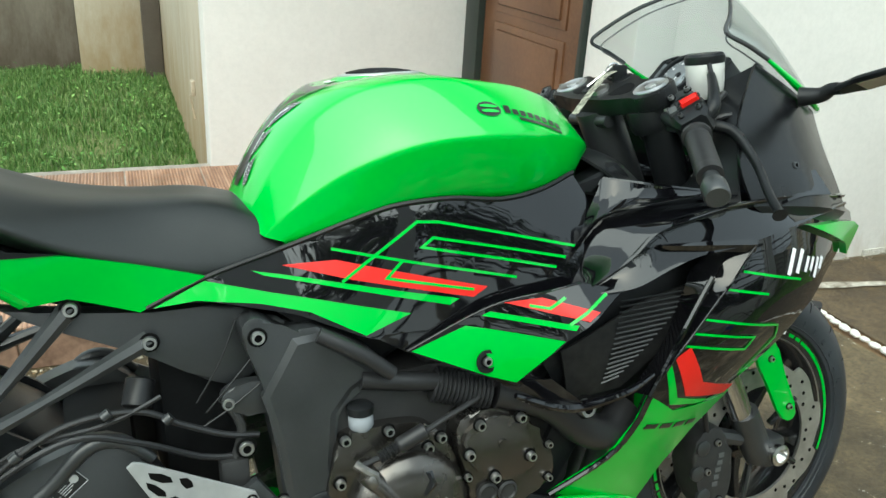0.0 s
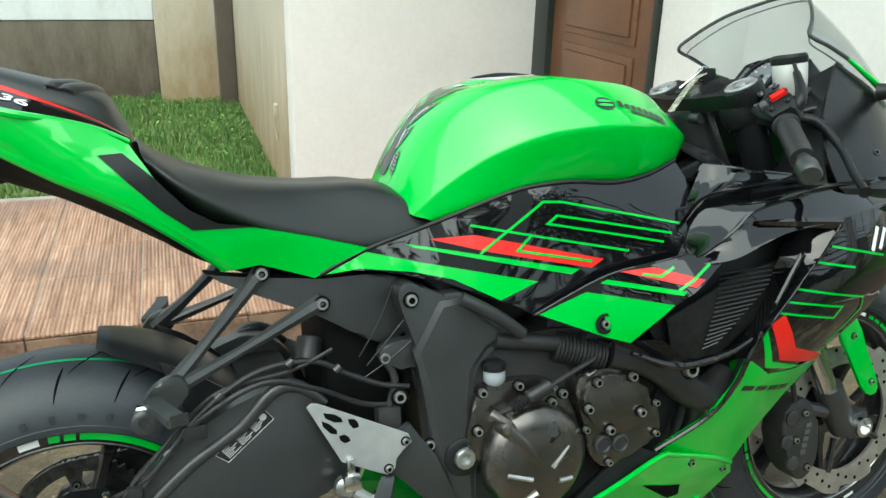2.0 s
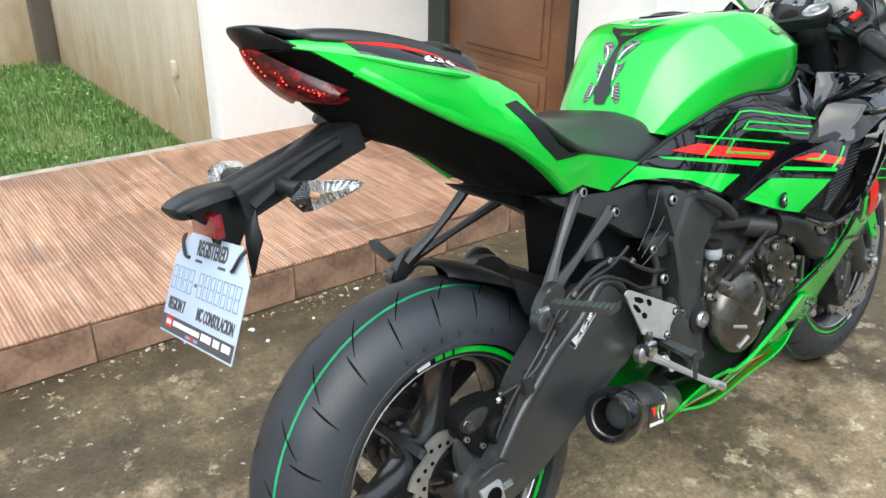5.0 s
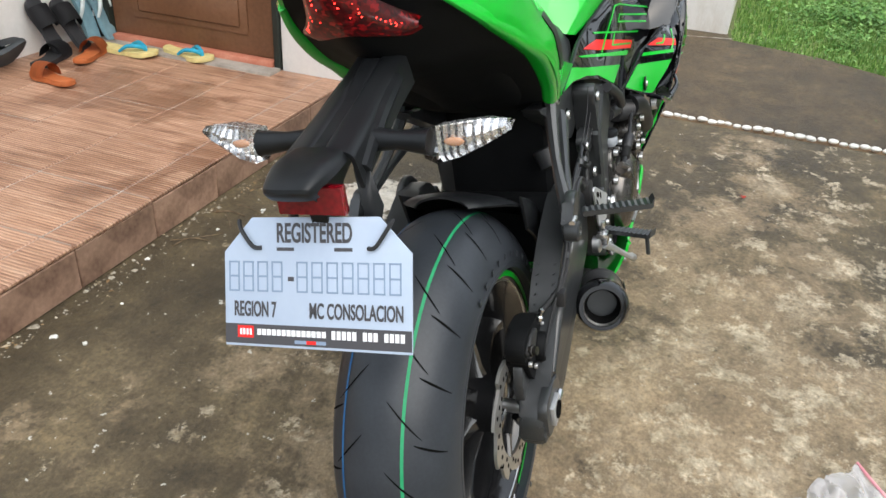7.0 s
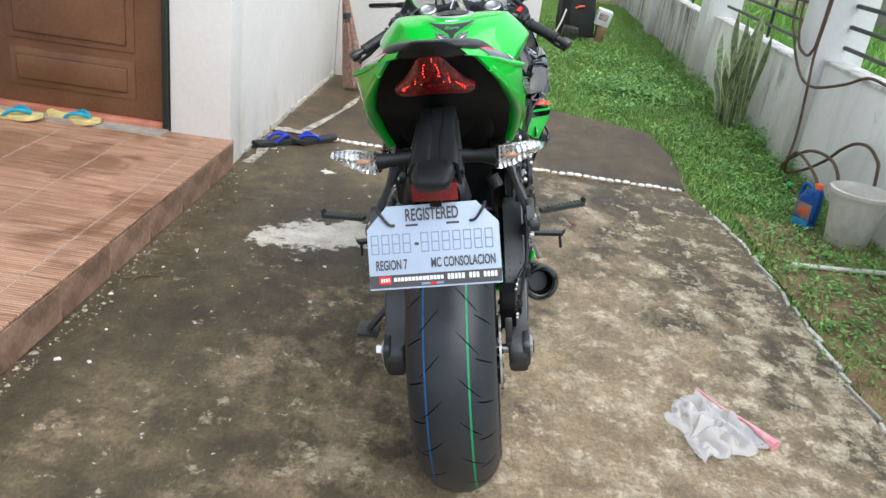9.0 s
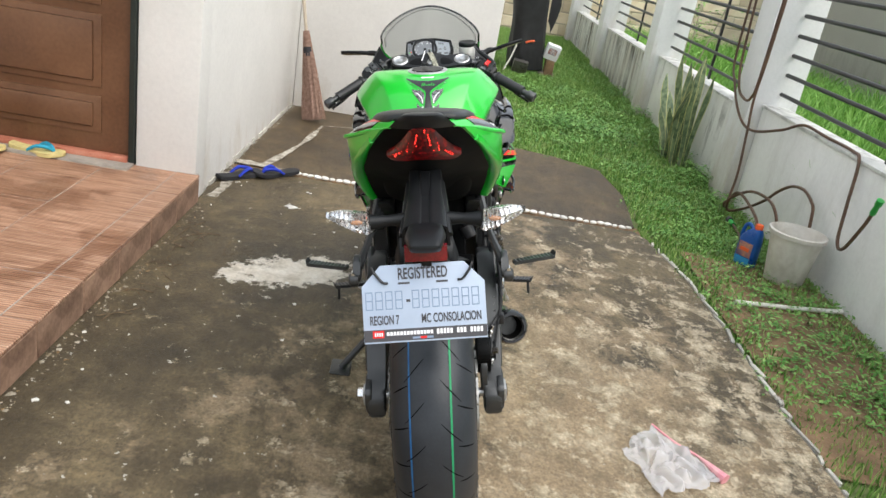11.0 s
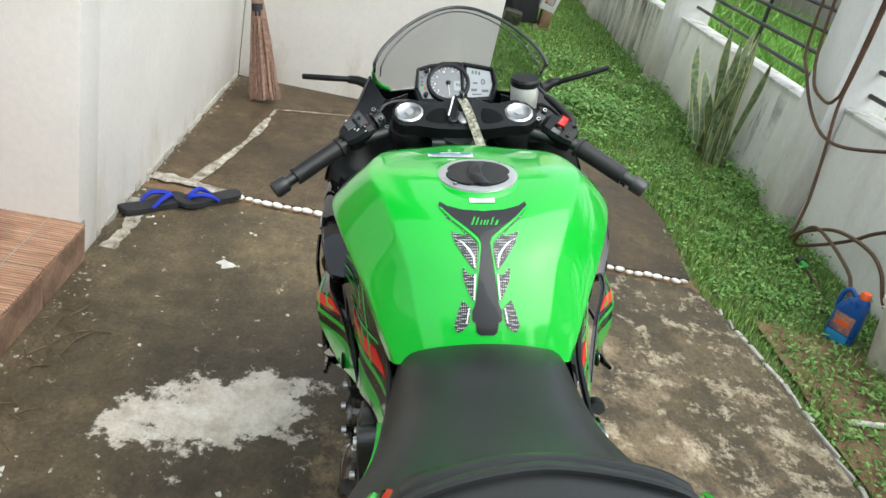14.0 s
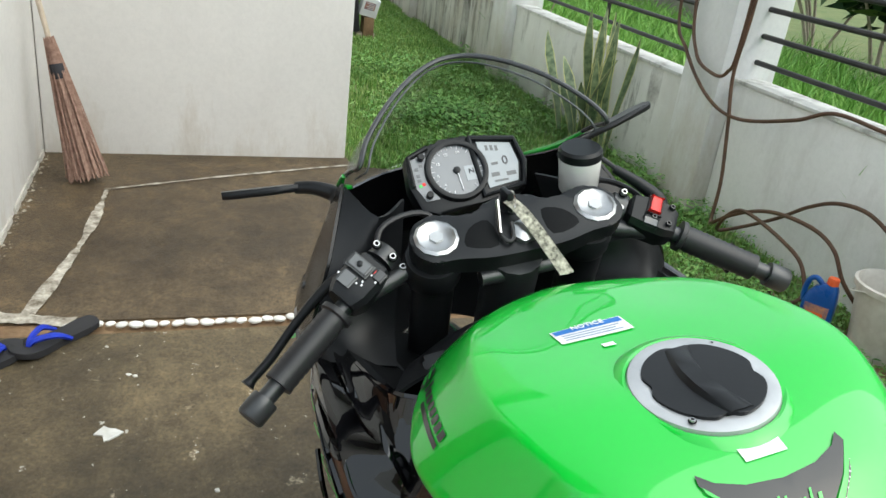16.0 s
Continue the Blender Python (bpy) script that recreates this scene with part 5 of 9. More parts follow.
for s in (-1, 1):
    cc = (.652, s * .158, .412)
    part("upper_cover", prism(round_outline([(.555, .42), (.556, .50), (.568, .528), (.592, .535), (.64, .535), (.684, .527), (.71, .50), (.73, .455), (.73, .40)], 3), s * .15, s * .182, .008), M_ENGINE, eng, "bronze-grey metallic engine cover")
    cl = part("clutch_cover" if s < 0 else "alternator_cover", lathe([(.086, .02), (.086, .036), (.080, .044), (.070, .052), (.055, .057), (.03, .059), (.0005, .059)], cc, (0, s, 0), 44), M_ENGINE, eng, "bronze-grey metallic engine cover")
    for a, b in (((.595, .405), (.634, .392)), ((.614, .354), (.642, .369)), ((.697, .432), (.668, .404)), ((.702, .379), (.678, .381))):
        part("rib", tube([(a[0], s * .2125, a[1]), (b[0], s * .2175, b[1])], .004, 6, 1), M_STEEL, cl)
    part("arm_housing", tube([(.592, s * .196, .484), (.622, s * .206, .448), (.650, s * .212, .410)], .012, 14, 4, [.0135, .013, .006]), M_ENGINE, cl)
    part("filler_plug", lathe([(.021, 0), (.021, .006), (.017, .009), (.0005, .009)], (.665, s * .205, .458), (-.2, s, .2), 6), M_GLOSS, cl)
    for x, z in ((.704, .504), (.685, .493), (.63, .529), (.571, .528), (.562, .47), (.717, .452)):
        bolt((x, s * .182, z), (0, s, 0), .0085, cl, h=.010)
    pk = part("pickup_cover", prism(round_outline([(.726, .528), (.774, .536), (.829, .518), (.842, .487), (.869, .458), (.872, .411), (.834, .393), (.777, .371), (.743, .400), (.734, .451), (.724, .487)], 3), s * .15, s * .198, .008), M_ENGINE, eng, "bronze-grey metallic engine cover")
    part("cover_boss", prism(round_outline([(.738, .517), (.774, .530), (.823, .510), (.825, .482), (.841, .461), (.828, .435), (.778, .432), (.742, .459), (.729, .497)], 4), s * .196, s * .207, .004), M_ENGINE, pk)
    for x, z in ((.75, .522), (.812, .521), (.734, .482), (.828, .460), (.772, .441)):
        bolt((x, s * .207, z), (0, s, 0), .0088, pk, h=.010)
    for x, z in ((.862, .466), (.735, .445), (.775, .383), (.862, .415)):
        bolt((x, s * .198, z), (0, s, 0), .0065, pk, h=.009)
    for x, z in ((.764, .415), (.795, .411)):
        part("plug", lathe([(.0155, 0), (.0155, .006), (.012, .008), (.010, .005), (.0005, .005)], (x, s * .198, z), (0, s, 0), 20), M_ENGDARK, pk)
    part("centre_boss", lathe([(.007, 0), (.006, .003), (.0005, .003)], (.785, s * .207, .487), (0, s, 0), 16), M_ENGINE, pk)
part("release_arm", add_lathe(tube([(.580, -.196, .499), (.592, -.205, .490), (.604, -.208, .482)], .006, 8, 4), [(.008, 0), (.009, .010), (.008, .020), (.005, .023)], (.604, -.204, .466), (-.55, -.2, .8), 14), M_STEELDK, bike)
part("clutch_cable", tube([(.588, -.200, .497), (.64, -.202, .512), (.70, -.2, .536), (.76, -.195, .558), (.85, -.18, .60), (.95, -.15, .66)], .004, 8, 6), M_HOSEBLK, bike)
prof = [(.0065 + (.003 if k % 2 else 0), .0022 * k) for k in range(14)] + [(.011, .031), (.011, .068), (.006, .07)]
part("cable_boot", lathe(prof, (.610, -.201, .5025), (.93, 0, .36), 12), M_HOSEBLK, bike)
part("breather_hose", tube([(.60, -.17, .60), (.68, -.175, .585), (.75, -.17, .575), (.80, -.165, .60)], .013, 10, 5), M_HOSEBLK, bike)
prof = [(.021 + (.0035 if k % 2 else 0), .003 * k) for k in range(28)]
part("corrugated_hose", lathe(prof, (.70, -.165, .574), (1, -.2, -.28), 18), M_HOSEBLK, bike)
part("radiator_hose", tube([(.785, -.185, .557), (.83, -.195, .545), (.874, -.2, .520), (.92, -.2, .478), (.965, -.195, .462), (1.01, -.18, .48)], .026, 16, 6), M_HOSEBLK, bike, "thick black radiator hose")
bolt((.905, -.222, .522), (0, -1, .1), .016, h=.014)
part("frame_hose", tube([(.546, -.180, .672), (.575, -.188, .655), (.605, -.192, .635), (.635, -.192, .61)], .010, 10, 5), M_HOSEBLK, bike)
part("lower_shield", prism([(.69, .31), (.776, .371), (.834, .393), (.88, .373), (.80, .345), (.72, .30)], -.196, -.19, .002), M_PLASTIC, bike)
rad = part("radiator", box((1.0, -.17, .42), (1.035, .17, .66), .006, None), M_RADIATOR, bike, "black finned radiator")
for k in range(26):
    part("fin", box((.996, -.165, .425 + .009 * k), (1.0, .165, .428 + .009 * k)), M_FRAME, rad)
for s in (-1, 1):
    part("radiator_side", sheet([(.88, .60), (1.0, .66), (1.08, .68), (1.03, .58), (.98, .53), (.9, .52)], FC, s, .004, -.05), M_RADIATOR, bike)
    for k in range(17):
        z0, x0, x1 = .668 - .0075 * k, .968 - .0015 * k, 1.075 - .0065 * k
        part("duct_fin", tube([(x0, s * (FC(x0, z0) - .046), z0 - .004), (x1, s * (FC(x1, z0) - .046), z0 + .004)], .0016, 4, 1), M_FRAME, rad)
    part("header_pipe", tube([(.97, s * .05, .52), (1.02, s * .06, .42), (.98, s * .06, .28), (.85, s * .05, .21), (.62, 0, .2)], .019, 12, 6), M_STEEL, bike)
    part("header_pipe", tube([(.97, s * .12, .52), (1.01, s * .12, .42), (.97, s * .10, .29), (.85, s * .07, .22), (.62, 0, .2)], .019, 12, 6), M_STEEL, bike)
ex0, ex1 = Vector((.238, -.206, .364)), Vector((.405, -.172, .312))
d = (ex1 - ex0).normalized()
muf = part("muffler", lathe([(.040, .026), (.0435, .030), (.0435, .125), (.040, .131), (.026, .133)], ex0, d, 36, cap=False), M_CARBON, bike, "short carbon muffler with a black rounded tip")
part("muffler_tip", lathe([(.034, -.012), (.041, -.012), (.047, -.004), (.048, .020), (.0455, .034), (.040, .034), (.034, .006)], ex0, d, 28, cap=False, loop=True), M_GLOSS, muf)
part("tip_ring", lathe([(.032, -.002), (.036, -.006), (.0375, -.002), (.033, .004)], ex0, d, 30, cap=False, loop=True), M_STEELDK, muf)
part("muffler_bore", lathe([(.034, .002), (.027, .012), (.026, .09), (.0005, .09)], ex0, d, 24, cap=False), M_DEEPBLK, muf)
part("exhaust_band", lathe([(.0445, .034), (.0445, .040)], ex0, d, 30), M_FRAME, muf)
part("exhaust_band", lathe([(.0442, .118), (.0442, .127)], ex0, d, 30), M_FRAME, muf)
part("link_pipe", tube([ex0 + d * .120, ex0 + d * .185, (.50, -.13, .265), (.60, -.03, .22)], .026, 16, 5), M_STEEL, bike, "brushed steel link pipe")
part("pipe_clamp", add_lathe(lathe([(.028, 0), (.029, .003), (.029, .011), (.028, .014)], ex0 + d * .136, d, 24), [(.028, 0), (.029, .003), (.029, .011), (.028, .014)], ex0 + d * .162, d, 24), M_CHROME, bike)
# maker's badge on the muffler, as plain shapes
up = Vector((0, 0, 1)) - d * d.z
up.normalize()
nrm = d.cross(up)
if nrm.y > 0:
    nrm = -nrm
fr = Matrix((( d.x, up.x, nrm.x, 0), (d.y, up.y, nrm.y, 0), (d.z, up.z, nrm.z, 0), (0, 0, 0, 1)))
fr.translation = ex0 + d * .085 + nrm * .0428
badge = part("badge", box((-.032, -.022, 0), (.032, .022, .0014), .0004), M_DECALBLK, muf)
badge.matrix_basis = fr
for pts, m in (([(-.028, .016), (.0, .016), (-.012, -.004)], M_RED), ([(-.014, .016), (.012, .016), (-.002, .0)], M_GREEN), ([(.0, .012), (.01, -.008), (.006, -.008), (-.004, .006)], M_WHITE), ([(.012, .014), (.026, .014), (.026, .006), (.018, .002), (.026, -.008), (.022, -.008), (.012, .002)], M_WHITE)):
    b2 = bmesh.new()
    b2.faces.new([b2.verts.new((x, z, .0022)) for x, z in pts])
    part("badge_shape", b2, m, badge, smooth=0)
b2 = box((-.026, -.018, .0015), (.028, -.012, .002))
part("badge_bar", b2, M_WHITE, badge)

# ---- tank, seats ----
C0 = [(.475, 0, .80), (.498, 0, .85), (.532, 0, .904), (.568, 0, .937), (.615, 0, .960), (.70, 0, .969), (.78, 0, .961), (.86, 0, .953), (.945, 0, .938), (1.02, 0, .885)]
C05 = [(.478, .045, .80), (.502, .05, .85), (.536, .052, .902), (.572, .06, .936), (.618, .075, .960), (.70, .085, .971), (.775, .085, .965), (.855, .075, .952), (.94, .06, .935), (1.018, .02, .882)]
C1 = [(.484, .075, .797), (.510, .088, .846), (.545, .098, .894), (.58, .112, .929), (.635, .132, .956), (.71, .155, .966), (.785, .156, .962), (.86, .135, .953), (.93, .10, .93), (1.015, .04, .875)]
C2 = [(.500, .118, .788), (.53, .136, .818), (.572, .156, .85), (.62, .178, .876), (.69, .204, .898), (.775, .221, .905), (.84, .205, .902), (.905, .172, .893), (.965, .13, .876), (1.01, .06, .852)]
C3 = [(.525, .126, .778), (.569, .140, .79), (.619, .154, .806), (.671, .165, .82), (.743, .176, .826), (.818, .178, .82), (.877, .170, .826), (.929, .15, .842), (.965, .115, .852), (1.005, .05, .832)]
C4 = [(x, y * .75, z - .02) for x, y, z in C3]
C0, C05, C1 = [[(x, y, z + .010 * max(0, 1 - abs(x - .70) / .24) ** .6) for x, y, z in c] for c in (C0, C05, C1)]


def between(p, q, f):
    return [tuple(a + (b - a) * f for a, b in zip(u, v)) for u, v in zip(p, q)]


# close pairs of curves hold the creases of the shoulders
CURV = [C4, C3, between(C2, C3, .16), between(C2, C1, .16), between(C1, C2, .14), between(C1, C05, .2), C05, C0]
rows = [[c[i] for c in CURV] for i in range(len(C0))]
tank = part("fuel_tank", patch(rows, 6, 6, 1, 0, True), M_GREEN, bike, "glossy lime green fuel tank", smooth=60)


def tank_top(x, y):
    """Height of the tank's skin over (x, y)."""
    xs = [p[0] for p in C0]
    c = [float(np.interp(x, [p[0] for p in q], [p[2] for p in q])) for q in (C0, C1, C2)]
    w = [float(np.interp(x, [p[0] for p in q], [p[1] for p in q])) for q in (C0, C1, C2)]
    return float(np.interp(abs(y), w, c))


from mathutils.bvhtree import BVHTree
TANK_TREE = BVHTree.FromPolygons([v.co.copy() for v in tank.data.vertices], [tuple(p.vertices) for p in tank.data.polygons])


def on_tank(outline, material, name, origin, u, v, lift=0.0012, step=0.012, parent=None, label=""):
    """Lays a flat outline, drawn in the frame origin, u, v, onto the tank's skin."""
    bm = bmesh.new()
    fc = bm.faces.new([bm.verts.new((a, b, 0)) for a, b in outline])
    fc.normal_update()
    bmesh.ops.triangulate(bm, faces=[fc], ngon_method="EAR_CLIP")
    xs, ys = [p[0] for p in outline], [p[1] for p in outline]
    for k in range(int(min(xs) / step) - 1, int(max(xs) / step) + 2):
        bmesh.ops.bisect_plane(bm, geom=bm.verts[:] + bm.edges[:] + bm.faces[:], plane_co=(k * step, 0, 0), plane_no=(1, 0, 0))
    for k in range(int(min(ys) / step) - 1, int(max(ys) / step) + 2):
        bmesh.ops.bisect_plane(bm, geom=bm.verts[:] + bm.edges[:] + bm.faces[:], plane_co=(0, k * step, 0), plane_no=(0, 1, 0))
    o, u, v = Vector(origin), Vector(u).normalized(), Vector(v).normalized()
    n = u.cross(v).normalized()
    for q in bm.verts:
        p = o + u * q.co.x + v * q.co.y
        hit, no, _, _ = TANK_TREE.ray_cast(p + n * 0.12, -n)
        if hit is None:
            hit, no, _, _ = TANK_TREE.find_nearest(p)
        if no.dot(n) < 0:
            no = -no
        q.co = hit + no * lift
    return part(name, bm, material, parent or tank, label)


# filler cap
CAPC = Vector((.70, -.003, .9765))
cap = part("filler_cap", lathe([(.061, -.006), (.058, .0045), (.05, .0062), (.043, .0052), (.043, .002)], CAPC, (-.03, 0, 1), 48, cap=False), M_ALU, tank, "silver ring with a black filler cap")
part("cap_collar", lathe([(.074, -.006), (.068, .0005), (.062, .003), (.0595, .002)], CAPC, (-.03, 0, 1), 48, cap=False), M_GREEN, cap)
star = []
for k in range(72):
    a = 2 * math.pi * k / 72
    r = .0475 - .0065 * (max(0, math.cos(4 * a + .6)) ** 6)
    star.append((r * math.cos(a), r * math.sin(a)))
bm = bmesh.new()
add_prism(bm, star, 0, .004, .001, Matrix.Translation(CAPC + Vector((0, 0, .0075))) @ pose(0, 0, 0, -90, 0, 0))
part("cap_lid", bm, M_PLASTIC, cap)
rows = [[Vector((CAPC.x + .043 * f, CAPC.y + .012 * math.cos(1.4 * f) - .006 + w * .011, CAPC.z + .0075 + h)) for w, h in ((-1, 0), (-.7, .004 * (1 - f * f) + .001), (.7, .004 * (1 - f * f) + .001), (1, 0))] for f in (-1, -.6, -.2, .2, .6, 1)]
part("cap_flap", add_ring_mesh(bmesh.new(), rows), M_PLASTIC, cap)
for k in range(2):
    a = 2 * math.pi * k / 2 + 2.4
    bolt(CAPC + Vector((.052 * math.cos(a), .052 * math.sin(a), .0055)), (0, 0, 1), .003, cap, h=.002)
# tank pad: a black V and stem with dotted feathers
uB, vB = (0, -1, 0), (.75, 0, .62)
PADO = (.535, -.003, .92)
half = [(0.0000, 0.0813), (0.0286, 0.0841), (0.0491, 0.0915), (0.0589, 0.0999), (0.0607, 0.0925), (0.0429, 0.0719), (0.0223, 0.0542), (0.0089, 0.0411), (0.0054, 0.0318), (0.0063, 0.0205), (0.0107, -0.0149), (0.0143, -0.0430), (0.0161, -0.0504), (0.0196, -0.0570), (0.0196, -0.0682), (0.0152, -0.0710), (0.0134, -0.0822), (0.0089, -0.0859), (0.0000, -0.0859)]
pad = on_tank(half + [(-x, y) for x, y in half[-2:0:-1]], M_DECALBLK, "tank_pad", PADO, uB, vB, .0018, .012, None, "black tank pad with dotted feather wings")
for s in (-1, 1):
    for pts in ([(0.0554, 0.0803), (0.0500, 0.0710), (0.0312, 0.0523), (0.0232, 0.0420), (0.0339, 0.0448), (0.0455, 0.0495), (0.0402, 0.0327), (0.0312, 0.0168), (0.0187, -0.0019), (0.0143, -0.0056), (0.0116, 0.0093), (0.0098, 0.0243), (0.0125, 0.0336), (0.0250, 0.0467), (0.0429, 0.0654)], [(0.0312, -0.0009), (0.0304, -0.0168), (0.0250, -0.0299), (0.0170, -0.0458), (0.0152, -0.0318), (0.0134, -0.0149), (0.0143, -0.0103), (0.0214, -0.0121)], [(0.0321, -0.0430), (0.0366, -0.0542), (0.0429, -0.0738), (0.0384, -0.0822), (0.0312, -0.0794), (0.0241, -0.0719), (0.0214, -0.0542), (0.0259, -0.0486)]):
        on_tank([(s * x, y) for x, y in pts], M_DOTS, "pad_wing", PADO, uB, vB, .0016, .012, pad)
    for pts in ([(0.0429, 0.0392), (0.0321, 0.0327), (0.0241, 0.0224), (0.0179, 0.0112), (0.0161, -0.0028), (0.0143, -0.0028), (0.0152, 0.0121), (0.0205, 0.0224), (0.0295, 0.0327)], [(0.0134, -0.0112), (0.0161, -0.0430), (0.0179, -0.0430), (0.0161, -0.0112)], [(0.0223, -0.0532), (0.0259, -0.0710), (0.0277, -0.0710), (0.0241, -0.0523)]):
        on_tank([(s * x, y) for x, y in pts], M_WHITE, "pad_flash", PADO, uB, vB, .0024, .012, pad)
    on_tank([(s * x, y) for x, y in [(0.0589, 0.0906), (0.0429, 0.0710), (0.0232, 0.0532), (0.0098, 0.0392), (0.0063, 0.0308), (0.0071, 0.0205), (0.0116, -0.0149), (0.0152, -0.0430), (0.0165, -0.0430), (0.0129, -0.0149), (0.0089, 0.0205), (0.0089, 0.0299), (0.0125, 0.0364), (0.0250, 0.0495), (0.0446, 0.0682), (0.0589, 0.0869)]], M_GREEN, "pad_line", PADO, uB, vB, .0022, .012, pad)
for x, h, w in ((-.018, .013, .0022), (-.0125, .012, .002), (-.0065, .0075, .002), (-.002, .0075, .002), (.002, .0075, .002), (.0075, .012, .002), (.014, .0075, .003)):
    on_tank([(x, .058), (x + w, .058), (x + w + h * .35, .058 + h), (x + h * .35, .058 + h)], M_GREEN, "pad_mark", PADO, uB, vB, .0025, .012, pad)
# stickers on the tank top
on_tank([(-.0175, -.010), (.0175, -.010), (.0175, .010), (-.0175, .010)], M_WHITE, "sticker", (.630, -.003, .976), (0, -1, 0), (1, 0, .3), .0012, label="small white sticker")
on_tank([(-.013, .001), (-.003, .001), (-.003, .006), (-.013, .006)], M_FAINT, "sticker_print", (.630, -.003, .976), (0, -1, 0), (1, 0, .3), .0018)
st = on_tank([(-.036, -.014), (.036, -.014), (.036, .014), (-.036, .014)], M_WHITE, "notice_sticker", (.822, .030, .984), (0, -1, 0), (1, 0, -.1), .0012, label="white notice sticker with a blue heading")
on_tank([(-.034, .004), (.034, .004), (.034, .0125), (-.034, .0125)], mk("notice_blue", (.02, .16, .5), None, .4), "heading_bar", (.822, .030, .984), (0, -1, 0), (1, 0, -.1), .0017)
for k in range(3):
    on_tank([(-.03, -.010 + .0045 * k), (.028 - .006 * (k % 2), -.010 + .0045 * k), (.028 - .006 * (k % 2), -.0085 + .0045 * k), (-.03, -.0085 + .0045 * k)], M_FAINT, "print_bar", (.822, .030, .984), (0, -1, 0), (1, 0, -.1), .0017)
writing("NOTICE", .009, Matrix(((0, .99, .1, .822 + .008), (-1, 0, 0, .030), (0, -.1, .99, tank_top(.830, .030) + .0032), (0, 0, 0, 1))), M_WHITE, tank)
on_tank([(-.006, -.003), (.006, -.003), (.006, .003), (-.006, .003)], M_WHITE, "sticker", (.790, .030, .98), (0, -1, 0), (1, 0, -.1), .0012)
for s in (-1, 1):
    u = (-s, 0, 0) if s > 0 else (1, 0, 0)
    o = (.83, s * .19, .925)
    vv = (.0, -s * .75, .66)
    # emblem and two rows of plain bars
    on_tank([(.017 * math.cos(a), .012 * math.sin(a)) for a in [k * 6.283 / 16 for k in range(16)]], M_DECALBLK, "emblem", (o[0] + s * .055, o[1] + .0, o[2] + .006), u, vv)
    on_tank([(.013 * math.cos(a), .0028 * math.sin(a) + .004) for a in [k * 6.283 / 12 for k in range(12)]], M_GREEN, "emblem_gap", (o[0] + s * .055, o[1] + .0, o[2] + .006), u, vv, .002)
    on_tank([(.013 * math.cos(a), .0028 * math.sin(a) - .004) for a in [k * 6.283 / 12 for k in range(12)]], M_GREEN, "emblem_gap", (o[0] + s * .055, o[1] + .0, o[2] + .006), u, vv, .002)
    g = random.Random(5)
    for k in range(8):
        h = .013 if k == 0 else .009
        x0 = -.032 + .0125 * k
        on_tank([(x0, 0), (x0 + .009, 0), (x0 + .0095, h), (x0 + .0005, h)], M_DECALBLK, "letter_bar", o, u, vv)
    on_tank([(-.012, -.008), (.064, -.008), (.064, -.003), (-.012, -.003)], M_DECALBLK, "letter_bar", o, u, vv)

# rider seat: narrow at the tank, spreading to the tail
S0 = [(.135, 0, .912), (.165, 0, .893), (.21, 0, .872), (.28, 0, .85), (.36, 0, .838), (.44, 0, .834), (.500, 0, .824), (.518, 0, .795)]
S1 = [(.140, .085, .912), (.165, .095, .892), (.21, .09, .871), (.28, .08, .849), (.36, .07, .838), (.44, .068, .834), (.497, .07, .816), (.520, .07, .788)]
S2 = [(.142, .125, .900), (.17, .142, .880), (.21, .140, .855), (.28, .122, .832), (.36, .105, .818), (.44, .100, .814), (.503, .104, .798), (.534, .100, .775)]
S3 = [(.148, .135, .885), (.175, .156, .862), (.22, .158, .832), (.28, .148, .80), (.35, .138, .778), (.43, .132, .757), (.50, .122, .756), (.540, .112, .770)]
S4 = [(.15, .10, .865), (.18, .12, .840), (.22, .13, .81), (.28, .12, .785), (.35, .12, .765), (.43, .12, .745), (.49, .105, .744), (.528, .097, .760)]
part("rider_seat", patch([[c[i] for c in (S4, S3, S2, S1, S0)] for i in range(8)], 5, 5, 1, 0, True), M_VINYL, bike, "black textured vinyl rider seat", smooth=60)
P_0 = [(-.150, 0, 1.026), (-.142, 0, 1.034), (-.10, 0, 1.032), (-.04, 0, 1.022), (.03, 0, 1.003), (.100, 0, .982), (.122, 0, .950), (.149, 0, .884)]
P_1 = [(-.145, .05, 1.024), (-.138, .056, 1.031), (-.10, .070, 1.029), (-.04, .085, 1.017), (.03, .092, .996), (.097, .092, .973), (.117, .086, .942), (.140, .08, .880)]
P_2 = [(-.14, .062, 1.016), (-.132, .072, 1.019), (-.10, .087, 1.014), (-.04, .104, 1.000), (.03, .117, .976), (.085, .119, .954), (.106, .114, .924), (.128, .104, .874)]
P_3 = [(-.135, .055, 1.008), (-.127, .065, 1.008), (-.10, .08, 1.003), (-.04, .097, .986), (.03, .11, .960), (.078, .113, .938), (.100, .108, .908), (.120, .099, .866)]
pillion = part("pillion_seat", patch([[c[i] for c in (P_3, P_2, P_1, P_0)] for i in range(8)], 5, 5, 1, 0, True), M_VINYL, bike, "black vinyl pillion seat", smooth=60)
tree = BVHTree.FromPolygons([v.co.copy() for v in pillion.data.vertices], [tuple(q.vertices) for q in pillion.data.polygons])
rows = []
for k in range(-9, 10):
    y = .0122 * k
    xc, row = .088 - .030 * abs(k / 9) ** 1.6, []
    for dx, lift in ((-.0175, -.002), (-.0165, .004), (-.012, .0055), (-.004, .005), (-.0015, .0035), (.004, .0058), (.013, .0055), (.0165, .0035), (.0175, -.002)):
        hit = tree.ray_cast(Vector((xc + dx, y, 1.3)), Vector((0, 0, -1)))[0]
        row.append(Vector((xc + dx, y, (hit.z if hit else .93) + lift)))
    rows.append(row)
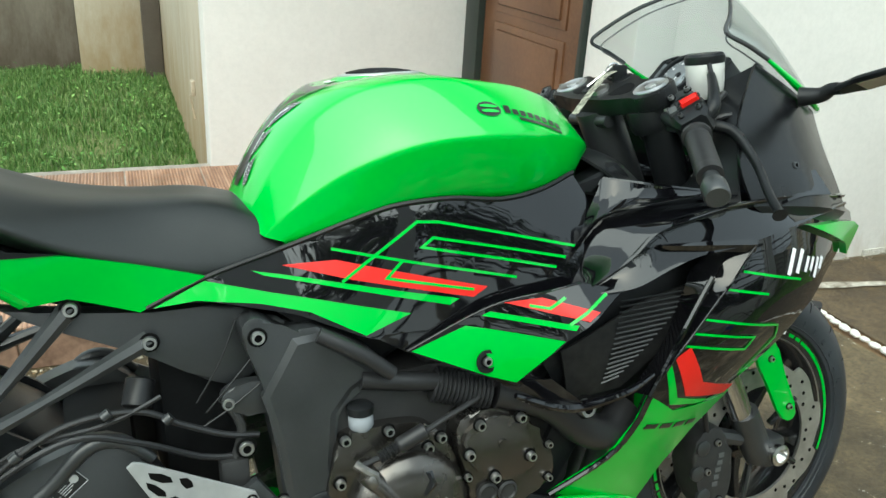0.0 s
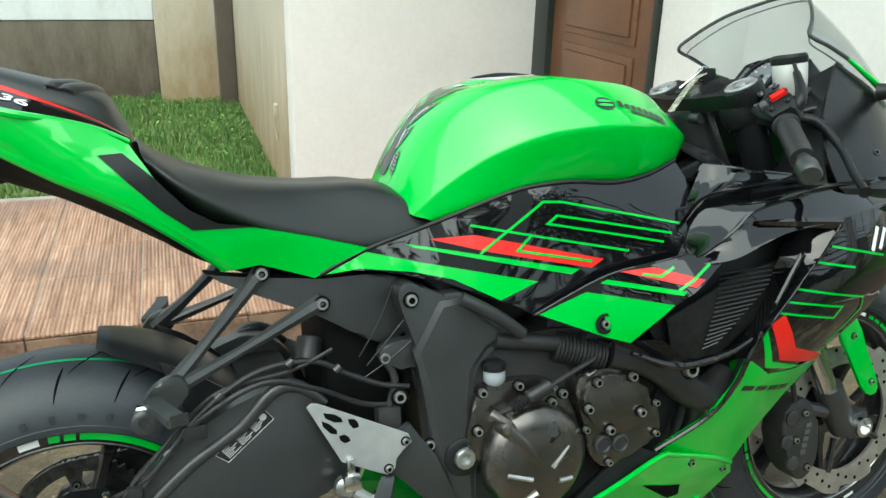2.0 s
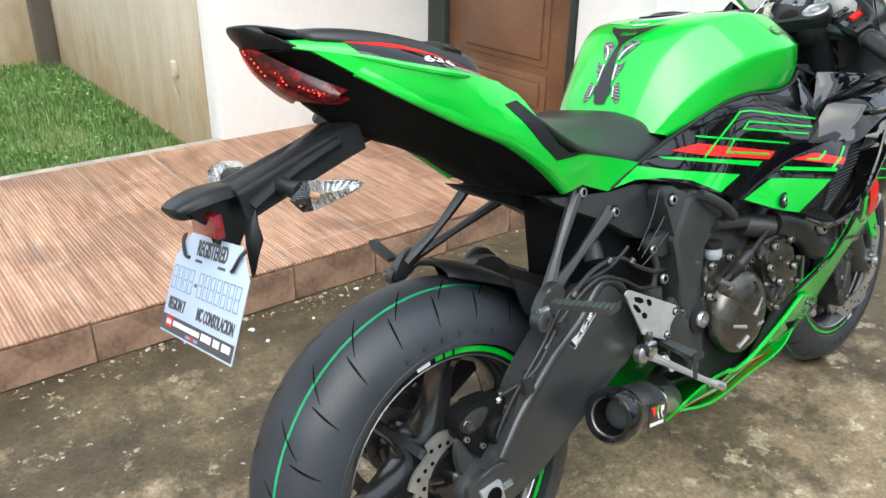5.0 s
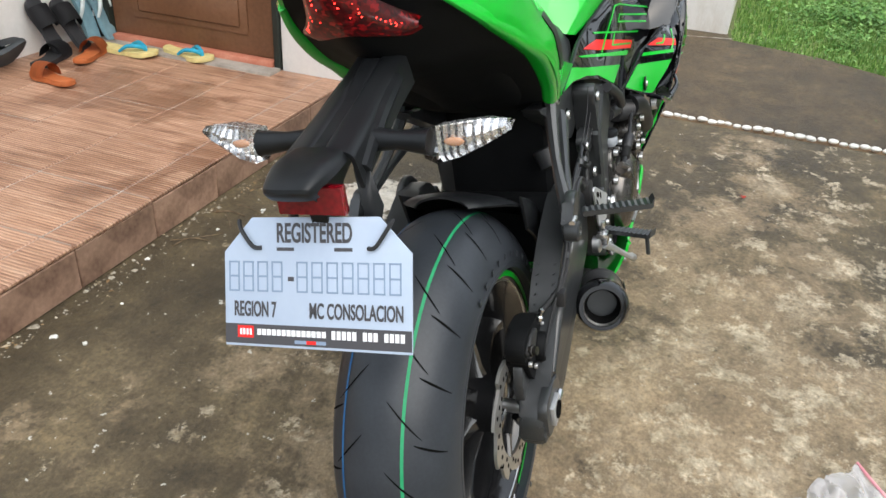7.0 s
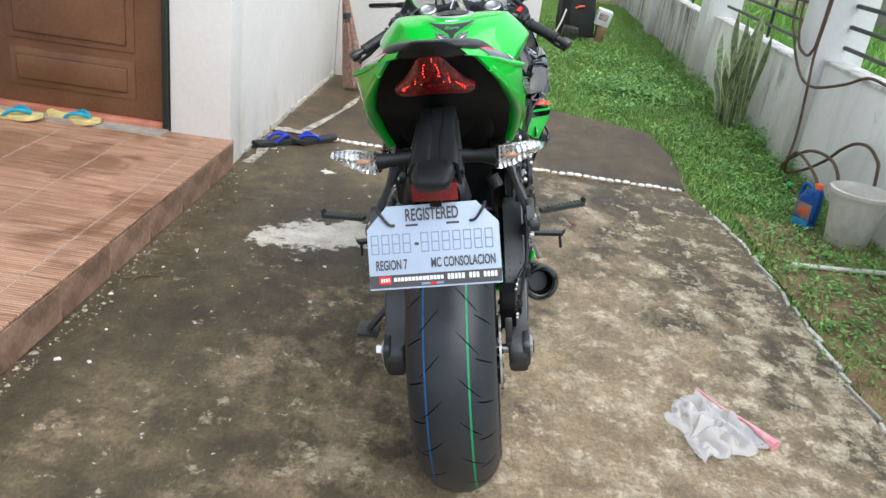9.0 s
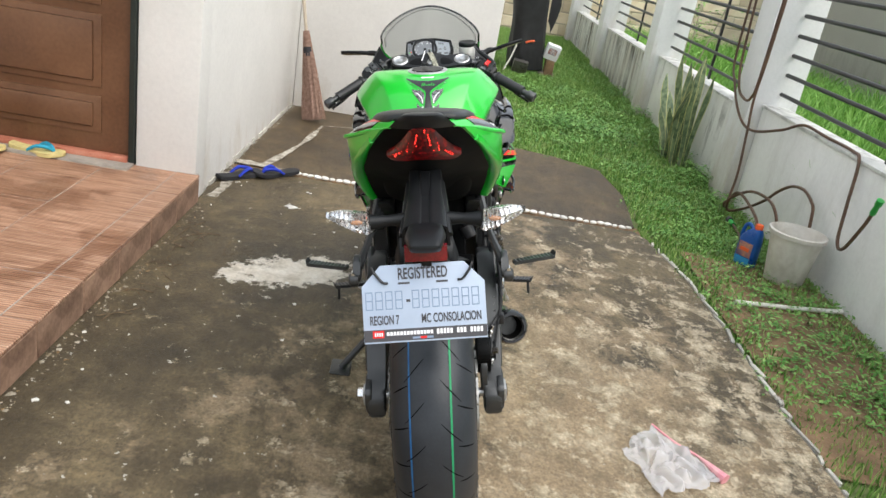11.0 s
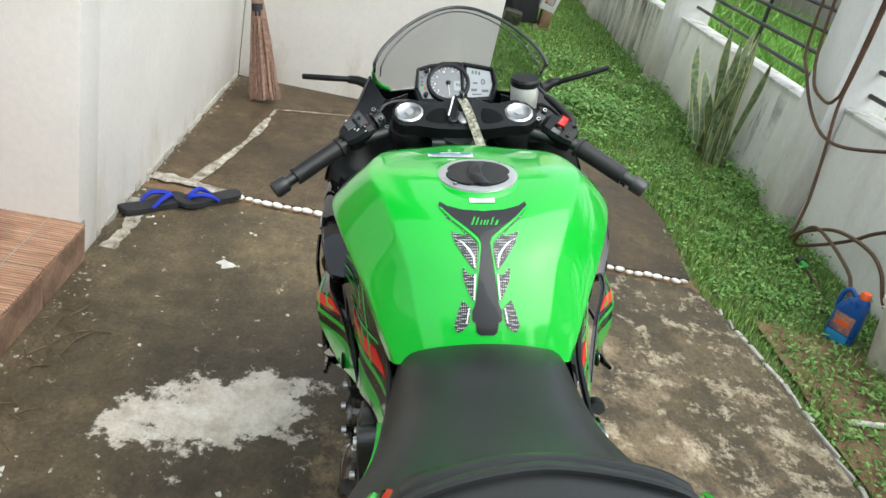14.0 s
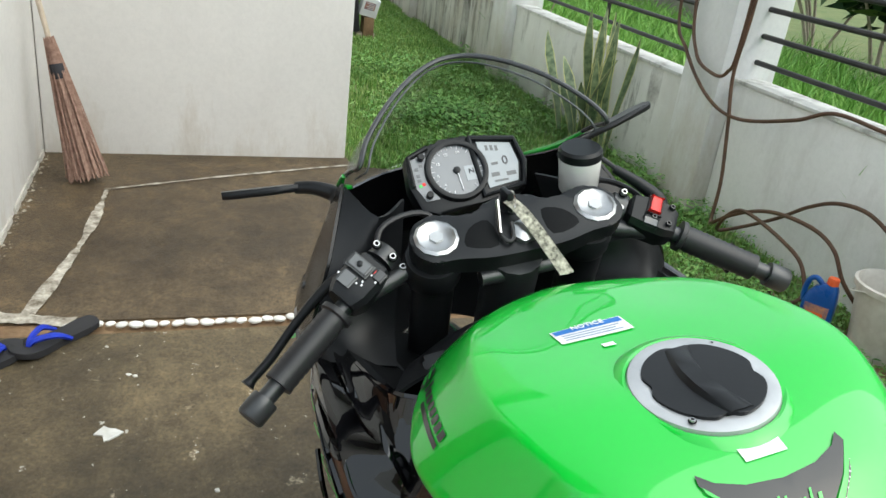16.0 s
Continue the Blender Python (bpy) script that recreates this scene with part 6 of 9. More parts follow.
part("seat_strap", patch(rows, 2, 2, 1, .003), M_VINYL, bike, "stitched black passenger strap", smooth=50)

# loose cables, clips and a return spring behind the heel guard
for pts in ([(.40, -.150, .60), (.43, -.158, .65), (.452, -.160, .70)], [(.41, -.150, .585), (.45, -.158, .63), (.492, -.160, .675)], [(.40, -.150, .565), (.44, -.157, .59), (.475, -.160, .615)]):
    part("cable_tail", tube(pts, .0011, 5, 6), M_HOSEBLK, bike)
part("brake_hose", tube([(.10, -.168, .475), (.17, -.170, .555), (.25, -.168, .605), (.33, -.162, .608), (.38, -.158, .58), (.43, -.155, .555), (.47, -.152, .545)], .0040, 8, 6), M_HOSEBLK, bike)
for p in ((.135, -.171, .518), (.205, -.172, .583), (.30, -.168, .612), (.365, -.163, .592)):
    part("hose_clip", lathe([(.0060, -.005), (.0060, .005)], p, (.75, 0, .55), 10), M_FRAME, bike)
part("return_spring", lathe([(.0045 + (.0022 if k % 2 else 0), .003 * k) for k in range(16)], (.40, -.195, .415), (.5, 0, -.86), 10), M_CHROME, bike)
bm = lathe([(.015, -.018), (.018, -.016), (.018, .016), (.015, .018)], (.338, -.10, .606), (.3, .5, 1), 18)
part("shock_reservoir", bm, M_HOSEBLK, bike)

# ---- tail ----
part("tail_body", sections([(-.115, .045, .965, 1.0), (-.08, .07, .93, .995), (-.03, .092, .90, .985), (.02, .106, .875, .965), (.10, .112, .822, .915), (.2, .108, .745, .84), (.32, .10, .70, .78), (.42, .09, .69, .76)], 4, 28, .6), M_MATTESHADE, bike, "black plastic tail unit")
T_EDGE = [(.13, .130, .915), (.095, .138, .932), (.05, .154, .946), (.005, .167, .957), (-.04, .138, .972), (-.09, .108, .99), (-.165, .062, 1.012)]
T_IN = [(.135, .112, .915), (.10, .114, .94), (.05, .114, .966), (0, .106, .99), (-.05, .094, 1.006), (-.11, .072, 1.017), (-.164, .044, 1.022)]
T_OUT = [(.424, .752), (.349, .716), (.275, .745), (.235, .743), (.175, .793), (.105, .845), (.045, .880), (-.009, .909), (-.06, .939), (-.105, .972), (-.150, 1.006), (-.10, .992), (-.05, .975), (0, .959), (.05, .948), (.095, .934), (.13, .913), (.155, .87), (.194, .812), (.278, .795), (.35, .775)]


def tail_top(f0, f1, i0, i1, lift, s):
    """A band of the tail's upper face, between two shares of its width."""
    rows = []
    for a, b in list(zip(T_IN, T_EDGE))[i0:i1]:
        a, b = Vector(a), Vector(b)
        up = Vector((0, .35, .94)) * lift
        mid = Vector((0, .2, 1)) * .004
        rows.append([a + (b - a) * f + up + mid * math.sin(math.pi * f) for f in (f0, (f0 + f1) / 2, f1)])
    return patch(rows, 4, 4, s, .003)


for s in (-1, 1):
    tp = part("tail_cowl", sheet(T_OUT, FT, s, .006, .003, .025), M_GREEN, bike, "glossy lime tail cowl")
    part("tail_inset", sheet([(.094, .903), (.121, .904), (.15, .876), (.19, .830), (.225, .808), (.275, .798), (.193, .803), (.159, .831), (.125, .868)], FT, s, .002, .0045, .025), M_PLASTIC, tp)
    part("tail_top", tail_top(0, 1, 0, 7, 0, s), M_GREEN, tp)
    panel = part("tail_panel", tail_top(.40, .93, 0, 6, .0015, s), M_GLOSS, tp, "gloss black panel with a number")
    part("tail_flash", tail_top(.16, .41, 0, 6, .0017, s), M_RED, tp, "red flash")
    c = Vector((.004, s * .152, .986))
    nn = Vector((0, s * .42, .9)).normalized()
    xa = Vector((-.95, -s * .17, .27))
    xa = (xa - nn * xa.dot(nn)).normalized() * s
    ya = nn.cross(xa)
    num = writing("636", .018, Matrix(((xa.x, ya.x, nn.x, c.x), (xa.y, ya.y, nn.y, c.y), (xa.z, ya.z, nn.z, c.z), (0, 0, 0, 1))), M_WHITE, tp, "number_mark", .046, 0, .02)
    tree = BVHTree.FromPolygons([v.co.copy() for v in panel.data.vertices], [tuple(q.vertices) for q in panel.data.polygons])
    for v in num.data.vertices:
        p = num.matrix_basis @ v.co
        hit = tree.ray_cast(p, -nn)[0] or tree.find_nearest(p)[0]
        v.co = num.matrix_basis.inverted() @ (hit + nn * .0012)
    part("tail_edge", tube([(x, s * (y + .002), z) for x, y, z in T_EDGE], .005, 8, 5, [.004, .005, .005, .005, .005, .004, .0012]), M_GREEN, tp)
# tail lamp: a raked V of red lens with points of light in it
L_TOP = [(0, -.204, 1.020), (.018, -.196, 1.016), (.034, -.163, .991), (.05, -.132, .969), (.072, -.100, .948)]
L_LOW = [(0, -.140, .944), (.02, -.136, .942), (.04, -.124, .938), (.06, -.106, .934), (.072, -.098, .940)]


def on_lamp(y, f):
    """The lens's surface at y, a share f of the way from its lower to its upper edge."""
    a, b = [Vector((float(np.interp(abs(y), [p[0] for p in q], [p[1] for p in q])), y, float(np.interp(abs(y), [p[0] for p in q], [p[2] for p in q])))) for q in (L_LOW, L_TOP)]
    return a + (b - a) * f + Vector((-.012, 0, 0)) * math.sin(math.pi * f)


rows = [[on_lamp(.072 * k / 8, f) for f in (0, .25, .5, .75, 1)] for k in range(-8, 9)]
lamp = part("tail_lamp", patch(rows, 3, 2, 1, .004), M_REDLENS, bike, "lit red tail lamp with small diodes")
g = random.Random(6)
spots = [(s * y + g.uniform(-.0012, .0012), f + g.uniform(-.01, .01)) for s in (-1, 1) for y, f in ((.011, .80), (.0115, .74), (.0125, .66), (.0135, .58), (.0135, .50), (.030, .62), (.0305, .54), (.031, .46), (.027, .70), (.043, .58), (.046, .56), (.049, .55), (.051, .62), (.053, .50), (.055, .58), (.056, .44), (.058, .52), (.060, .60))]
for y, f in spots + [(-.004, .93), (-.004, .87), (-.02, .35), (.02, .3)]:
    b = bmesh.new()
    bmesh.ops.create_icosphere(b, subdivisions=1, radius=g.uniform(.0008, .0014), matrix=Matrix.Translation(on_lamp(y, f) + Vector((-.0052, 0, 0))))
    part("diode", b, M_LED, lamp)
FASCIA = ((-.150, .072, 1.010, -.185, 1.012), (-.098, .100, .973, -.148, .982), (-.05, .117, .940, -.130, .944), (.0, .129, .908, -.085, .905), (.055, .140, .875, -.03, .872), (.115, .142, .842, .04, .842), (.185, .139, .790, .13, .79), (.235, .130, .745, .20, .745))
part("lamp_surround", patch([[(x, y, z), (x + .6 * (xc - x) + .012, y * .55, z + .5 * (zc - z)), (xc, 0, zc)] for x, y, z, xc, zc in FASCIA], 5, 4, 1, .004, True), M_MATTESHADE, bike, "dark lamp surround and undertail")
for s in (-1, 1):
    rows = []
    for x, y, z, _, _ in FASCIA[1:]:
        o = FT(x, z) + .003
        rows.append([(x + .004, s * o, z + .004), (x - .006, s * (o * .7 + y * .3), z - .002), (x - .004, s * (y + .001), z), (x + .012, s * (y - .002), z + .006)])
    part("cowl_lip", patch(rows, 4, 4, 1, .003), M_GREEN, bike, "rolled lime lip of the tail cowl")
part("tail_cap", patch([[(-.14, .048, 1.022), (-.14, .034, 1.033), (-.14, 0, 1.035)], [(-.192, .036, 1.042), (-.203, .026, 1.046), (-.21, 0, 1.047)], [(-.188, .050, 1.030), (-.206, .03, 1.034), (-.214, 0, 1.036)], [(-.158, .066, 1.010), (-.188, .034, 1.014), (-.203, 0, 1.016)]], 4, 5, 1, .004, True), M_PLASTIC, bike, "black tail cap", smooth=30)

# plate bracket, indicators, reflector, plate
brk = part("plate_bracket", prism([(-.10, .905), (-.03, .885), (-.02, .868), (-.08, .856), (-.19, .83), (-.24, .806), (-.27, .75), (-.285, .745), (-.29, .80), (-.325, .822), (-.315, .84), (-.25, .852), (-.17, .874)], -.010, .010, .004), M_PLASTIC, bike, "black plastic plate bracket")
part("bracket_arm", patch([[(x + .006, y + .007, z - .040), (x + .002, y + .004, z - .012), (x, y, z), (x, y * .5, z + .006), (x, .010, z + .006), (x, .006, z + .002), (x, 0, z + .002)] for x, y, z in ((-.065, .030, .902), (-.10, .030, .892), (-.15, .031, .877), (-.21, .036, .860), (-.266, .040, .844))], 3, 4, 1, .005, True), M_PLASTIC, brk, smooth=45)
part("bracket_cap", patch([[(-.262, .035, .838), (-.266, .027, .851), (-.266, 0, .853)], [(-.30, .038, .836), (-.305, .029, .849), (-.306, 0, .851)], [(-.330, .031, .829), (-.342, .024, .836), (-.345, 0, .837)], [(-.325, .029, .821), (-.335, .023, .821), (-.338, 0, .821)]], 4, 4, 1, .006, True), M_PLASTIC, brk, smooth=30)
for s in (-1, 1):
    part("bracket_wing", patch([[(-.218, s * .034, .85), (-.248, s * .05, .82), (-.253, s * .062, .78)], [(-.230, s * .034, .835), (-.260, s * .05, .80), (-.263, s * .055, .75)], [(-.248, s * .03, .82), (-.266, s * .042, .79), (-.268, s * .045, .73)]], 4, 4, 1, .005), M_PLASTIC, brk)
for s in (-1, 1):
    part("bracket_side", tube([(-.10, s * .03, .878), (-.18, s * .036, .852), (-.25, s * .042, .82)], .010, 8, 4), M_PLASTIC, brk)
    ind = part("indicator", tube([(-.23, s * .02, .862), (-.235, s * .07, .862), (-.237, s * .108, .860)], .011, 10, 3, [.016, .011, .016]), M_PLASTIC, brk, "clear indicator with an amber bulb")
    ind.location = (.030, 0, -.024)
    rings = []
    for y, x0, x1, z0, z1 in ((.10, -.246, -.218, .842, .872), (.115, -.262, -.214, .838, .876), (.14, -.258, -.208, .843, .878), (.17, -.245, -.202, .855, .879), (.196, -.225, -.205, .868, .876)):
        rings.append([Vector((x, s * y, z)) for x, z in ((x0, (z0 + z1) / 2), ((x0 + x1) / 2 - .008, z0), (x1, z0 + .006), (x1, z1 - .004), ((x0 + x1) / 2, z1))])
    part("indicator_lens", add_ring_mesh(bmesh.new(), rings), M_LENS, ind, "clear plastic lens", smooth=0)
    rings = [[Vector((max(x, -.237) + .006, y, z)) for x, y, z in [(p.x, p.y * .985, p.z * .96 + .0345) for p in r]] for r in rings[1:]]
    rings = [[a.lerp(b, k / 6) + Vector((.0016 * (k % 2), 0, 0)) for a, b in zip(rings[i], rings[i + 1])] for i in range(3) for k in range(6)]
    part("indicator_reflector", add_ring_mesh(bmesh.new(), rings), M_REFLECT, ind, smooth=0)
    b = bmesh.new()
    bmesh.ops.create_uvsphere(b, u_segments=12, v_segments=8, radius=1, matrix=Matrix.Translation((-.237, s * .135, .860)) @ Matrix.Diagonal((.004, .012, .005, 1)))
    part("indicator_bulb", b, M_AMBER, ind)
part("rear_reflector", box((-.302, -.040, .789), (-.290, .040, .821), .002), M_GUARD, brk, "red rear reflector")
plate = part("registration_plate", prism([(-.116, 0), (.116, 0), (.116, .110), (.079, .150), (-.079, .150), (-.116, .110)], -.0012, .0012, .0008), M_PLATE, bike, "white dealer registration card held by black ties")
# plate frame: x to the rider's right, y up the plate, z towards the rear
UP = Vector((.425, 0, .905)).normalized()
PR = Vector((0, -1, 0))
PN = PR.cross(UP)
PM = Matrix(((PR.x, UP.x * .97, PN.x, -.346), (PR.y, UP.y * .97, PN.y, .005), (PR.z, UP.z * .97, PN.z, .647), (0, 0, 0, 1))) @ pose(0, 0, 0, 0, 0, 1.6)
plate.matrix_basis = PM @ pose(0, 0, 0, -90, 0, 0)


def on_plate(x, y, z=.0018):
    return pose(0, 0, 0, 90, 0, 0) @ pose(x, y, z)




def plate_text(text, size, x, y, width):
    writing(text, size, on_plate(x, y, .0018), M_INK, plate, "plate_lettering", width, .0003, .022)


plate_text("REGISTERED", .031, 0, .131, .093)
plate_text("REGION 7", .0245, -.076, .043, .055)
plate_text("MC CONSOLACION", .0245, .050, .043, .112)


def plate_bar(x0, y0, x1, y1, m, z=.0016):
    b = box((x0, y0, z - .0006), (x1, y1, z))
    ob = part("plate_print", b, m, plate)
    ob.matrix_basis = on_plate(0, 0, 0)


plate_bar(-.1155, .003, .1155, .026, M_INK)
plate_bar(-.099, .010, -.078, .024, M_RED, .0022)
for k in range(4):
    plate_bar(-.0955 + .0042 * k, .0135, -.0930 + .0042 * k, .0205, M_WHITE, .0026)
for k in range(14):
    plate_bar(-.073 + .0063 * k, .0138, -.073 + .0063 * k + .0049, .0208, M_WHITE, .0022)
for k in range(14):
    if k in (5, 9):
        continue
    plate_bar(.021 + .0063 * k, .0125, .021 + .0063 * k + .0046, .0222, M_WHITE, .0022)
plate_bar(-.025, .0055, .014, .0095, M_FAINT, .0022)
plate_bar(-.010, .0055, .002, .0095, M_RED, .0024)
plate_bar(-.033, .077, -.0255, .082, M_INK)
for k in range(11):
    x = -.110 + .0187 * k + (.013 if k > 3 else 0)
    for (a, b, c, d) in ((0, 0, .014, .0020), (0, .0168, .014, .0190), (0, .0335, .014, .0355), (0, 0, .0018, .0355), (.0122, 0, .014, .0355)):
        plate_bar(x + a, .064 + b, x + c, .064 + d, M_FAINT)
for s in (-1, 1):
    plate_bar(s * .036 - .011, .1115, s * .036 + .011, .1155, M_INK)
    ob = part("cable_tie", tube([(s * .066, .115, .002), (s * .076, .117, .005), (s * .090, .136, .006), (s * .095, .147, .002)], .0026, 6, 4), M_HOSEBLK, plate)
    ob.matrix_basis = on_plate(0, 0, 0)

# ---- side fairings ----
A_OUT = [(.356, .72), (.422, .747), (.528, .775), (.617, .806), (.663, .818), (.729, .822), (.798, .816), (.857, .824), (.915, .841), (.93, .808), (.915, .753), (.885, .711), (.862, .695), (.766, .678), (.657, .634), (.622, .655), (.605, .660), (.527, .695), (.433, .72), (.384, .723)]
B_OUT = [(.655, .637), (.757, .688), (.834, .706), (.875, .713), (.93, .70), (.886, .672), (.843, .645), (.789, .582), (.753, .595), (.706, .615)]
C_OUT = [(1.146, .743), (1.212, .754), (1.292, .762), (1.385, .765), (1.45, .742), (1.475, .715), (1.41, .684), (1.335, .662), (1.268, .614), (1.240, .566), (1.205, .528), (1.158, .506), (1.042, .50), (.992, .534), (1.014, .590), (1.046, .629), (1.079, .671), (1.117, .712)]
# three tiers of the upper fairing, from its top edge down to the duct, each row from the tank to the nose
U_TOP = [(.947, .190, .828), (.976, .215, .827), (1.034, .230, .820), (1.116, .240, .809), (1.224, .240, .796), (1.350, .220, .781), (1.43, .185, .772)]
U_R1 = [(.869, .215, .712), (.892, .222, .752), (.923, .235, .789), (.985, .250, .799), (1.056, .255, .805), (1.165, .250, .800), (1.36, .218, .778)]
U_R2 = [(.888, .258, .704), (.934, .275, .738), (.972, .278, .769), (1.034, .280, .783), (1.116, .275, .793), (1.227, .260, .792), (1.37, .219, .775)]
U_R3 = [(.893, .262, .693), (.941, .280, .702), (.989, .284, .720), (1.037, .286, .734), (1.115, .285, .741), (1.225, .268, .753), (1.385, .222, .764)]


def moved(row, dx, dy, dz):
    return [(x + dx, y + dy, z + dz) for x, y, z in row]


UPPER = [moved(U_TOP, 0, -.02, -.012), moved(U_TOP, 0, -.004, 0), U_TOP, moved(U_R1, 0, 0, .006), U_R1, moved(U_R1, .003, -.010, -.004), moved(U_R1, .006, -.009, -.010), moved(U_R2, 0, 0, .006), U_R2, moved(U_R2, .002, -.008, -.004), moved(U_R2, .003, -.009, -.010), moved(U_R3, 0, 0, .006), U_R3, moved(U_R3, .002, -.030, -.010)]
D_OUT = [(.992, .536), (1.042, .498), (1.187, .486), (1.125, .44), (1.085, .375), (1.06, .30), (.91, .36), (.875, .375), (.954, .43), (.982, .487)]
E_OUT = [(.455, .243), (.50, .30), (.545, .318), (.59, .312), (.64, .295), (.70, .305), (.87, .372), (.909, .362), (1.059, .30), (1.075, .27), (1.04, .215), (.985, .19), (.90, .185), (.75, .20), (.592, .222)]
for s in (-1, 1):
    a = part("side_fairing", sheet(A_OUT, FA, s, .006), M_GLOSS, bike, "gloss black side fairing with lime and red graphics")
    part("green_panel", sheet([(.363, .719), (.422, .746), (.5, .724), (.665, .684), (.606, .662), (.542, .697), (.484, .713), (.412, .724)], FA, s, .001, .0012), M_GREEN, a)
    part("green_stripe", sheet([(.478, .752), (.729, .697), (.716, .690), (.492, .745)], FA, s, .001, .0012), M_GREEN, a)
    part("red_stripe", sheet([(.515, .755), (.58, .757), (.768, .709), (.748, .697), (.592, .733)], FA, s, .001, .0012), M_RED, a)
    for pts in ([(.575, .771), (.807, .718)], [(.584, .73), (.68, .799), (.708, .797), (.89, .753)], [(.874, .74), (.699, .778), (.684, .767), (.86, .728)], [(.659, .752), (.638, .731), (.749, .707)]):
        part("pinstripe", strip(pts, .0035, FA, s, .002), M_GREEN, a)
    part("seam_trim", tube([(x, s * (FA(x, z) + .001), z) for x, z in ((.356, .72), (.422, .749), (.528, .778), (.617, .809), (.663, .821), (.729, .825), (.798, .819), (.857, .827), (.915, .844))], .0035, 6, 4), M_PLASTIC, a)
    a.location.y = -.010 if s > 0 else 0
    b = part("mid_fairing", sheet(B_OUT, FB, s, .006, .004), M_GLOSS, bike, "gloss black mid fairing with a lime wedge")
    part("green_wedge", sheet([(.660, .637), (.728, .666), (.84, .645), (.789, .586), (.753, .597)], FB, s, .001, .0054), M_GREEN, b)
    part("red_stripe", sheet([(.776, .694), (.821, .699), (.889, .678), (.872, .668)], FB, s, .001, .0054), M_RED, b)
    part("green_stripe", sheet([(.758, .683), (.858, .664), (.853, .658), (.748, .678)], FB, s, .001, .0054), M_GREEN, b)
    for pts in ([(.848, .698), (.827, .686), (.804, .69)], [(.905, .698), (.847, .666)]):
        part("pinstripe", strip(pts, .0035, FB, s, .0062), M_GREEN, b)
    part("seam_trim", tube([(x, s * (FB(x, z) + .005), z) for x, z in ((.655, .638), (.757, .689), (.834, .707), (.875, .714))], .0016, 8, 5), M_GLOSS, b)
    part("lower_lip", add_tube(sheet([(.745, .607), (.789, .588), (.83, .590), (.868, .556), (.83, .556), (.775, .581)], FB, s, .003, .003), [(.775, s * .262, .579), (.826, s * .264, .556), (.861, s * .266, .548), (.896, s * .272, .551), (.940, s * .279, .561), (.985, s * .27, .572)], .006, 8, 6, [.004, .007, .008, .007, .005, .003]), M_GLOSS, b)
    bolt((.752, s * (FB(.752, .615) + .005), .618), (0, s, 0), .008, b)
    part("bolt_cup", lathe([(.015, 0), (.016, .003), (.012, .004), (.0105, .001), (.0005, .001)], (.752, s * (FB(.752, .618) + .0045), .618), (0, s, 0), 20), M_PLASTIC, b)
    b.location.y = -.018 if s > 0 else 0
    c = part("front_fairing", sheet(C_OUT, FC, s, .006), M_GLOSS, bike, "gloss black front fairing with thin lime lines")
    for pts in ([(1.125, .703), (1.241, .676)], [(1.097, .681), (1.168, .666)], [(1.06, .643), (1.205, .611), (1.217, .586), (1.17, .532)], [(1.045, .624), (1.153, .603), (1.141, .585), (1.029, .608)]):
        part("pinstripe", strip(pts, .0035, FC, s, .0018), M_GREEN, c)
    part("red_chevron", sheet([(1.020, .590), (1.042, .604), (1.080, .541), (1.181, .503), (1.165, .492), (1.055, .522)], FC, s, .001, .0012), M_RED, c)
    part("green_chevron", sheet([(1.008, .575), (1.014, .584), (1.04, .522), (1.115, .499), (1.09, .499), (1.03, .512)], FC, s, .001, .0012), M_GREEN, c)
    for pts, w in (([(1.236, .690), (1.253, .726)], .008), ([(1.256, .690), (1.273, .722)], .008), ([(1.278, .688), (1.289, .709)], .007), ([(1.293, .687), (1.303, .706)], .007), ([(1.306, .674), (1.318, .703)], .007), ([(1.324, .684), (1.333, .701)], .009)):
        part("brand_stroke", strip([(x - .026, z - .003) for x, z in pts], w, FC, s, .0022), M_WHITE, c)
    c.location.y = -.022 if s > 0 else 0
    up_ = part("upper_fairing", patch(UPPER, 5, 3, s, .004), M_GLOSS, bike, "gloss black stepped upper fairing", smooth=35)
    up_.location.y = -.024 if s > 0 else 0
    bm = add_ring_mesh(bmesh.new(), [[Vector((x, s * (y - dy), z)) for dy, z in ((0, (z0 + z1) / 2 + .002), (.004, z1), (.03, z1 - .004), (.03, z0), (.004, z0))] for x, y, z0, z1 in ((.980, .286, .753, .756), (.990, .289, .749, .757), (1.04, .292, .743, .755), (1.09, .291, .736, .752), (1.142, .287, .728, .748))])
    part("air_blade", bm, M_GLOSS, up_, smooth=30)
    part("inner_panel", patch([[(1.25, s * .222, .790), (1.23, s * .18, .76), (1.20, s * .11, .74)], [(1.12, s * .224, .800), (1.11, s * .18, .775), (1.09, s * .10, .76)], [(1.03, s * .212, .810), (1.03, s * .17, .795), (1.02, s * .10, .79)], [(.955, s * .185, .818), (.955, s * .16, .812), (.95, s * .11, .81)]], 5, 5, 1, .004), M_MATTESHADE, up_, "black inner panel")
    part("inner_liner", sheet([(.86, .71), (.95, .775), (1.15, .785), (1.3, .76), (1.25, .60), (1.1, .52), (1.0, .50), (.9, .52), (.85, .60)], FC, s, .004, -.065), M_PLASTIC, up_)
    edge_in = [((1.143, .284, .742), (1.092, .250, .733)), ((1.117, .286, .712), (1.066, .240, .702)), ((1.098, .287, .690), (1.058, .243, .684)), ((1.079, .286, .671), (1.054, .232, .655)), ((1.046, .281, .629), (1.034, .236, .612)), ((1.014, .276, .590), (1.006, .240, .578)), ((.992, .255, .534), (.985, .22, .53))]
    part("duct_wall", patch([[a, tuple((p + q) / 2 + (.004 if k == 1 else 0) for k, (p, q) in enumerate(zip(a, b))), b] for a, b in edge_in], 3, 4, s, .003), M_GLOSS, c, smooth=30)
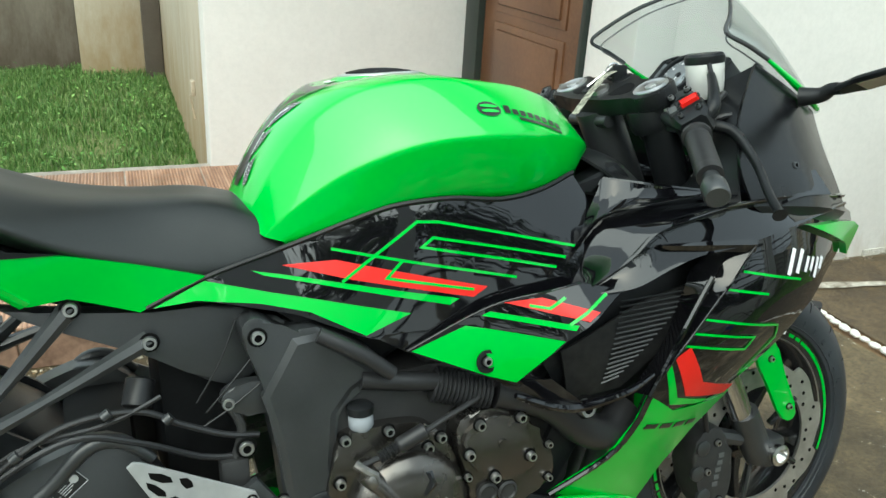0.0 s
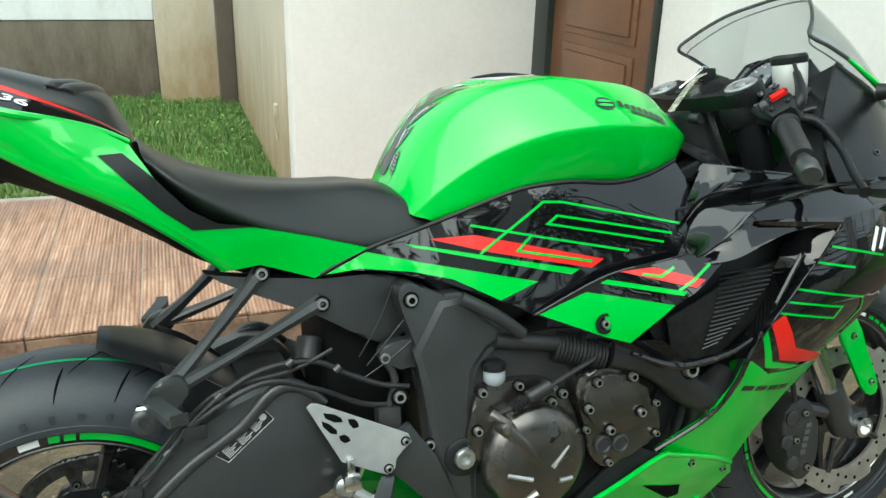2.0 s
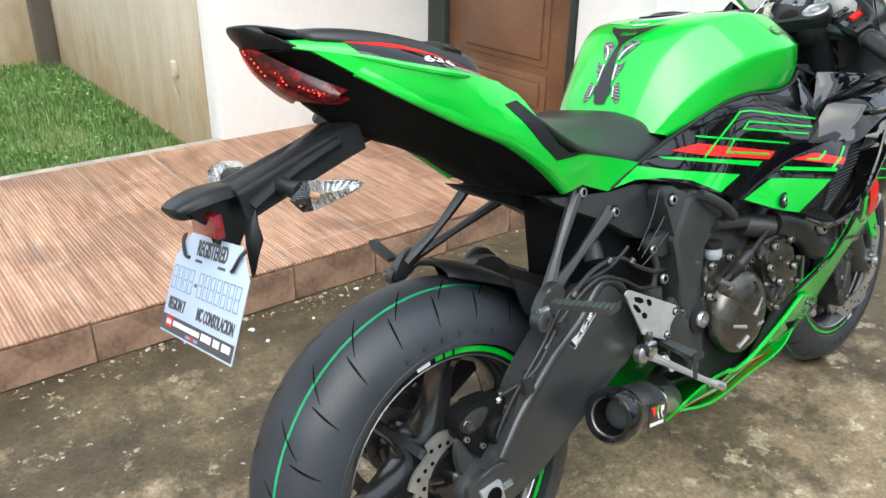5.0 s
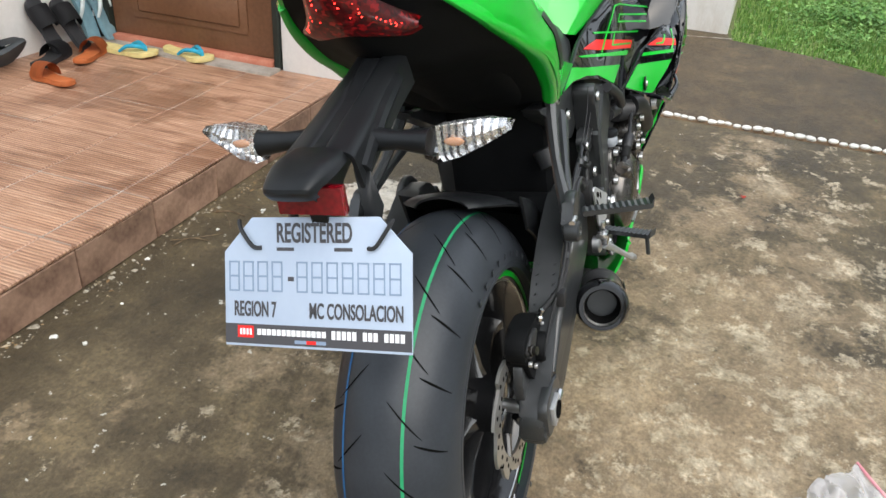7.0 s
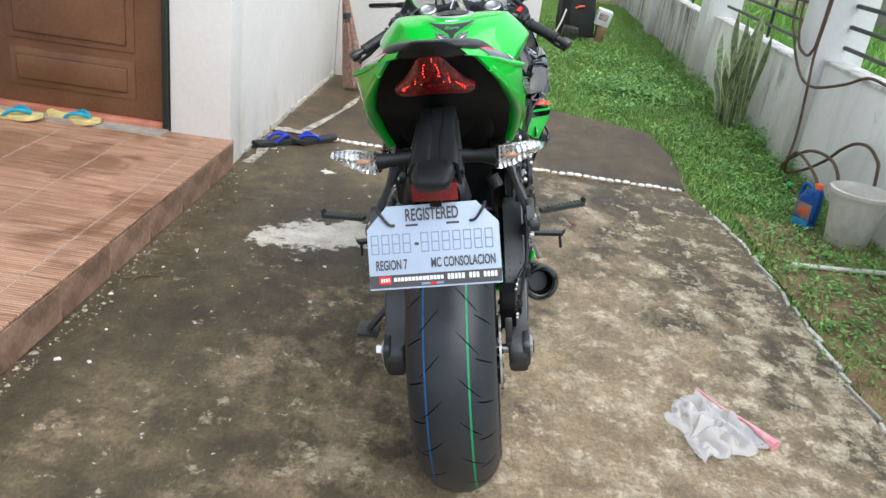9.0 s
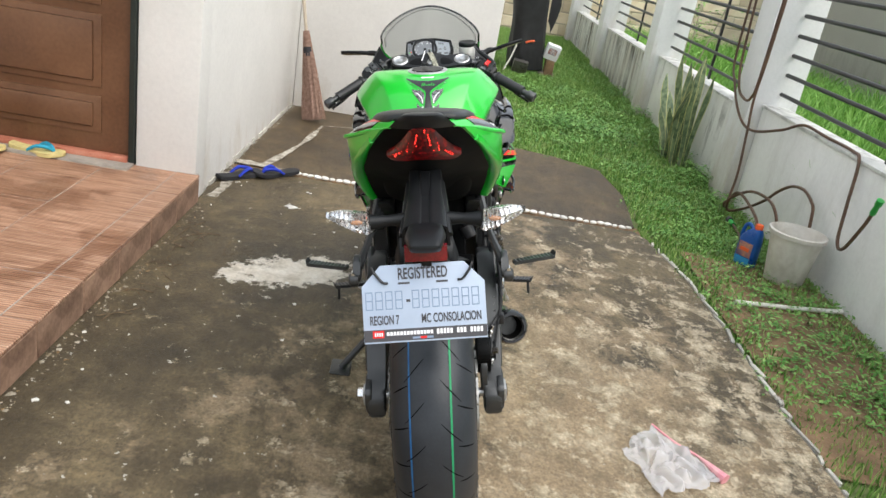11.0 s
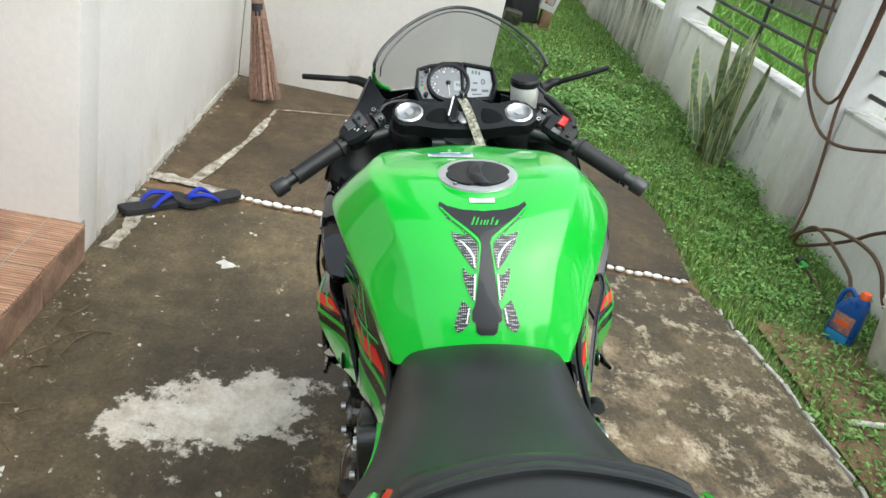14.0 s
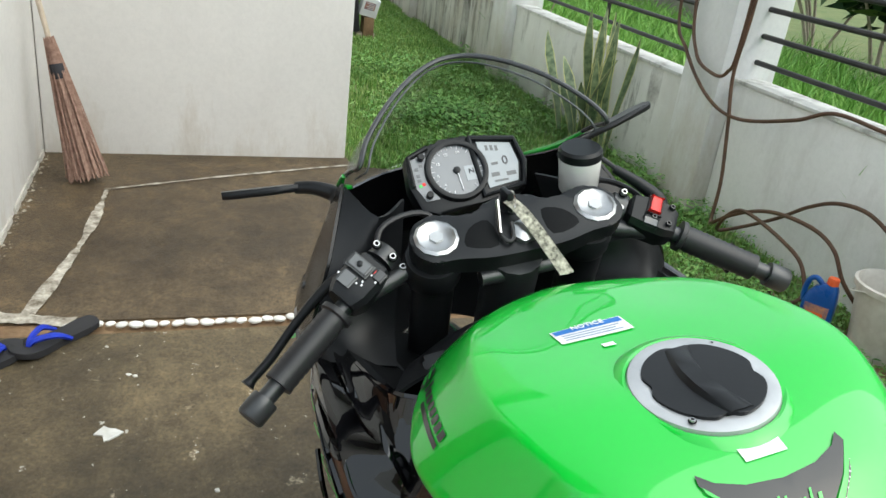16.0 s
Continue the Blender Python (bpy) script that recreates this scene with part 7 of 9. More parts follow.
    part("panel_edge", tube([(a[0], s * (a[1] + .001), a[2]) for a, b in edge_in], .0016, 8, 5), M_GLOSS, c)
    d_ = part("lower_fairing", sheet(D_OUT, FC, s, .006, .0), M_GREEN, bike, "lime lower fairing")
    for k in range(4):
        part("model_bar", sheet([(.998 + .03 * k, .474 - .006 * k), (1.02 + .03 * k, .470 - .006 * k), (1.024 + .03 * k, .478 - .006 * k), (1.002 + .03 * k, .482 - .006 * k)], FC, s, .001, .0014), M_DECALBLK, d_)
    part("edge_trim", tube([(x, s * (FC(x, z) + .001), z) for x, z in ((.875, .375), (.954, .43), (.982, .487), (.992, .536), (1.036, .643), (1.076, .699))], .004, 6, 4), M_GLOSS, d_)
    e = part("belly_pan", sheet(E_OUT, FE, s, .006, .0), M_GREEN, bike, "lime belly pan with a red and white edge")
    part("belly_lip", tube([(x, s * (FE(x, z) - .001), z) for x, z in ((.59, .312), (.64, .297), (.70, .307), (.79, .341), (.87, .373), (.909, .363), (1.0, .33), (1.059, .30))], .0045, 8, 4), M_GREEN, e)
    part("red_edge", sheet([(.47, .243), (.592, .236), (.75, .213), (.90, .195), (.985, .196), (.90, .187), (.75, .202), (.592, .224)], FE, s, .001, .0014), M_RED, e)
    part("white_edge", sheet([(.52, .247), (.60, .244), (.75, .221), (.90, .202), (.75, .214), (.60, .236)], FE, s, .001, .0014), M_WHITE, e)
    part("vent", sheet([(.572, .262), (.565, .305), (.60, .30), (.592, .272)], FE, s, .001, .0014), M_DEEPBLK, e)
    part("vent", sheet([(.85, .318), (.94, .29), (.95, .262), (.925, .262)], FE, s, .001, .0014), M_DEEPBLK, e)
    g = random.Random(3)
    for k in range(8):
        x0, z0 = .672 + .026 * k, .262 - .0035 * k
        h = .022 if k == 0 else .015
        part("brand_bar", sheet([(x0, z0), (x0 + .019, z0 - .002), (x0 + .023, z0 + h), (x0 + .004, z0 + h + .002)], FE, s, .001, .0014), M_DECALBLK, e)
    for x, z in ((.95, .335), (1.045, .29), (.53, .305)):
        bolt((x, s * (FE(x, z) + .001), z), (0, s, 0), .006, e)
    part("inner_side", prism([(.66, .27), (.88, .36), (.98, .5), (.90, .5), (.84, .38), (.7, .30)], s * .15, s * .168, .004), M_PLASTIC, bike)
part("belly_floor", patch([[(x, w, z + .02), (x, w * .6, z), (x, 0, z - .012)] for x, w, z in ((.46, .15, .235), (.6, .16, .2), (.8, .13, .18), (.95, .12, .18), (1.04, .11, .215))], 4, 4, 1, .005, True), M_GREEN, bike, "lime belly pan floor")

# ---- nose, screen, mirrors ----
R0 = [(1.231, .174, .984), (1.316, .168, .941), (1.397, .137, .906), (1.466, .07, .893), (1.49, 0, .889)]
R1 = [(1.168, .214, .912), (1.30, .207, .88), (1.39, .168, .852), (1.495, .08, .842), (1.535, 0, .838)]
R2 = [(1.138, .250, .846), (1.28, .243, .82), (1.405, .19, .79), (1.53, .08, .77), (1.575, 0, .765)]
R3 = [(1.15, .268, .79), (1.29, .256, .775), (1.43, .19, .745), (1.565, .075, .718), (1.615, 0, .71)]
part("nose_front", patch([r[2:] for r in (R0, R1, R2, R3)], 5, 5, 1, .004, True), M_GLOSS, bike, "gloss black nose front", smooth=60)
for s in (-1, 1):
    nc = part("nose_cowl", patch([r[:3] for r in (R0, R1, R2, R3)], 6, 6, s, .004), M_SATIN, bike, "satin black nose cowl", smooth=60)
    fold = [Vector((1.20, s * .203, .895)), Vector((1.245, s * .207, .890)), Vector((1.29, s * .212, .868)), Vector((1.305, s * .228, .815))]
    part("cowl_crease", tube(fold, .004, 6, 5), M_SATIN, nc)
    part("cowl_fold", patch([[(1.19, s * .252, .80), (1.225, s * .247, .815), (1.30, s * .235, .828)], [(1.20, s * .268, .788), (1.25, s * .262, .795), (1.325, s * .246, .79)]], 4, 4, 1, .004), M_GLOSS, nc)
part("nose_underside", patch([R3, [(1.28, .235, .70), (1.40, .19, .665), (1.49, .12, .645), (1.57, .05, .64), (1.58, 0, .64)], [(1.24, .16, .60), (1.34, .13, .59), (1.42, .09, .59), (1.47, .04, .59), (1.48, 0, .59)]], 5, 5, 1, .004, True), M_PLASTIC, bike)
for s in (-1, 1):
    part("headlight", patch([[(1.325, s * .205, .655), (1.40, s * .168, .640), (1.47, s * .11, .628)], [(1.318, s * .190, .60), (1.372, s * .160, .592), (1.435, s * .11, .58)], [(1.295, s * .172, .545), (1.345, s * .145, .540), (1.395, s * .10, .532)]], 5, 5, 1, .003), M_LENS, bike, "clear headlight lens")
    part("headlight_reflector", patch([[(1.315, s * .188, .65), (1.38, s * .152, .636), (1.45, s * .10, .624)], [(1.298, s * .170, .60), (1.35, s * .14, .592), (1.41, s * .095, .58)], [(1.28, s * .155, .548), (1.325, s * .13, .543), (1.375, s * .09, .535)]], 5, 5, 1, .003), M_REFLECT, bike)
    part("nose_flash", sheet([(1.26, .752), (1.36, .744), (1.44, .730), (1.48, .714), (1.43, .676), (1.405, .70)], FC, s, .014, .013, .02), M_GREEN, bike, "lime nose flash")
    part("screen_rim", tube([(1.246, s * .175 - .008, .988), (1.318, s * .170 - .008, .945), (1.390, s * .143 - .008, .910)], .0055, 8, 5, [.003, .006, .004]), M_GREEN, bike, "lime screen rim")
    part("cockpit_panel", patch([[(1.229, s * .170, .980), (1.166, s * .210, .910), (1.136, s * .246, .844), (1.135, s * .260, .79)], [(1.18, s * .14, .95), (1.16, s * .17, .895), (1.13, s * .2, .835), (1.10, s * .22, .80)], [(1.22, s * .095, .95), (1.20, s * .11, .89), (1.15, s * .14, .82), (1.08, s * .16, .79)]], 4, 4, 1, .004), M_PLASTIC, bike, "black cockpit panel")
    bolt((1.252, s * .238, .836), (.1, s, .4), .007, mat=M_FRAME)
    root, elb, tip = (Vector((1.330, -.208, .935)), Vector((1.336, -.240, .945)), Vector((1.344, -.346, .974))) if s < 0 else (Vector((1.310, .175, .940)), Vector((1.335, .222, .948)), Vector((1.350, .324, .950)))
    foot = Vector((1.316, -.182, .932)) if s < 0 else Vector((1.300, .168, .934))
    mir = part("mirror", tube([foot, root, (root + elb) / 2 + Vector((0, 0, .004)), elb], .011, 10, 4, [.016, .012, .010, .009]), M_PLASTIC, bike, "slim black winglet mirror")
    mu, mn = Vector((.95, 0, -.31)), Vector((.31, 0, .95))
    mid = [elb + (tip - elb) * f for f in (-.06, .12, .3, .88, 1.0)]
    rings = [[c + mu * w * p + mn * .0055 * q for p, q in ((-1, -.3), (-.8, -1), (.8, -1), (1, -.3), (1, .3), (.8, 1), (-.8, 1), (-1, .3))] for c, w in zip(mid, (.010, .014, .021, .020, .012))]
    part("mirror_blade", add_ring_mesh(bmesh.new(), rings), M_PLASTIC, mir)
    b = bmesh.new()
    b.faces.new([b.verts.new(p - mn * .0060) for p in (mid[2] - mu * .015, mid[3] - mu * .014, mid[3] + mu * .014, mid[2] + mu * .015)])
    part("mirror_glass", b, M_CHROME, mir, smooth=0)
SC0 = [(1.15, .168, 1.023), (1.172, .150, 1.048), (1.212, .105, 1.080), (1.255, .05, 1.100), (1.272, 0, 1.106)]
SC1 = [(1.19, .171, 1.004), (1.235, .158, 1.012), (1.30, .11, 1.016), (1.355, .055, 1.016), (1.375, 0, 1.016)]
SC2 = [(1.228, .173, .984), (1.30, .168, .942), (1.38, .138, .907), (1.45, .072, .894), (1.475, 0, .890)]
scr = part("windscreen", patch([SC0, SC1, SC2], 6, 6, 1, .003, True), M_SCREEN, bike, "smoked clear windscreen", smooth=60)
scr.visible_shadow = False
scr.location = (.018, -.009, .004)
edge = [(1.228, .173, .984), (1.19, .171, 1.004)] + SC0
part("screen_edge", tube([*[(x, y, z + .001) for x, y, z in edge], *[(x, -y, z + .001) for x, y, z in edge[-2::-1]]], .0034, 8, 5), mk("screen_edge_smoke", (.05, .052, .055), None, .2), scr)
inner = [(x + .012 if i > 1 else x + .004, y * .93, z - .010) for i, (x, y, z) in enumerate(edge)]
part("screen_bead", tube([*inner, *[(x, -y, z) for x, y, z in inner[-2::-1]]], .0014, 6, 5), MATS.setdefault("bead", mk("screen_bead_smoke", (.12, .125, .13), None, .25)), scr)

# ---- cockpit ----
HEAD, BARS = Vector((.030, -.011, -.010)), Vector((.019, -.004, .011))
for s in (-1, 1):
    fk = part("fork_leg", tube([Vector((1.060, s * .105, .945)) + HEAD, (1.215, s * .102, .60)], .027, 18, 1), M_PLASTIC, bike, "black fork leg with a steel slider")
    part("fork_slider", tube([(1.215, s * .102, .60), (1.33, s * .102, .36)], .0215, 18, 1), M_FORK, fk, "steel fork slider")
    part("fork_seal", lathe([(.03, -.012), (.03, .012)], (1.215, s * .102, .60), (.43, 0, -.9), 18), M_FRAME, fk)
    part("fork_foot", add_box(tube([(1.325, s * .102, .38), (1.372, s * .102, .285)], .027, 14, 1), (1.36, s * .102 - .025, .27), (1.41, s * .102 + .025, .325), .01), M_FRAME, fk)
    part("axle_end", lathe([(.02, 0), (.02, .012), (.013, .014), (.013, .004), (.0005, .004)], (1.385, s * .128, .298), (0, s, 0), 18), M_CHROME, fk)
    cap_ = part("fork_cap", lathe([(.027, -.004), (.0285, .004), (.0275, .012), (.0235, .0145), (.020, .012), (.0005, .012)], Vector((1.060, s * .105, .953)) + HEAD, (-.42, 0, .907), 12), M_STEEL, fk, "silver fork cap")
    part("cap_screw", lathe([(.009, 0), (.009, .003), (.0005, .003)], Vector((1.056, s * .105, .963)) + HEAD, (-.42, 0, .907), 6), M_ALU, cap_)
    part("cap_base", lathe([(.031, -.022), (.031, -.008), (.0285, -.004)], Vector((1.060, s * .105, .953)) + HEAD, (-.42, 0, .907), 24), M_PLASTIC, cap_)
    bar = part("handlebar", tube([(1.078, s * .135, .900), (1.057, s * .222, .881), (.992, s * .336, .823)], .011, 12, 1), M_FRAME, bike, "black clip-on handlebar")
    bar.location = BARS
    part("bar_clamp", lathe([(.034, -.018), (.036, -.01), (.036, .01), (.034, .018)], (1.078, s * .102, .90), (-.42, 0, .907), 24), M_PLASTIC, bar)
    gA, gB = Vector((1.054, s * .228, .879)), Vector((.997, s * .326, .828))
    gd = (gB - gA).normalized()
    bm = lathe([(.0205, 0), (.0205, .006), (.0168, .008)] + [(.0165 + .0011 * (k % 2), .013 + .0042 * k) for k in range(20)] + [(.0168, .1), (.0175, .104), (.0175, .107)], gA, gd, 22)
    part("grip", bm, M_HOSEBLK, bar, "ribbed black rubber grip")
    part("bar_end", lathe([(.016, 0), (.0165, .003), (.0165, .025), (.014, .028), (.0005, .028)], gB + gd * .003, gd, 22), M_FRAME, bar)
    bx = Vector((1.074, s * .196, .898))
    ux = Vector((-.42, s * .82, -.39)).normalized()
    vx = Vector((-.62, 0, .78))
    vx = (vx - ux * vx.dot(ux)).normalized()
    wx = ux.cross(vx).normalized()
    if wx.x < 0:
        wx = -wx
    rings = []
    for f, w, h in ((-.034, .014, .016), (-.030, .022, .021), (-.010, .026, .023), (.016, .026, .023), (.026, .022, .021), (.031, .019, .018)):
        c_ = bx + ux * f
        rings.append([c_ + wx * w * p + vx * h * q for p, q in ((-1, -.5), (-.7, -1), (.5, -1), (1, -.6), (1, .6), (.75, 1), (-.75, 1), (-1, .65))])
    sw = part("switch_box", add_ring_mesh(bmesh.new(), rings), M_PLASTIC, bar, "black handlebar switch box", smooth=25)
    FM = Matrix(((ux.x, wx.x, vx.x, 0), (ux.y, wx.y, vx.y, 0), (ux.z, wx.z, vx.z, 0), (0, 0, 0, 1)))
    FM.translation = bx + vx * .0225

    def on_box(name, lo, hi, mat, bev=.0015, label=""):
        return part(name, box(lo, hi, bev, FM), mat, sw, label)

    part("clamp_half", add_ring_mesh(bmesh.new(), [[bx + ux * f + wx * .020 * math.cos(a) + vx * .020 * math.sin(a) for a in [k * .5236 for k in range(12)]] for f in (-.056, -.038)]), M_FRAME, bar, smooth=40)
    for w_ in (-.012, .013):
        bolt(bx - ux * .047 + wx * w_ + vx * .0185, vx, .0055, bar)
    if s < 0:
        on_box("kill_switch", (-.010, -.002, 0), (.003, .020, .006), M_RED, .002, "red kill switch")
        on_box("switch_rim", (-.013, -.005, -.002), (.006, .023, .002), M_FRAME)
        on_box("start_button", (-.014, -.022, -.001), (.004, -.011, .003), M_GREY)
        for u_, w_ in ((.019, .016), (.018, -.010), (-.002, -.008)):
            bolt(FM @ Vector((u_, w_, -.001)), vx, .0045, sw, mat=M_FRAME)
        part("throttle_guide", tube([bx + wx * .020 + ux * .012, bx + wx * .034 + ux * .004 + vx * .006, bx + wx * .044 - ux * .03 + vx * .010, bx + wx * .050 - ux * .065 + vx * .012], .009, 10, 5, [.011, .010, .008, .006]), M_PLASTIC, sw)
        part("throttle_wire", tube([bx + wx * .050 - ux * .060 + vx * .012, bx + wx * .056 - ux * .10 + vx * .016, bx + wx * .05 - ux * .14 - vx * .006], .0035, 8, 5), M_HOSEBLK, sw)
    else:
        on_box("rocker_bed", (-.020, -.006, -.001), (-.004, .025, .004), M_FRAME)
        on_box("rocker_switch", (-.017, -.003, .003), (-.007, .022, .006), M_GREY, .002, "grey rocker switch")
        part("rocker_knob", lathe([(.0035, 0), (.0035, .004), (.002, .005)], FM @ Vector((-.012, .0095, .005)), vx, 12), M_PLASTIC, sw)
        on_box("indicator_switch", (.004, .002, -.001), (.017, .018, .004), M_GREY, .002, "grey indicator switch")
        on_box("horn_button", (-.022, -.022, -.002), (-.012, -.012, .003), M_FRAME)
        on_box("hazard_mark", (-.020, -.012, .0), (-.015, -.009, .0012), M_RED, 0)
        for u_, w_ in ((.010, .023), (.007, -.002), (.001, -.006), (.005, -.008), (-.012, -.009), (-.008, -.018)):
            on_box("switch_mark", (u_ - .0013, w_ - .0010, .0), (u_ + .0013, w_ + .0010, .0010), M_WHITE, 0)
    part("lever", tube([(1.105, s * .185, .888), (1.13, s * .215, .880), (1.126, s * .265, .842), (1.108, s * .31, .805), (1.096, s * .338, .788), (1.092, s * .346, .783)], .006, 10, 5, [.010, .008, .006, .006, .006, .010]), M_PLASTIC, bar, "black control lever")
    part("lever_clamp", box((1.075, s * .165 - .014, .876), (1.12, s * .165 + .03, .904), .008), M_FRAME, bar)
    bolt((1.075, s * .140, .906), (-.4, 0, .9), .006, bar)
part("steering_damper_rod", tube([(1.06, -.05, .90), (1.06, .05, .90)], .01, 10, 1), M_FRAME, bike)
clamp = part("triple_clamp", prism(round_outline([(-.14, .0), (-.125, .038), (-.085, .044), (-.05, .03), (-.03, .05), (.03, .05), (.05, .03), (.085, .044), (.125, .038), (.137, 0), (.120, -.024), (.085, -.028), (.04, -.036), (-.04, -.036), (-.085, -.028), (-.120, -.024)], 4), -.015, .012, .005, pose(1.052, 0, .948, 0, -25, 0) @ pose(0, 0, 0, 90, 0, 90)), M_PLASTIC, bike, "black cast triple clamp")
clamp.location = HEAD
for s in (-1, 1):
    part("clamp_pocket", prism(round_outline([(s * .035, -.020), (s * .074, -.012), (s * .062, .014), (s * .035, .020)], 3), .0105, .0125, .001, pose(1.052, 0, .948, 0, -25, 0) @ pose(0, 0, 0, 90, 0, 90)), M_MATTESHADE, clamp)
part("stem_nut", lathe([(.018, 0), (.018, .01), (.011, .013), (.0005, .013)], (1.040, 0, .951), (-.42, 0, .907), 6), M_STEEL, clamp)
part("ignition_barrel", lathe([(.021, 0), (.022, .018), (.017, .026), (.0005, .026)], (1.092, 0, .952), (-.42, 0, .907), 24), M_PLASTIC, clamp, "black ignition barrel")
# added dark sheet: hides the ground in the unlit gap below the clamp
part("steering_gap_sheet", patch([[(.985, .15, .80), (1.0, .08, .80), (1.01, 0, .80)], [(1.06, .16, .775), (1.08, .08, .77), (1.09, 0, .77)], [(1.18, .17, .75), (1.19, .08, .74), (1.20, 0, .74)]], 5, 5, 1, .004, True), M_MATTESHADE, bike, "added dark sheet filling the gap below the steering head", smooth=60)
part("lower_clamp", box((1.10, -.13, .70), (1.17, .13, .74), .012, None), M_FRAME, bike)
part("steering_head", tube([(1.07, 0, .92), (1.16, 0, .72)], .035, 14, 1), M_FRAME, bike)
# added block standing in for the dark interior between the forks
part("fork_gap_block", box((1.02, -.15, .70), (1.10, .15, .79), .03), M_PLASTIC, bike)
part("front_duct", patch([[(.950, .118, .866), (.995, .06, .868), (1.01, 0, .868)], [(.985, .150, .838), (1.045, .09, .845), (1.06, 0, .845)], [(.985, .188, .822), (1.075, .13, .80), (1.09, 0, .80)]], 5, 5, 1, .004, True), M_PLASTIC, bike, "black duct cover ahead of the tank", smooth=50)
# brake fluid cup
res = part("brake_fluid_cup", lathe([(.022, 0), (.0265, .006), (.0285, .05), (.027, .053)], (1.148, -.138, .930), (-.1, 0, 1), 24), M_RESERV, bike, "translucent brake fluid cup with a black lid")
res.location = (.024, .001, .004)
part("cup_lid", lathe([(.0285, 0), (.0295, .003), (.0295, .011), (.026, .015), (.0005, .015)], (1.143, -.138, .981), (-.1, 0, 1), 26), M_PLASTIC, res)
part("cup_bracket", tube([(1.09, -.165, .885), (1.12, -.15, .91), (1.15, -.14, .935)], .005, 8, 4), M_FRAME, res)
part("cup_hose", tube([(1.15, -.14, .935), (1.14, -.16, .91), (1.11, -.18, .89)], .0055, 8, 4), M_HOSEBLK, res)
part("throttle_cable", tube([(1.06, -.20, .885), (1.11, -.2, .92), (1.16, -.16, .93), (1.15, -.08, .90), (1.10, -.05, .86)], .004, 8, 6), M_HOSEBLK, bike).location = BARS
part("brake_cable", tube([(1.10, -.15, .875), (1.15, -.19, .90), (1.18, -.17, .86), (1.17, -.1, .75)], .005, 8, 6), M_HOSEBLK, bike).location = BARS
part("clutch_wire", tube([(1.09, .16, .875), (1.14, .15, .93), (1.16, .08, .93), (1.12, .05, .87)], .004, 8, 6), M_HOSEBLK, bike).location = BARS
# instrument cluster, in its own tilted frame: x to the rider's right, y up the face
DN = Vector((-.72, 0, .69)).normalized()
DR = Vector((0, -1, 0))
DU = DN.cross(DR)
DM = Matrix(((DR.x, DU.x, DN.x, 1.243), (DR.y, DU.y, DN.y, -.012), (DR.z, DU.z, DN.z, .962), (0, 0, 0, 1)))


HOUS = [(-.094, -.007), (-.089, .038), (-.047, .052), (-.036, .049), (-.003, .056), (.072, .040), (.080, .0), (.070, -.037), (.002, -.047), (-.061, -.054), (-.085, -.042)]
dash = part("instrument_panel", prism([(x, z) for x, z in HOUS], -.0, .03, .005), M_PLASTIC, bike, "black instrument panel with round tachometer and screen")
dash.matrix_basis = DM @ pose(0, 0, 0, -90, 0, 0)


def face(bm):
    for v in bm.verts:
        v.co = Vector((v.co.x, -v.co.z, v.co.y))
    return bm


def plate_of(pts, z0, z1):
    return face(prism_up(pts, z0, z1))


def prism_up(pts, z0, z1):
    b = bmesh.new()
    lo, hi = [b.verts.new((x, y, z0)) for x, y in pts], [b.verts.new((x, y, z1)) for x, y in pts]
    b.faces.new(lo), b.faces.new(hi)
    for i in range(len(pts)):
        k = (i + 1) % len(pts)
        b.faces.new((lo[i], lo[k], hi[k], hi[i]))
    return b


TC = (-.023, .004)
part("tachometer", face(lathe([(.038, .0005), (.038, .0025), (.0005, .0025)], (*TC, 0), (0, 0, 1), 44)), M_TACH, dash, "round grey tachometer face")
part("tach_rim", face(lathe([(.0375, 0), (.0375, .008), (.040, .009), (.044, .008), (.046, 0)], (*TC, 0), (0, 0, 1), 48, cap=False)), M_PLASTIC, dash)
part("screen_panel", plate_of([(.016, .041), (.064, .031), (.068, .0), (.060, -.026), (.016, -.030)], 0, .0018), M_LCD, dash, "pale liquid crystal screen")
SR = [(.006, .048), (.070, .036), (.076, .0), (.066, -.033), (.006, -.040)]
part("screen_frame", face(tube([(x, y, .003) for x, y in SR + SR[:1]], .0042, 8, 1)), M_PLASTIC, dash)
part("lamp_strip", plate_of([(-.084, .030), (-.060, .039), (-.064, .012), (-.064, -.018), (-.056, -.032), (-.076, -.032), (-.085, -.010)], 0, .0016), M_TACH, dash)
SL = [(-.088, -.009), (-.086, .034), (-.056, .045)]
part("strip_frame", face(tube([(x, y, .003) for x, y in SL], .0035, 8, 1)), M_PLASTIC, dash)
for (x, y), m in (((-.078, .006), M_GREY), ((-.078, -.001), M_GREY), ((-.073, -.007), M_RED), ((-.078, -.009), M_GREEN), ((-.078, .016), M_GREY), ((-.071, .020), M_GREY)):
    part("warning_lamp", face(box((x - .0025, y - .0022, .0016), (x + .0025, y + .0022, .0021))), m, dash)
for x, y in ((-.068, .031), (-.070, -.025)):
    part("trip_knob", face(lathe([(.005, 0), (.005, .008), (.004, .009)], (x, y, 0), (0, 0, 1), 14)), M_PLASTIC, dash)
bm = bmesh.new()
for k in range(25):
    a = math.radians(250 - 12.5 * k)
    q = .031 if k % 2 == 0 else .034
    add_tube(bm, [(TC[0] + q * math.cos(a), TC[1] + q * math.sin(a), .0028), (TC[0] + .0365 * math.cos(a), TC[1] + .0365 * math.sin(a), .0028)], .0005, 4, 1)
part("tach_mark", face(bm), M_WHITE, dash)
part("needle", face(tube([(*TC, .004), (TC[0] + .001, TC[1] - .030, .004)], .0008, 5, 1)), M_WHITE, dash)
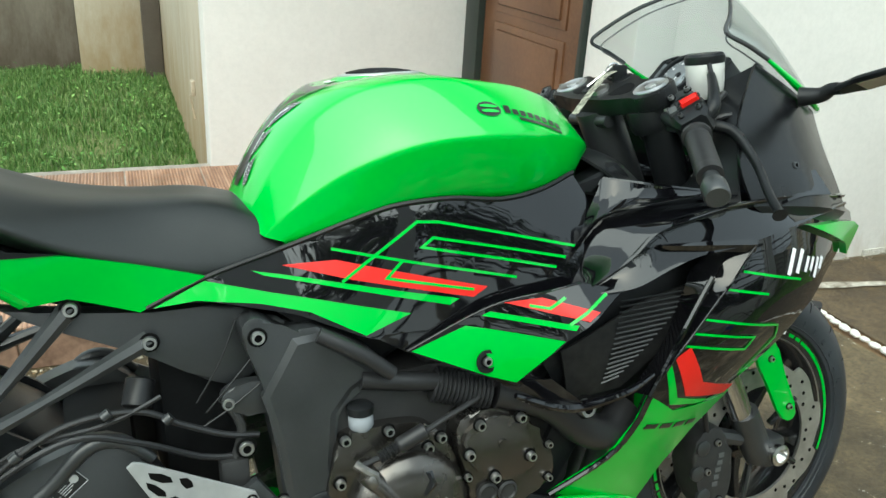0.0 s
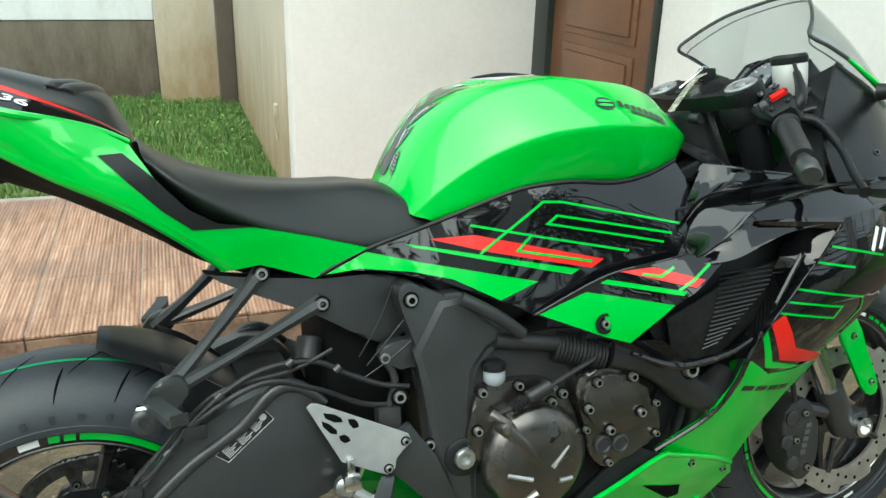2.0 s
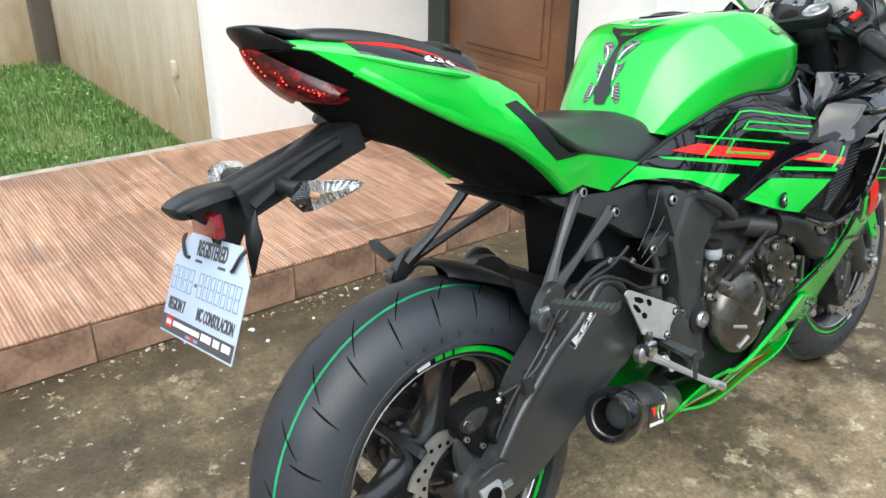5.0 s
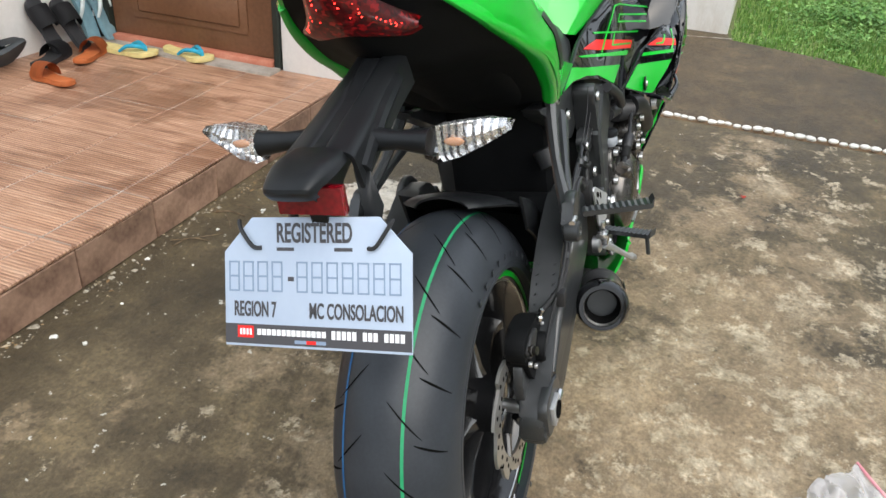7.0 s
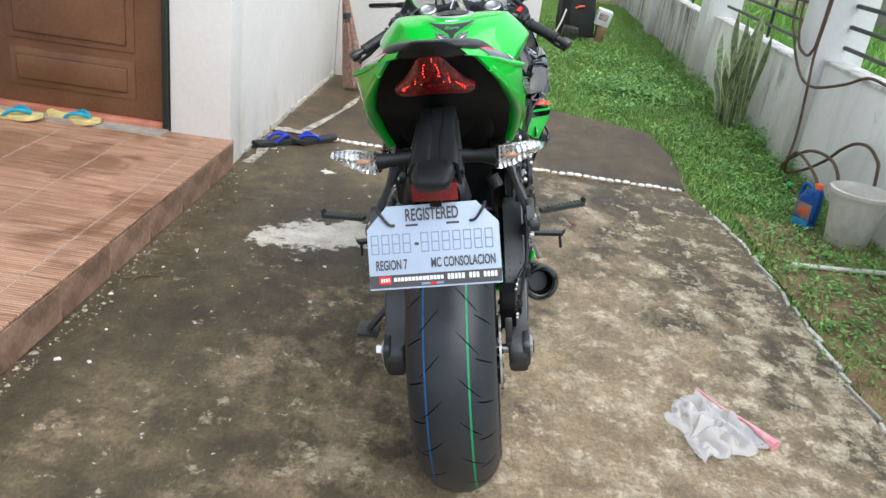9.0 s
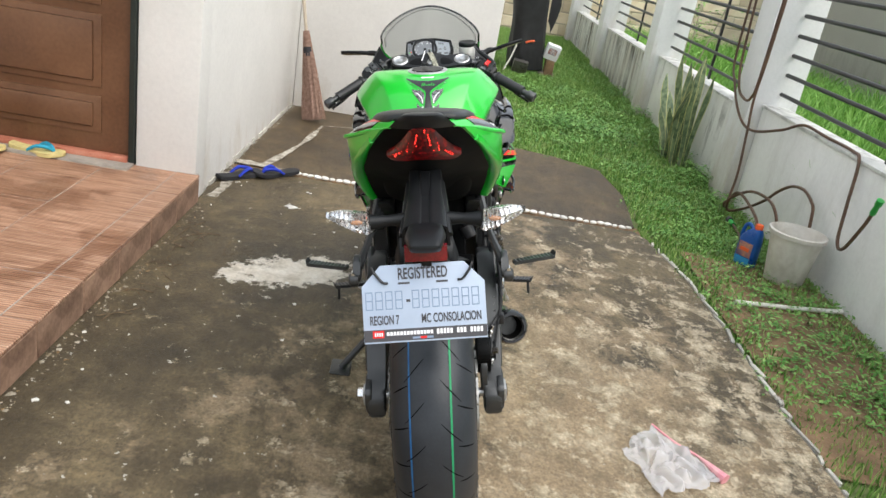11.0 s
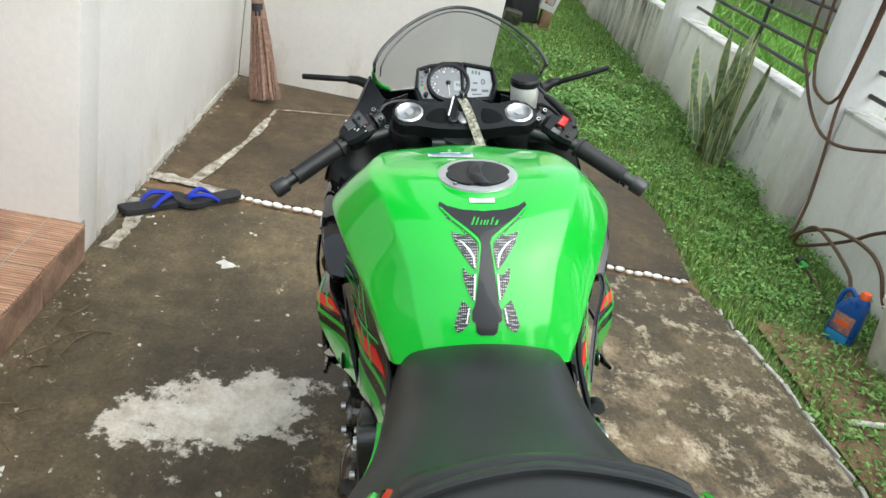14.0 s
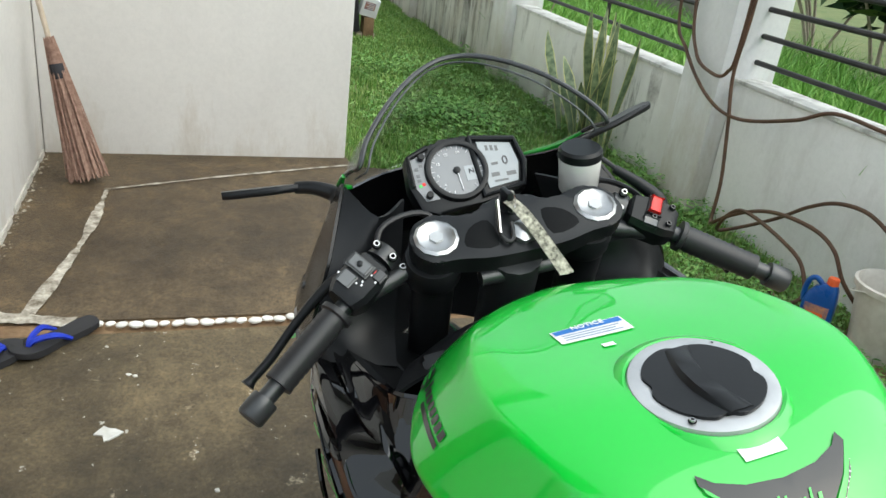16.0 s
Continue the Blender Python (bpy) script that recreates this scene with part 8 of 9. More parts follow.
part("needle_hub", face(lathe([(.005, 0), (.005, .004), (.003, .005)], (*TC, .001), (0, 0, 1), 18)), M_PLASTIC, dash)
part("gear_panel", plate_of([(-.012, -.014), (.006, -.014), (.010, -.004), (.006, .008), (-.012, .008)], .0025, .003), M_LCD, dash)
for txt, sz, x, y, z, m in (("N", .011, -.003, -.001, .0034, M_INK), ("0", .018, .049, .006, .0022, M_INK), ("14", .006, TC[0] + .008, TC[1] + .026, .003, M_WHITE), ("12", .006, TC[0] - .010, TC[1] + .025, .003, M_WHITE), ("10", .006, TC[0] - .024, TC[1] + .013, .003, M_WHITE), ("8", .006, TC[0] - .028, TC[1] - .004, .003, M_WHITE), ("6", .006, TC[0] - .021, TC[1] - .018, .003, M_WHITE)):
    writing(txt, sz, pose(0, 0, 0, 90, 0, 0) @ pose(x, y, z), m, dash, "dial_lettering")
for k, (x, y, w, h) in enumerate(((.026, .029, .004, .008), (.033, .028, .004, .008), (.040, .0265, .004, .008), (.028, .004, .010, .004), (.024, -.012, .012, .006), (.046, -.014, .014, .006), (.026, -.022, .02, .003))):
    part("screen_print", face(box((x, y - h / 2, .0016), (x + w, y + h / 2, .0021))), M_GREY, dash)

# ---- front brakes, fender, stand ----
rows = []
for a in (158, 146, 134, 122, 110, 98):
    t = math.radians(a)
    r = .322
    rows.append([(1.385 + r * .93 * math.cos(t), .078, .298 + r * .93 * math.sin(t)), (1.385 + r * .99 * math.cos(t), .06, .298 + r * .99 * math.sin(t)), (1.385 + r * 1.01 * math.cos(t), 0, .298 + r * 1.01 * math.sin(t))])
fen = part("front_fender", patch(rows, 4, 5, 1, .004, True), M_GREEN, bike, "lime front fender")
for s in (-1, 1):
    part("fender_arm", prism(round_outline([(1.325, .487), (1.328, .515), (1.366, .513), (1.396, .445), (1.430, .366), (1.398, .360), (1.355, .434)], 3), s * .118, s * .126, .003), M_GREEN, fen)
    for p in ((1.358, .482), (1.410, .383)):
        bolt((p[0], s * .126, p[1]), (0, s, 0), .006, fen)
    fc_ = part("front_caliper", prism(round_outline([(1.20, .36), (1.255, .375), (1.285, .30), (1.275, .235), (1.235, .215), (1.205, .28)], 3), s * .068, s * .128, .01), M_ENGDARK, bike, "black radial brake caliper")
    for p in ((1.245, .35), (1.255, .24), (1.225, .30)):
        bolt((p[0], s * .128, p[1]), (0, s, 0), .007, fc_)
    for k in range(5):
        part("maker_bar", box((1.238 + .003 * k, s * .1285 - .0006, .268 + .013 * k), (1.250 + .003 * k, s * .1285 + .0006, .277 + .013 * k)), M_GREY, fc_)
    for x, z in ((1.215, .345), (1.205, .30), (1.22, .255)):
        part("caliper_piston", lathe([(.014, 0), (.014, .006), (.010, .008), (.0005, .008)], (x, s * .124, z), (0, s, 0), 16), M_FRAME, fc_)
    part("caliper_mount", tube([(1.26, s * .10, .35), (1.32, s * .102, .33)], .014, 8, 1), M_FRAME, fc_)
    part("brake_line", tube([(1.23, s * .12, .36), (1.20, s * .13, .46), (1.19, s * .09, .60), (1.16, s * .04, .70)], .005, 8, 5), M_HOSEBLK, bike)
stand = part("side_stand", tube([(.60, .13, .27), (.585, .22, .16), (.57, .31, .066)], .011, 10, 2), M_FRAME, bike, "black side stand")
part("stand_foot", box((.53, .28, .056), (.62, .345, .066), .004, pose(.57, .31, .061, 11, 0, 0) @ pose(-.57, -.31, -.061)), M_FRAME, stand)

# ---- key and lanyard, hung from the ignition ----
BM = pose(-0.040, 1.198, 0, -11, 0, 2.2)
key = thing("key_lanyard", "ignition key with a patterned cloth lanyard and clip", "key", BM @ Matrix.Translation(HEAD))
part("key_bow", box((1.066, .000, .968), (1.092, .008, .996), .003), M_PLASTIC, key)
part("key_ring", lathe([(.013, -.001), (.015, 0), (.013, .001), (.0115, 0)], (1.066, .004, .985), (0, 1, .2), 24, cap=False, loop=True), M_CHROME, key)
part("snap_hook", tube([(1.074, .016, .990), (1.058, .026, .978), (1.040, .030, .962), (1.026, .026, .955), (1.030, .016, .956), (1.046, .012, .968)], .0026, 8, 5), M_HOSEBLK, key)
part("snap_gate", tube([(1.070, .020, .989), (1.036, .031, .962)], .0026, 8, 1), M_CHROME, key)
rows = []
for p in spline([(1.068, .004, .986), (1.045, -.003, .978), (1.012, -.014, .955), (.975, -.027, .924)], 6):
    rows.append([p + Vector((0, .009, 0)), p + Vector((.002, 0, .0015)), p - Vector((0, .009, 0)), p - Vector((0, 0, .0012))])
part("strap", add_ring_mesh(bmesh.new(), rows), M_STRAP, key)

# ---- lawn ----
def blades(name, count, area, height, width, material, label, seed, keep=None, lean=0.5, base=-0.03):
    """Many small bent blades, two triangles and a tip each."""
    g = np.random.default_rng(seed)
    pts = np.column_stack([g.uniform(area[0], area[1], count), g.uniform(area[2], area[3], count)])
    if keep is not None:
        pts = pts[[bool(keep(x, y, g.random())) for x, y in pts]]
    n = len(pts)
    clump = np.array([0.55 + 0.9 * (0.5 + 0.5 * noise.noise((x * 7, y * 7, seed))) ** 1.5 + 0.35 * noise.noise((x * 2.3, y * 2.3, seed + 5)) for x, y in pts])
    ang, h, w = g.uniform(0, 2 * np.pi, n), height * clump * g.uniform(0.45, 1.45, n), width * g.uniform(0.6, 1.3, n)
    bend, dirn = lean * g.uniform(0.1, 1.0, n) * h, g.uniform(0, 2 * np.pi, n)
    dx, dy = np.cos(ang) * w / 2, np.sin(ang) * w / 2
    bx, by = np.cos(dirn) * bend, np.sin(dirn) * bend
    z = np.full(n, base)
    v = np.empty((n, 5, 3))
    v[:, 0] = np.column_stack([pts[:, 0] - dx, pts[:, 1] - dy, z])
    v[:, 1] = np.column_stack([pts[:, 0] + dx, pts[:, 1] + dy, z])
    v[:, 2] = np.column_stack([pts[:, 0] + dx * 0.8 + bx * 0.35, pts[:, 1] + dy * 0.8 + by * 0.35, z + h * 0.6])
    v[:, 3] = np.column_stack([pts[:, 0] - dx * 0.8 + bx * 0.35, pts[:, 1] - dy * 0.8 + by * 0.35, z + h * 0.6])
    v[:, 4] = np.column_stack([pts[:, 0] + bx, pts[:, 1] + by, z + h])
    idx = np.arange(n)[:, None] * 5
    quads, tris = idx + np.array([0, 1, 2, 3]), idx + np.array([3, 2, 4])
    ob = raw(name, v.reshape(-1, 3).tolist(), quads.tolist() + tris.tolist(), material)
    return tagged(ob, label, "grass", kind="stuff")


def add_leaf(bm, c, g, size=0.05):
    """A pointed, slightly folded leaf at c, turned at random."""
    a, e = g.uniform(0, 6.28), g.uniform(-0.5, 0.6)
    d = Vector((math.cos(a) * math.cos(e), math.sin(a) * math.cos(e), math.sin(e))) * size * g.uniform(0.6, 1.2)
    n = Vector((-math.sin(a), math.cos(a), g.uniform(-0.4, 0.4))) * size * 0.28
    v = [bm.verts.new(q) for q in (c, c + d * 0.45 + n + Vector((0, 0, 0.006)), c + d, c + d * 0.45 - n + Vector((0, 0, 0.006)), c + d * 0.45)]
    bm.faces.new((v[0], v[4], v[1])), bm.faces.new((v[1], v[4], v[2])), bm.faces.new((v[2], v[4], v[3])), bm.faces.new((v[3], v[4], v[0]))


def edge_y(x):
    return float(np.interp(x, [-9, -2, 0.28, 1.17, 1.75, 2.31, 2.45, 3.1, 3.66, 3.85, 3.98], [-0.2, -0.1, -0.01, 0.02, 0.05, 0.14, 0.17, 0.12, 0.19, 0.5, 1.0])) if x < 3.98 else 1.0


def side_lawn(x, y, r):
    if y > edge_y(x) - 0.01 + 0.05 * noise.noise((x * 6, y * 6, 0)) or y < FY + 0.01:
        return False
    bare = 1 - max(0.0, 1 - math.hypot((x - 1.3) / 0.95, (y + 0.34) / 0.36)) * 1.5
    patchy = 0.75 + 0.7 * noise.noise((x * 2.2, y * 2.2, 3.0))
    dens = patchy * bare * (1.0 if x > 0.5 else 0.7)
    return r < dens


blades("lawn_grass", 190000, (-0.8, 12.7, FY, 1.0), 0.038, 0.006, M_GRASS, "short green lawn grass beside the driveway", 1, side_lawn)
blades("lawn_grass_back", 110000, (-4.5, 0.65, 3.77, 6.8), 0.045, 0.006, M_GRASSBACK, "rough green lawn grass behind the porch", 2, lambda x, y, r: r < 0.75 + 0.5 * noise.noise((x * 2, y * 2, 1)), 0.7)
blades("field_grass", 70000, (0.5, 12.7, -4.1, FY - 0.25), 0.36, 0.014, M_TALLGRASS, "tall bright field grass beyond the fence", 3, None, 0.9)


def leaves(name, count, spots, size, material, label, seed, height, category="weed", flat=0.5):
    """Small diamond leaves gathered in clumps."""
    g = random.Random(seed)
    vs, fs = [], []
    for (x, y, spread, share) in spots:
        for _ in range(int(count * share)):
            px, py = g.gauss(x, spread), g.gauss(y, spread)
            pz = -0.03 + height * g.random() ** 0.8
            s, a, t = size * g.uniform(0.5, 1.2), g.uniform(0, 6.28), g.uniform(-flat, flat)
            ca, sa = math.cos(a), math.sin(a)
            i = len(vs)
            for u, w in ((-1, 0), (0, -0.5), (1, 0), (0, 0.5)):
                vs.append((px + s * (u * ca - w * sa), py + s * (u * sa + w * ca), pz + s * u * t + (0.12 * s if w else 0)))
            fs.append((i, i + 1, i + 2, i + 3))
    return tagged(raw(name, vs, fs, material), label, category, kind="stuff")


rng = random.Random(11)
spots = []
for _ in range(900):
    x = rng.uniform(0.7, 9.5)
    y = rng.uniform(FY + 0.05, min(edge_y(x) - 0.06, 0.9))
    spots.append((x, y, rng.uniform(0.02, 0.09), rng.uniform(0.1, 1.0)))
leaves("lawn_weeds", 45, spots, 0.013, M_WEED, "low broad-leaved weeds in the lawn", 5, 0.06)
spots = [(rng.uniform(-3.5, 0.55), rng.uniform(3.9, 6.6), rng.uniform(0.05, 0.16), rng.uniform(0.2, 1.0)) for _ in range(150)]
leaves("back_lawn_weeds", 60, spots, 0.014, M_WEED, "low leafy weeds in the back lawn", 15, 0.07)
spots = [(x + rng.uniform(-0.12, 0.12), FY + rng.uniform(0.03, 0.2), rng.uniform(0.04, 0.08), 1.0) for x in (0.8, 3.3, 3.75, 4.0, 4.5, 4.8, 5.3, 6.1, 6.6, 7.2) for _ in range(3)]
leaves("wall_foot_weeds", 70, spots, 0.017, M_WEED, "leafy weeds at the foot of the low wall", 16, 0.11)
spots = [(rng.uniform(4.2, 6.5), rng.uniform(-0.35, 0.6), rng.uniform(0.08, 0.16), 1.0) for _ in range(22)]
leaves("weed_clumps", 130, spots, 0.02, M_WEED, "knee-low leafy weeds near the end wall", 6, 0.13)
spots = [(rng.uniform(0.6, 2.2), rng.uniform(-0.6, 0.0), 0.1, 1) for _ in range(30)]
leaves("dry_litter", 16, spots, 0.012, M_LITTER, "dry leaf litter on bare soil", 8, 0.012, "litter", 0.1)
spots = [(1.7 - 0.17 * i + rng.uniform(-0.1, 0.1), 2.385 - rng.uniform(0, 0.03), 0.03, 1) for i in range(22)]
leaves("porch_foot_litter", 14, spots, 0.01, M_LITTER, "dry litter along the porch foot", 9, 0.035, "litter", 0.3)
bm = bmesh.new()
bmesh.ops.create_grid(bm, x_segments=18, y_segments=10, size=0.5)
for v in bm.verts:
    x, y = v.co.x, v.co.y
    v.co = (1.3 + x * 1.9, -0.36 + y * 0.66, -0.027 + 0.012 * noise.noise((x * 7, y * 7, 2)) + 0.01)
tagged(finish("soil_patch", bm, M_SOIL), "bare brown soil patch in the lawn", "soil", kind="stuff")

# bushes past the fence and behind the far lawn
def bush(x, y, z, r, n, seed, size=0.09):
    g = random.Random(seed)
    ob = thing("bush", "dark green leafy bush beyond the fence", "bush", pose(x, y, -0.03), "bushes beyond the fence")
    bm = bmesh.new()
    for _ in range(7):
        a = g.uniform(0, 6.28)
        add_tube(bm, [(0, 0, 0), (0.3 * r * math.cos(a), 0.3 * r * math.sin(a), z * 0.5), (0.8 * r * math.cos(a), 0.8 * r * math.sin(a), z)], 0.02, 5, 3, [0.025, 0.008])
    part("trunk", bm, M_STICK, ob)
    vs, fs = [], []
    for _ in range(n):
        a, b, q = g.uniform(0, 6.28), g.uniform(-1, 1), r * g.random() ** 0.4 * (0.7 + 0.5 * noise.noise((g.random() * 3, seed, 0)))
        c = Vector((q * math.cos(a) * math.sqrt(1 - b * b), q * math.sin(a) * math.sqrt(1 - b * b), z + q * b * 0.8))
        d = Vector((g.uniform(-1, 1), g.uniform(-1, 1), g.uniform(-0.7, 0.4))).normalized()
        e = d.cross(Vector((g.uniform(-1, 1), g.uniform(-1, 1), g.uniform(-1, 1)))).normalized()
        s, i = size * g.uniform(0.5, 1.3), len(vs)
        vs += [c - d * s, c + e * s * 0.35, c + d * s, c - e * s * 0.35]
        fs.append((i, i + 1, i + 2, i + 3))
    raw("foliage", [tuple(v) for v in vs], fs, M_BUSH, ob)


for k, (x, y, z, r) in enumerate([(6.3, -4.5, 1.25, 0.85), (5.2, -4.3, 1.2, 0.9), (7.3, -4.6, 1.3, 0.8), (4.0, -4.4, 1.2, 0.9)]):
    bush(x, y, z, r, 1500, 20 + k, 0.15)


def tree(x, y, h, r, seed):
    g = random.Random(seed)
    ob = thing("tree", "tall leafy garden tree beyond the fence", "tree", pose(x, y, -0.03), "trees beyond the fence")
    tips = []
    bm = tube([(0, 0, -0.1), (0.1, 0.05, h * 0.4), (0.05, 0.1, h * 0.75)], 0.1, 9, 4, [0.16, 0.1, 0.05])
    part("trunk", bm, M_STICK, ob)
    bm = bmesh.new()
    for k in range(11):
        a, z0 = k * 2.4 + g.uniform(-0.4, 0.4), h * g.uniform(0.35, 0.75)
        t = Vector((r * g.uniform(0.5, 1) * math.cos(a), r * g.uniform(0.5, 1) * math.sin(a), min(h, z0 + h * g.uniform(0.1, 0.35))))
        add_tube(bm, [(0.08, 0.08, z0), (t.x * 0.5, t.y * 0.5, (z0 + t.z) / 2 + 0.1), t], 0.04, 6, 3, [0.05, 0.012])
        tips += [t, t * 0.75 + Vector((0, 0, z0 * 0.25))]
    part("limbs", bm, M_STICK, ob)
    vs, fs = [], []
    for t in tips:
        for _ in range(170):
            c = t + Vector((g.gauss(0, 0.38), g.gauss(0, 0.38), g.gauss(0, 0.3))) * (r / 1.6)
            d = Vector((g.uniform(-1, 1), g.uniform(-1, 1), g.uniform(-0.8, 0.3))).normalized()
            e = d.cross(Vector((g.uniform(-1, 1), g.uniform(-1, 1), g.uniform(-1, 1)))).normalized()
            s, i = 0.13 * g.uniform(0.5, 1.3), len(vs)
            vs += [c - d * s, c + e * s * 0.35, c + d * s, c - e * s * 0.35]
            fs.append((i, i + 1, i + 2, i + 3))
    raw("crown", [tuple(v) for v in vs], fs, M_BUSH, ob)


for k, (x, y, h, r) in enumerate([(-1.5, -6.0, 4.2, 1.8), (1.8, -6.6, 4.8, 2.0), (-5.0, -5.2, 4.0, 1.7), (5.0, -7.5, 4.6, 2.0), (-8.5, -1.5, 4.5, 2.0), (-9.0, 3.0, 4.2, 1.8)]):
    tree(x, y, h, r, 40 + k)

# ---- edging, pebbles, spatter ----
rng = random.Random(3)
peb = bmesh.new()
bmesh.ops.create_icosphere(peb, subdivisions=2, radius=1)
for v in peb.verts:
    v.co *= 1 + 0.12 * noise.noise(v.co * 1.7)
peb_me = bpy.data.meshes.new("pebble")
peb.to_mesh(peb_me)
peb.free()
peb_me.materials.append(M_PEBBLE)
peb_me.shade_smooth()
y = 0.2
while y < 2.13:
    s = rng.uniform(0.013, 0.020)
    o = tagged(new("pebble", peb_me), "smooth white pebble set in the slab joint", "pebble", "row of white pebbles")
    o.matrix_basis = pose(2.45 + rng.uniform(-0.008, 0.008), y + s, 0.006, 0, 0, rng.uniform(60, 120)) @ Matrix.Diagonal((s * 1.25, s * 0.8, s * 0.6, 1))
    y += 2 * s * rng.uniform(1.05, 1.3)
ed = bmesh.new()
add_box(ed, (-0.5, -0.5, -0.5), (0.5, 0.5, 0.5), 0.12, seg=1)
for v in ed.verts:
    v.co += Vector((noise.noise(v.co * 3), noise.noise(v.co * 3 + Vector((5, 0, 0))), 0)) * 0.12
ed_me = bpy.data.meshes.new("edging")
ed.to_mesh(ed_me)
ed.free()
ed_me.materials.append(M_EDGE)
x = -0.6
while x < 2.25:
    ln = rng.uniform(0.03, 0.2) * rng.random() + 0.015
    if rng.random() < 0.9:
        o = tagged(new("edging_fragment", ed_me), "chipped white plaster edging beside the driveway", "edging", "plaster edging")
        o.matrix_basis = pose(x + ln / 2, edge_y(x + ln / 2) - 0.006 + rng.uniform(-0.006, 0.006), 0.0, 0, 0, 3 + rng.uniform(-14, 14)) @ Matrix.Diagonal((ln, rng.uniform(0.008, 0.020), 0.018, 1))
    x += ln + rng.uniform(0.0, 0.035)


M_GRIT = mk("pale_grit", (0.16, 0.13, 0.09), (0.5, 0.46, 0.38), 0.9, scale=30)


def scatter(name, label, count, spot, lo, hi, seed, material):
    """Many crumbs of plaster and grit, each a small broken tetrahedron, as one object."""
    g = random.Random(seed)
    vs, fs = [], []
    for _ in range(count):
        x, y = spot(g)
        s = g.uniform(lo, hi) * (1 if g.random() < 0.85 else 2.2)
        a, i = g.uniform(0, 6.28), len(vs)
        for k in range(5):
            q = a + k * 1.2566 + g.uniform(-0.3, 0.3)
            r = s * g.uniform(0.5, 1.1)
            vs.append((x + r * math.cos(q), y + r * math.sin(q), -0.001))
        vs.append((x + g.uniform(-0.2, 0.2) * s, y + g.uniform(-0.2, 0.2) * s, s * g.uniform(0.25, 0.6)))
        fs += [(i + k, i + (k + 1) % 5, i + 5) for k in range(5)]
    return tagged(raw(name, vs, fs, material), label, "crumbs", kind="stuff")


scatter("porch_foot_grit", "crumbled pale plaster and grit along the porch foot", 420, lambda g: (g.uniform(-1.6, 1.8), 2.395 - abs(g.gauss(0, 0.03))), 0.002, 0.007, 71, M_GRIT)
scatter("lawn_corner_rubble", "lumps of dry soil and rubble at the house corner", 60, lambda g: (g.uniform(0.30, 0.64), 3.77 + abs(g.gauss(0, 0.06))), 0.008, 0.022, 75, M_SOIL)
scatter("wall_foot_grit", "flaked pale plaster along the wall foot", 200, lambda g: (g.uniform(1.85, 4.05), 2.425 - abs(g.gauss(0, 0.018))), 0.002, 0.007, 72, M_GRIT)
scatter("drive_spatter", "small pale spatter of dried mortar on the driveway", 260, lambda g: (g.uniform(-1.4, 2.35), g.choice((g.uniform(1.5, 2.38), g.uniform(1.9, 2.38), g.uniform(0.1, 2.3)))), 0.0012, 0.004, 73, M_GRIT)
scatter("lawn_edge_grit", "pale grit along the lawn edge of the driveway", 420, lambda g: (lambda x: (x, edge_y(x) + 0.01 + abs(g.gauss(0, 0.05))))(g.uniform(-1.0, 2.35)), 0.002, 0.006, 74, M_GRIT)
x = 1.9
while x < 4.0:
    ln = rng.uniform(0.03, 0.16)
    o = tagged(new("plaster_crumb", ed_me), "flaking pale plaster at the foot of the wall", "plaster", "plaster at the wall foot")
    o.matrix_basis = pose(x + ln / 2, 2.426, 0.006, 0, 0, 0) @ Matrix.Diagonal((ln, 0.010, rng.uniform(0.015, 0.05), 1))
    x += ln + rng.uniform(0.0, 0.09)

rng = random.Random(55)
M_TWIG = mk("dry_twig", (0.06, 0.04, 0.025), (0.24, 0.17, 0.10), 0.85, scale=40)
for k in range(22):
    x, y, a, ln = rng.uniform(0.55, 1.75), 2.36 - abs(rng.gauss(0, 0.10)), rng.uniform(0, 3.14), rng.uniform(0.05, 0.17)
    d_ = Vector((math.cos(a), math.sin(a), 0))
    n_ = Vector((-d_.y, d_.x, 0))
    y = min(y, 2.37 - ln * abs(d_.y) / 2)
    c = Vector((x, y, 0.003))
    ob = finish("twig", tube([c - d_ * ln / 2, c + n_ * rng.uniform(-.02, .02) + Vector((0, 0, rng.uniform(0, .01))), c + d_ * ln / 2], rng.uniform(0.0009, 0.0019), 5, 4), M_TWIG)
    tagged(ob, "thin dry twig on the concrete by the porch", "twig", "twigs at the porch foot")

# pale mortar smears on the dark pad
def smear(name, pts, w, label):
    bm = bmesh.new()
    path = spline([(x, y, 0) for x, y in pts], 26)
    a, b = [], []
    for i, p in enumerate(path):
        d = (path[min(i + 1, len(path) - 1)] - path[max(i - 1, 0)]).normalized()
        s = Vector((-d.y, d.x, 0)) * w * max(0.3, 1 + 0.8 * noise.noise((p.x * 5, p.y * 5, w * 30)) + 0.5 * noise.noise((p.x * 33, p.y * 33, w * 9)))
        a.append(bm.verts.new(p + s + Vector((0, 0, 0.0012)))), b.append(bm.verts.new(p - s + Vector((0, 0, 0.0012))))
    for i in range(len(a) - 1):
        bm.faces.new((a[i], a[i + 1], b[i + 1], b[i]))
    return tagged(finish(name, bm, M_MORTAR), label, "mortar", kind="structure")


smear("trim_mortar", [(3.62, 2.12), (3.1, 2.16), (2.55, 2.26)], 0.017, "pale mortar line across the dark pad")
smear("trim_mortar_cross", [(2.53, 2.42), (2.52, 2.27), (2.48, 2.13)], 0.03, "pale mortar line across the dark pad")
smear("trim_mortar_side", [(2.3, 2.41), (2.1, 2.36), (1.9, 2.37)], 0.03, "pale mortar line along the house wall")
smear("trim_mortar_back", [(3.62, 2.1), (3.8, 1.6), (3.99, 0.98)], 0.008, "thin mortar line along the end wall")
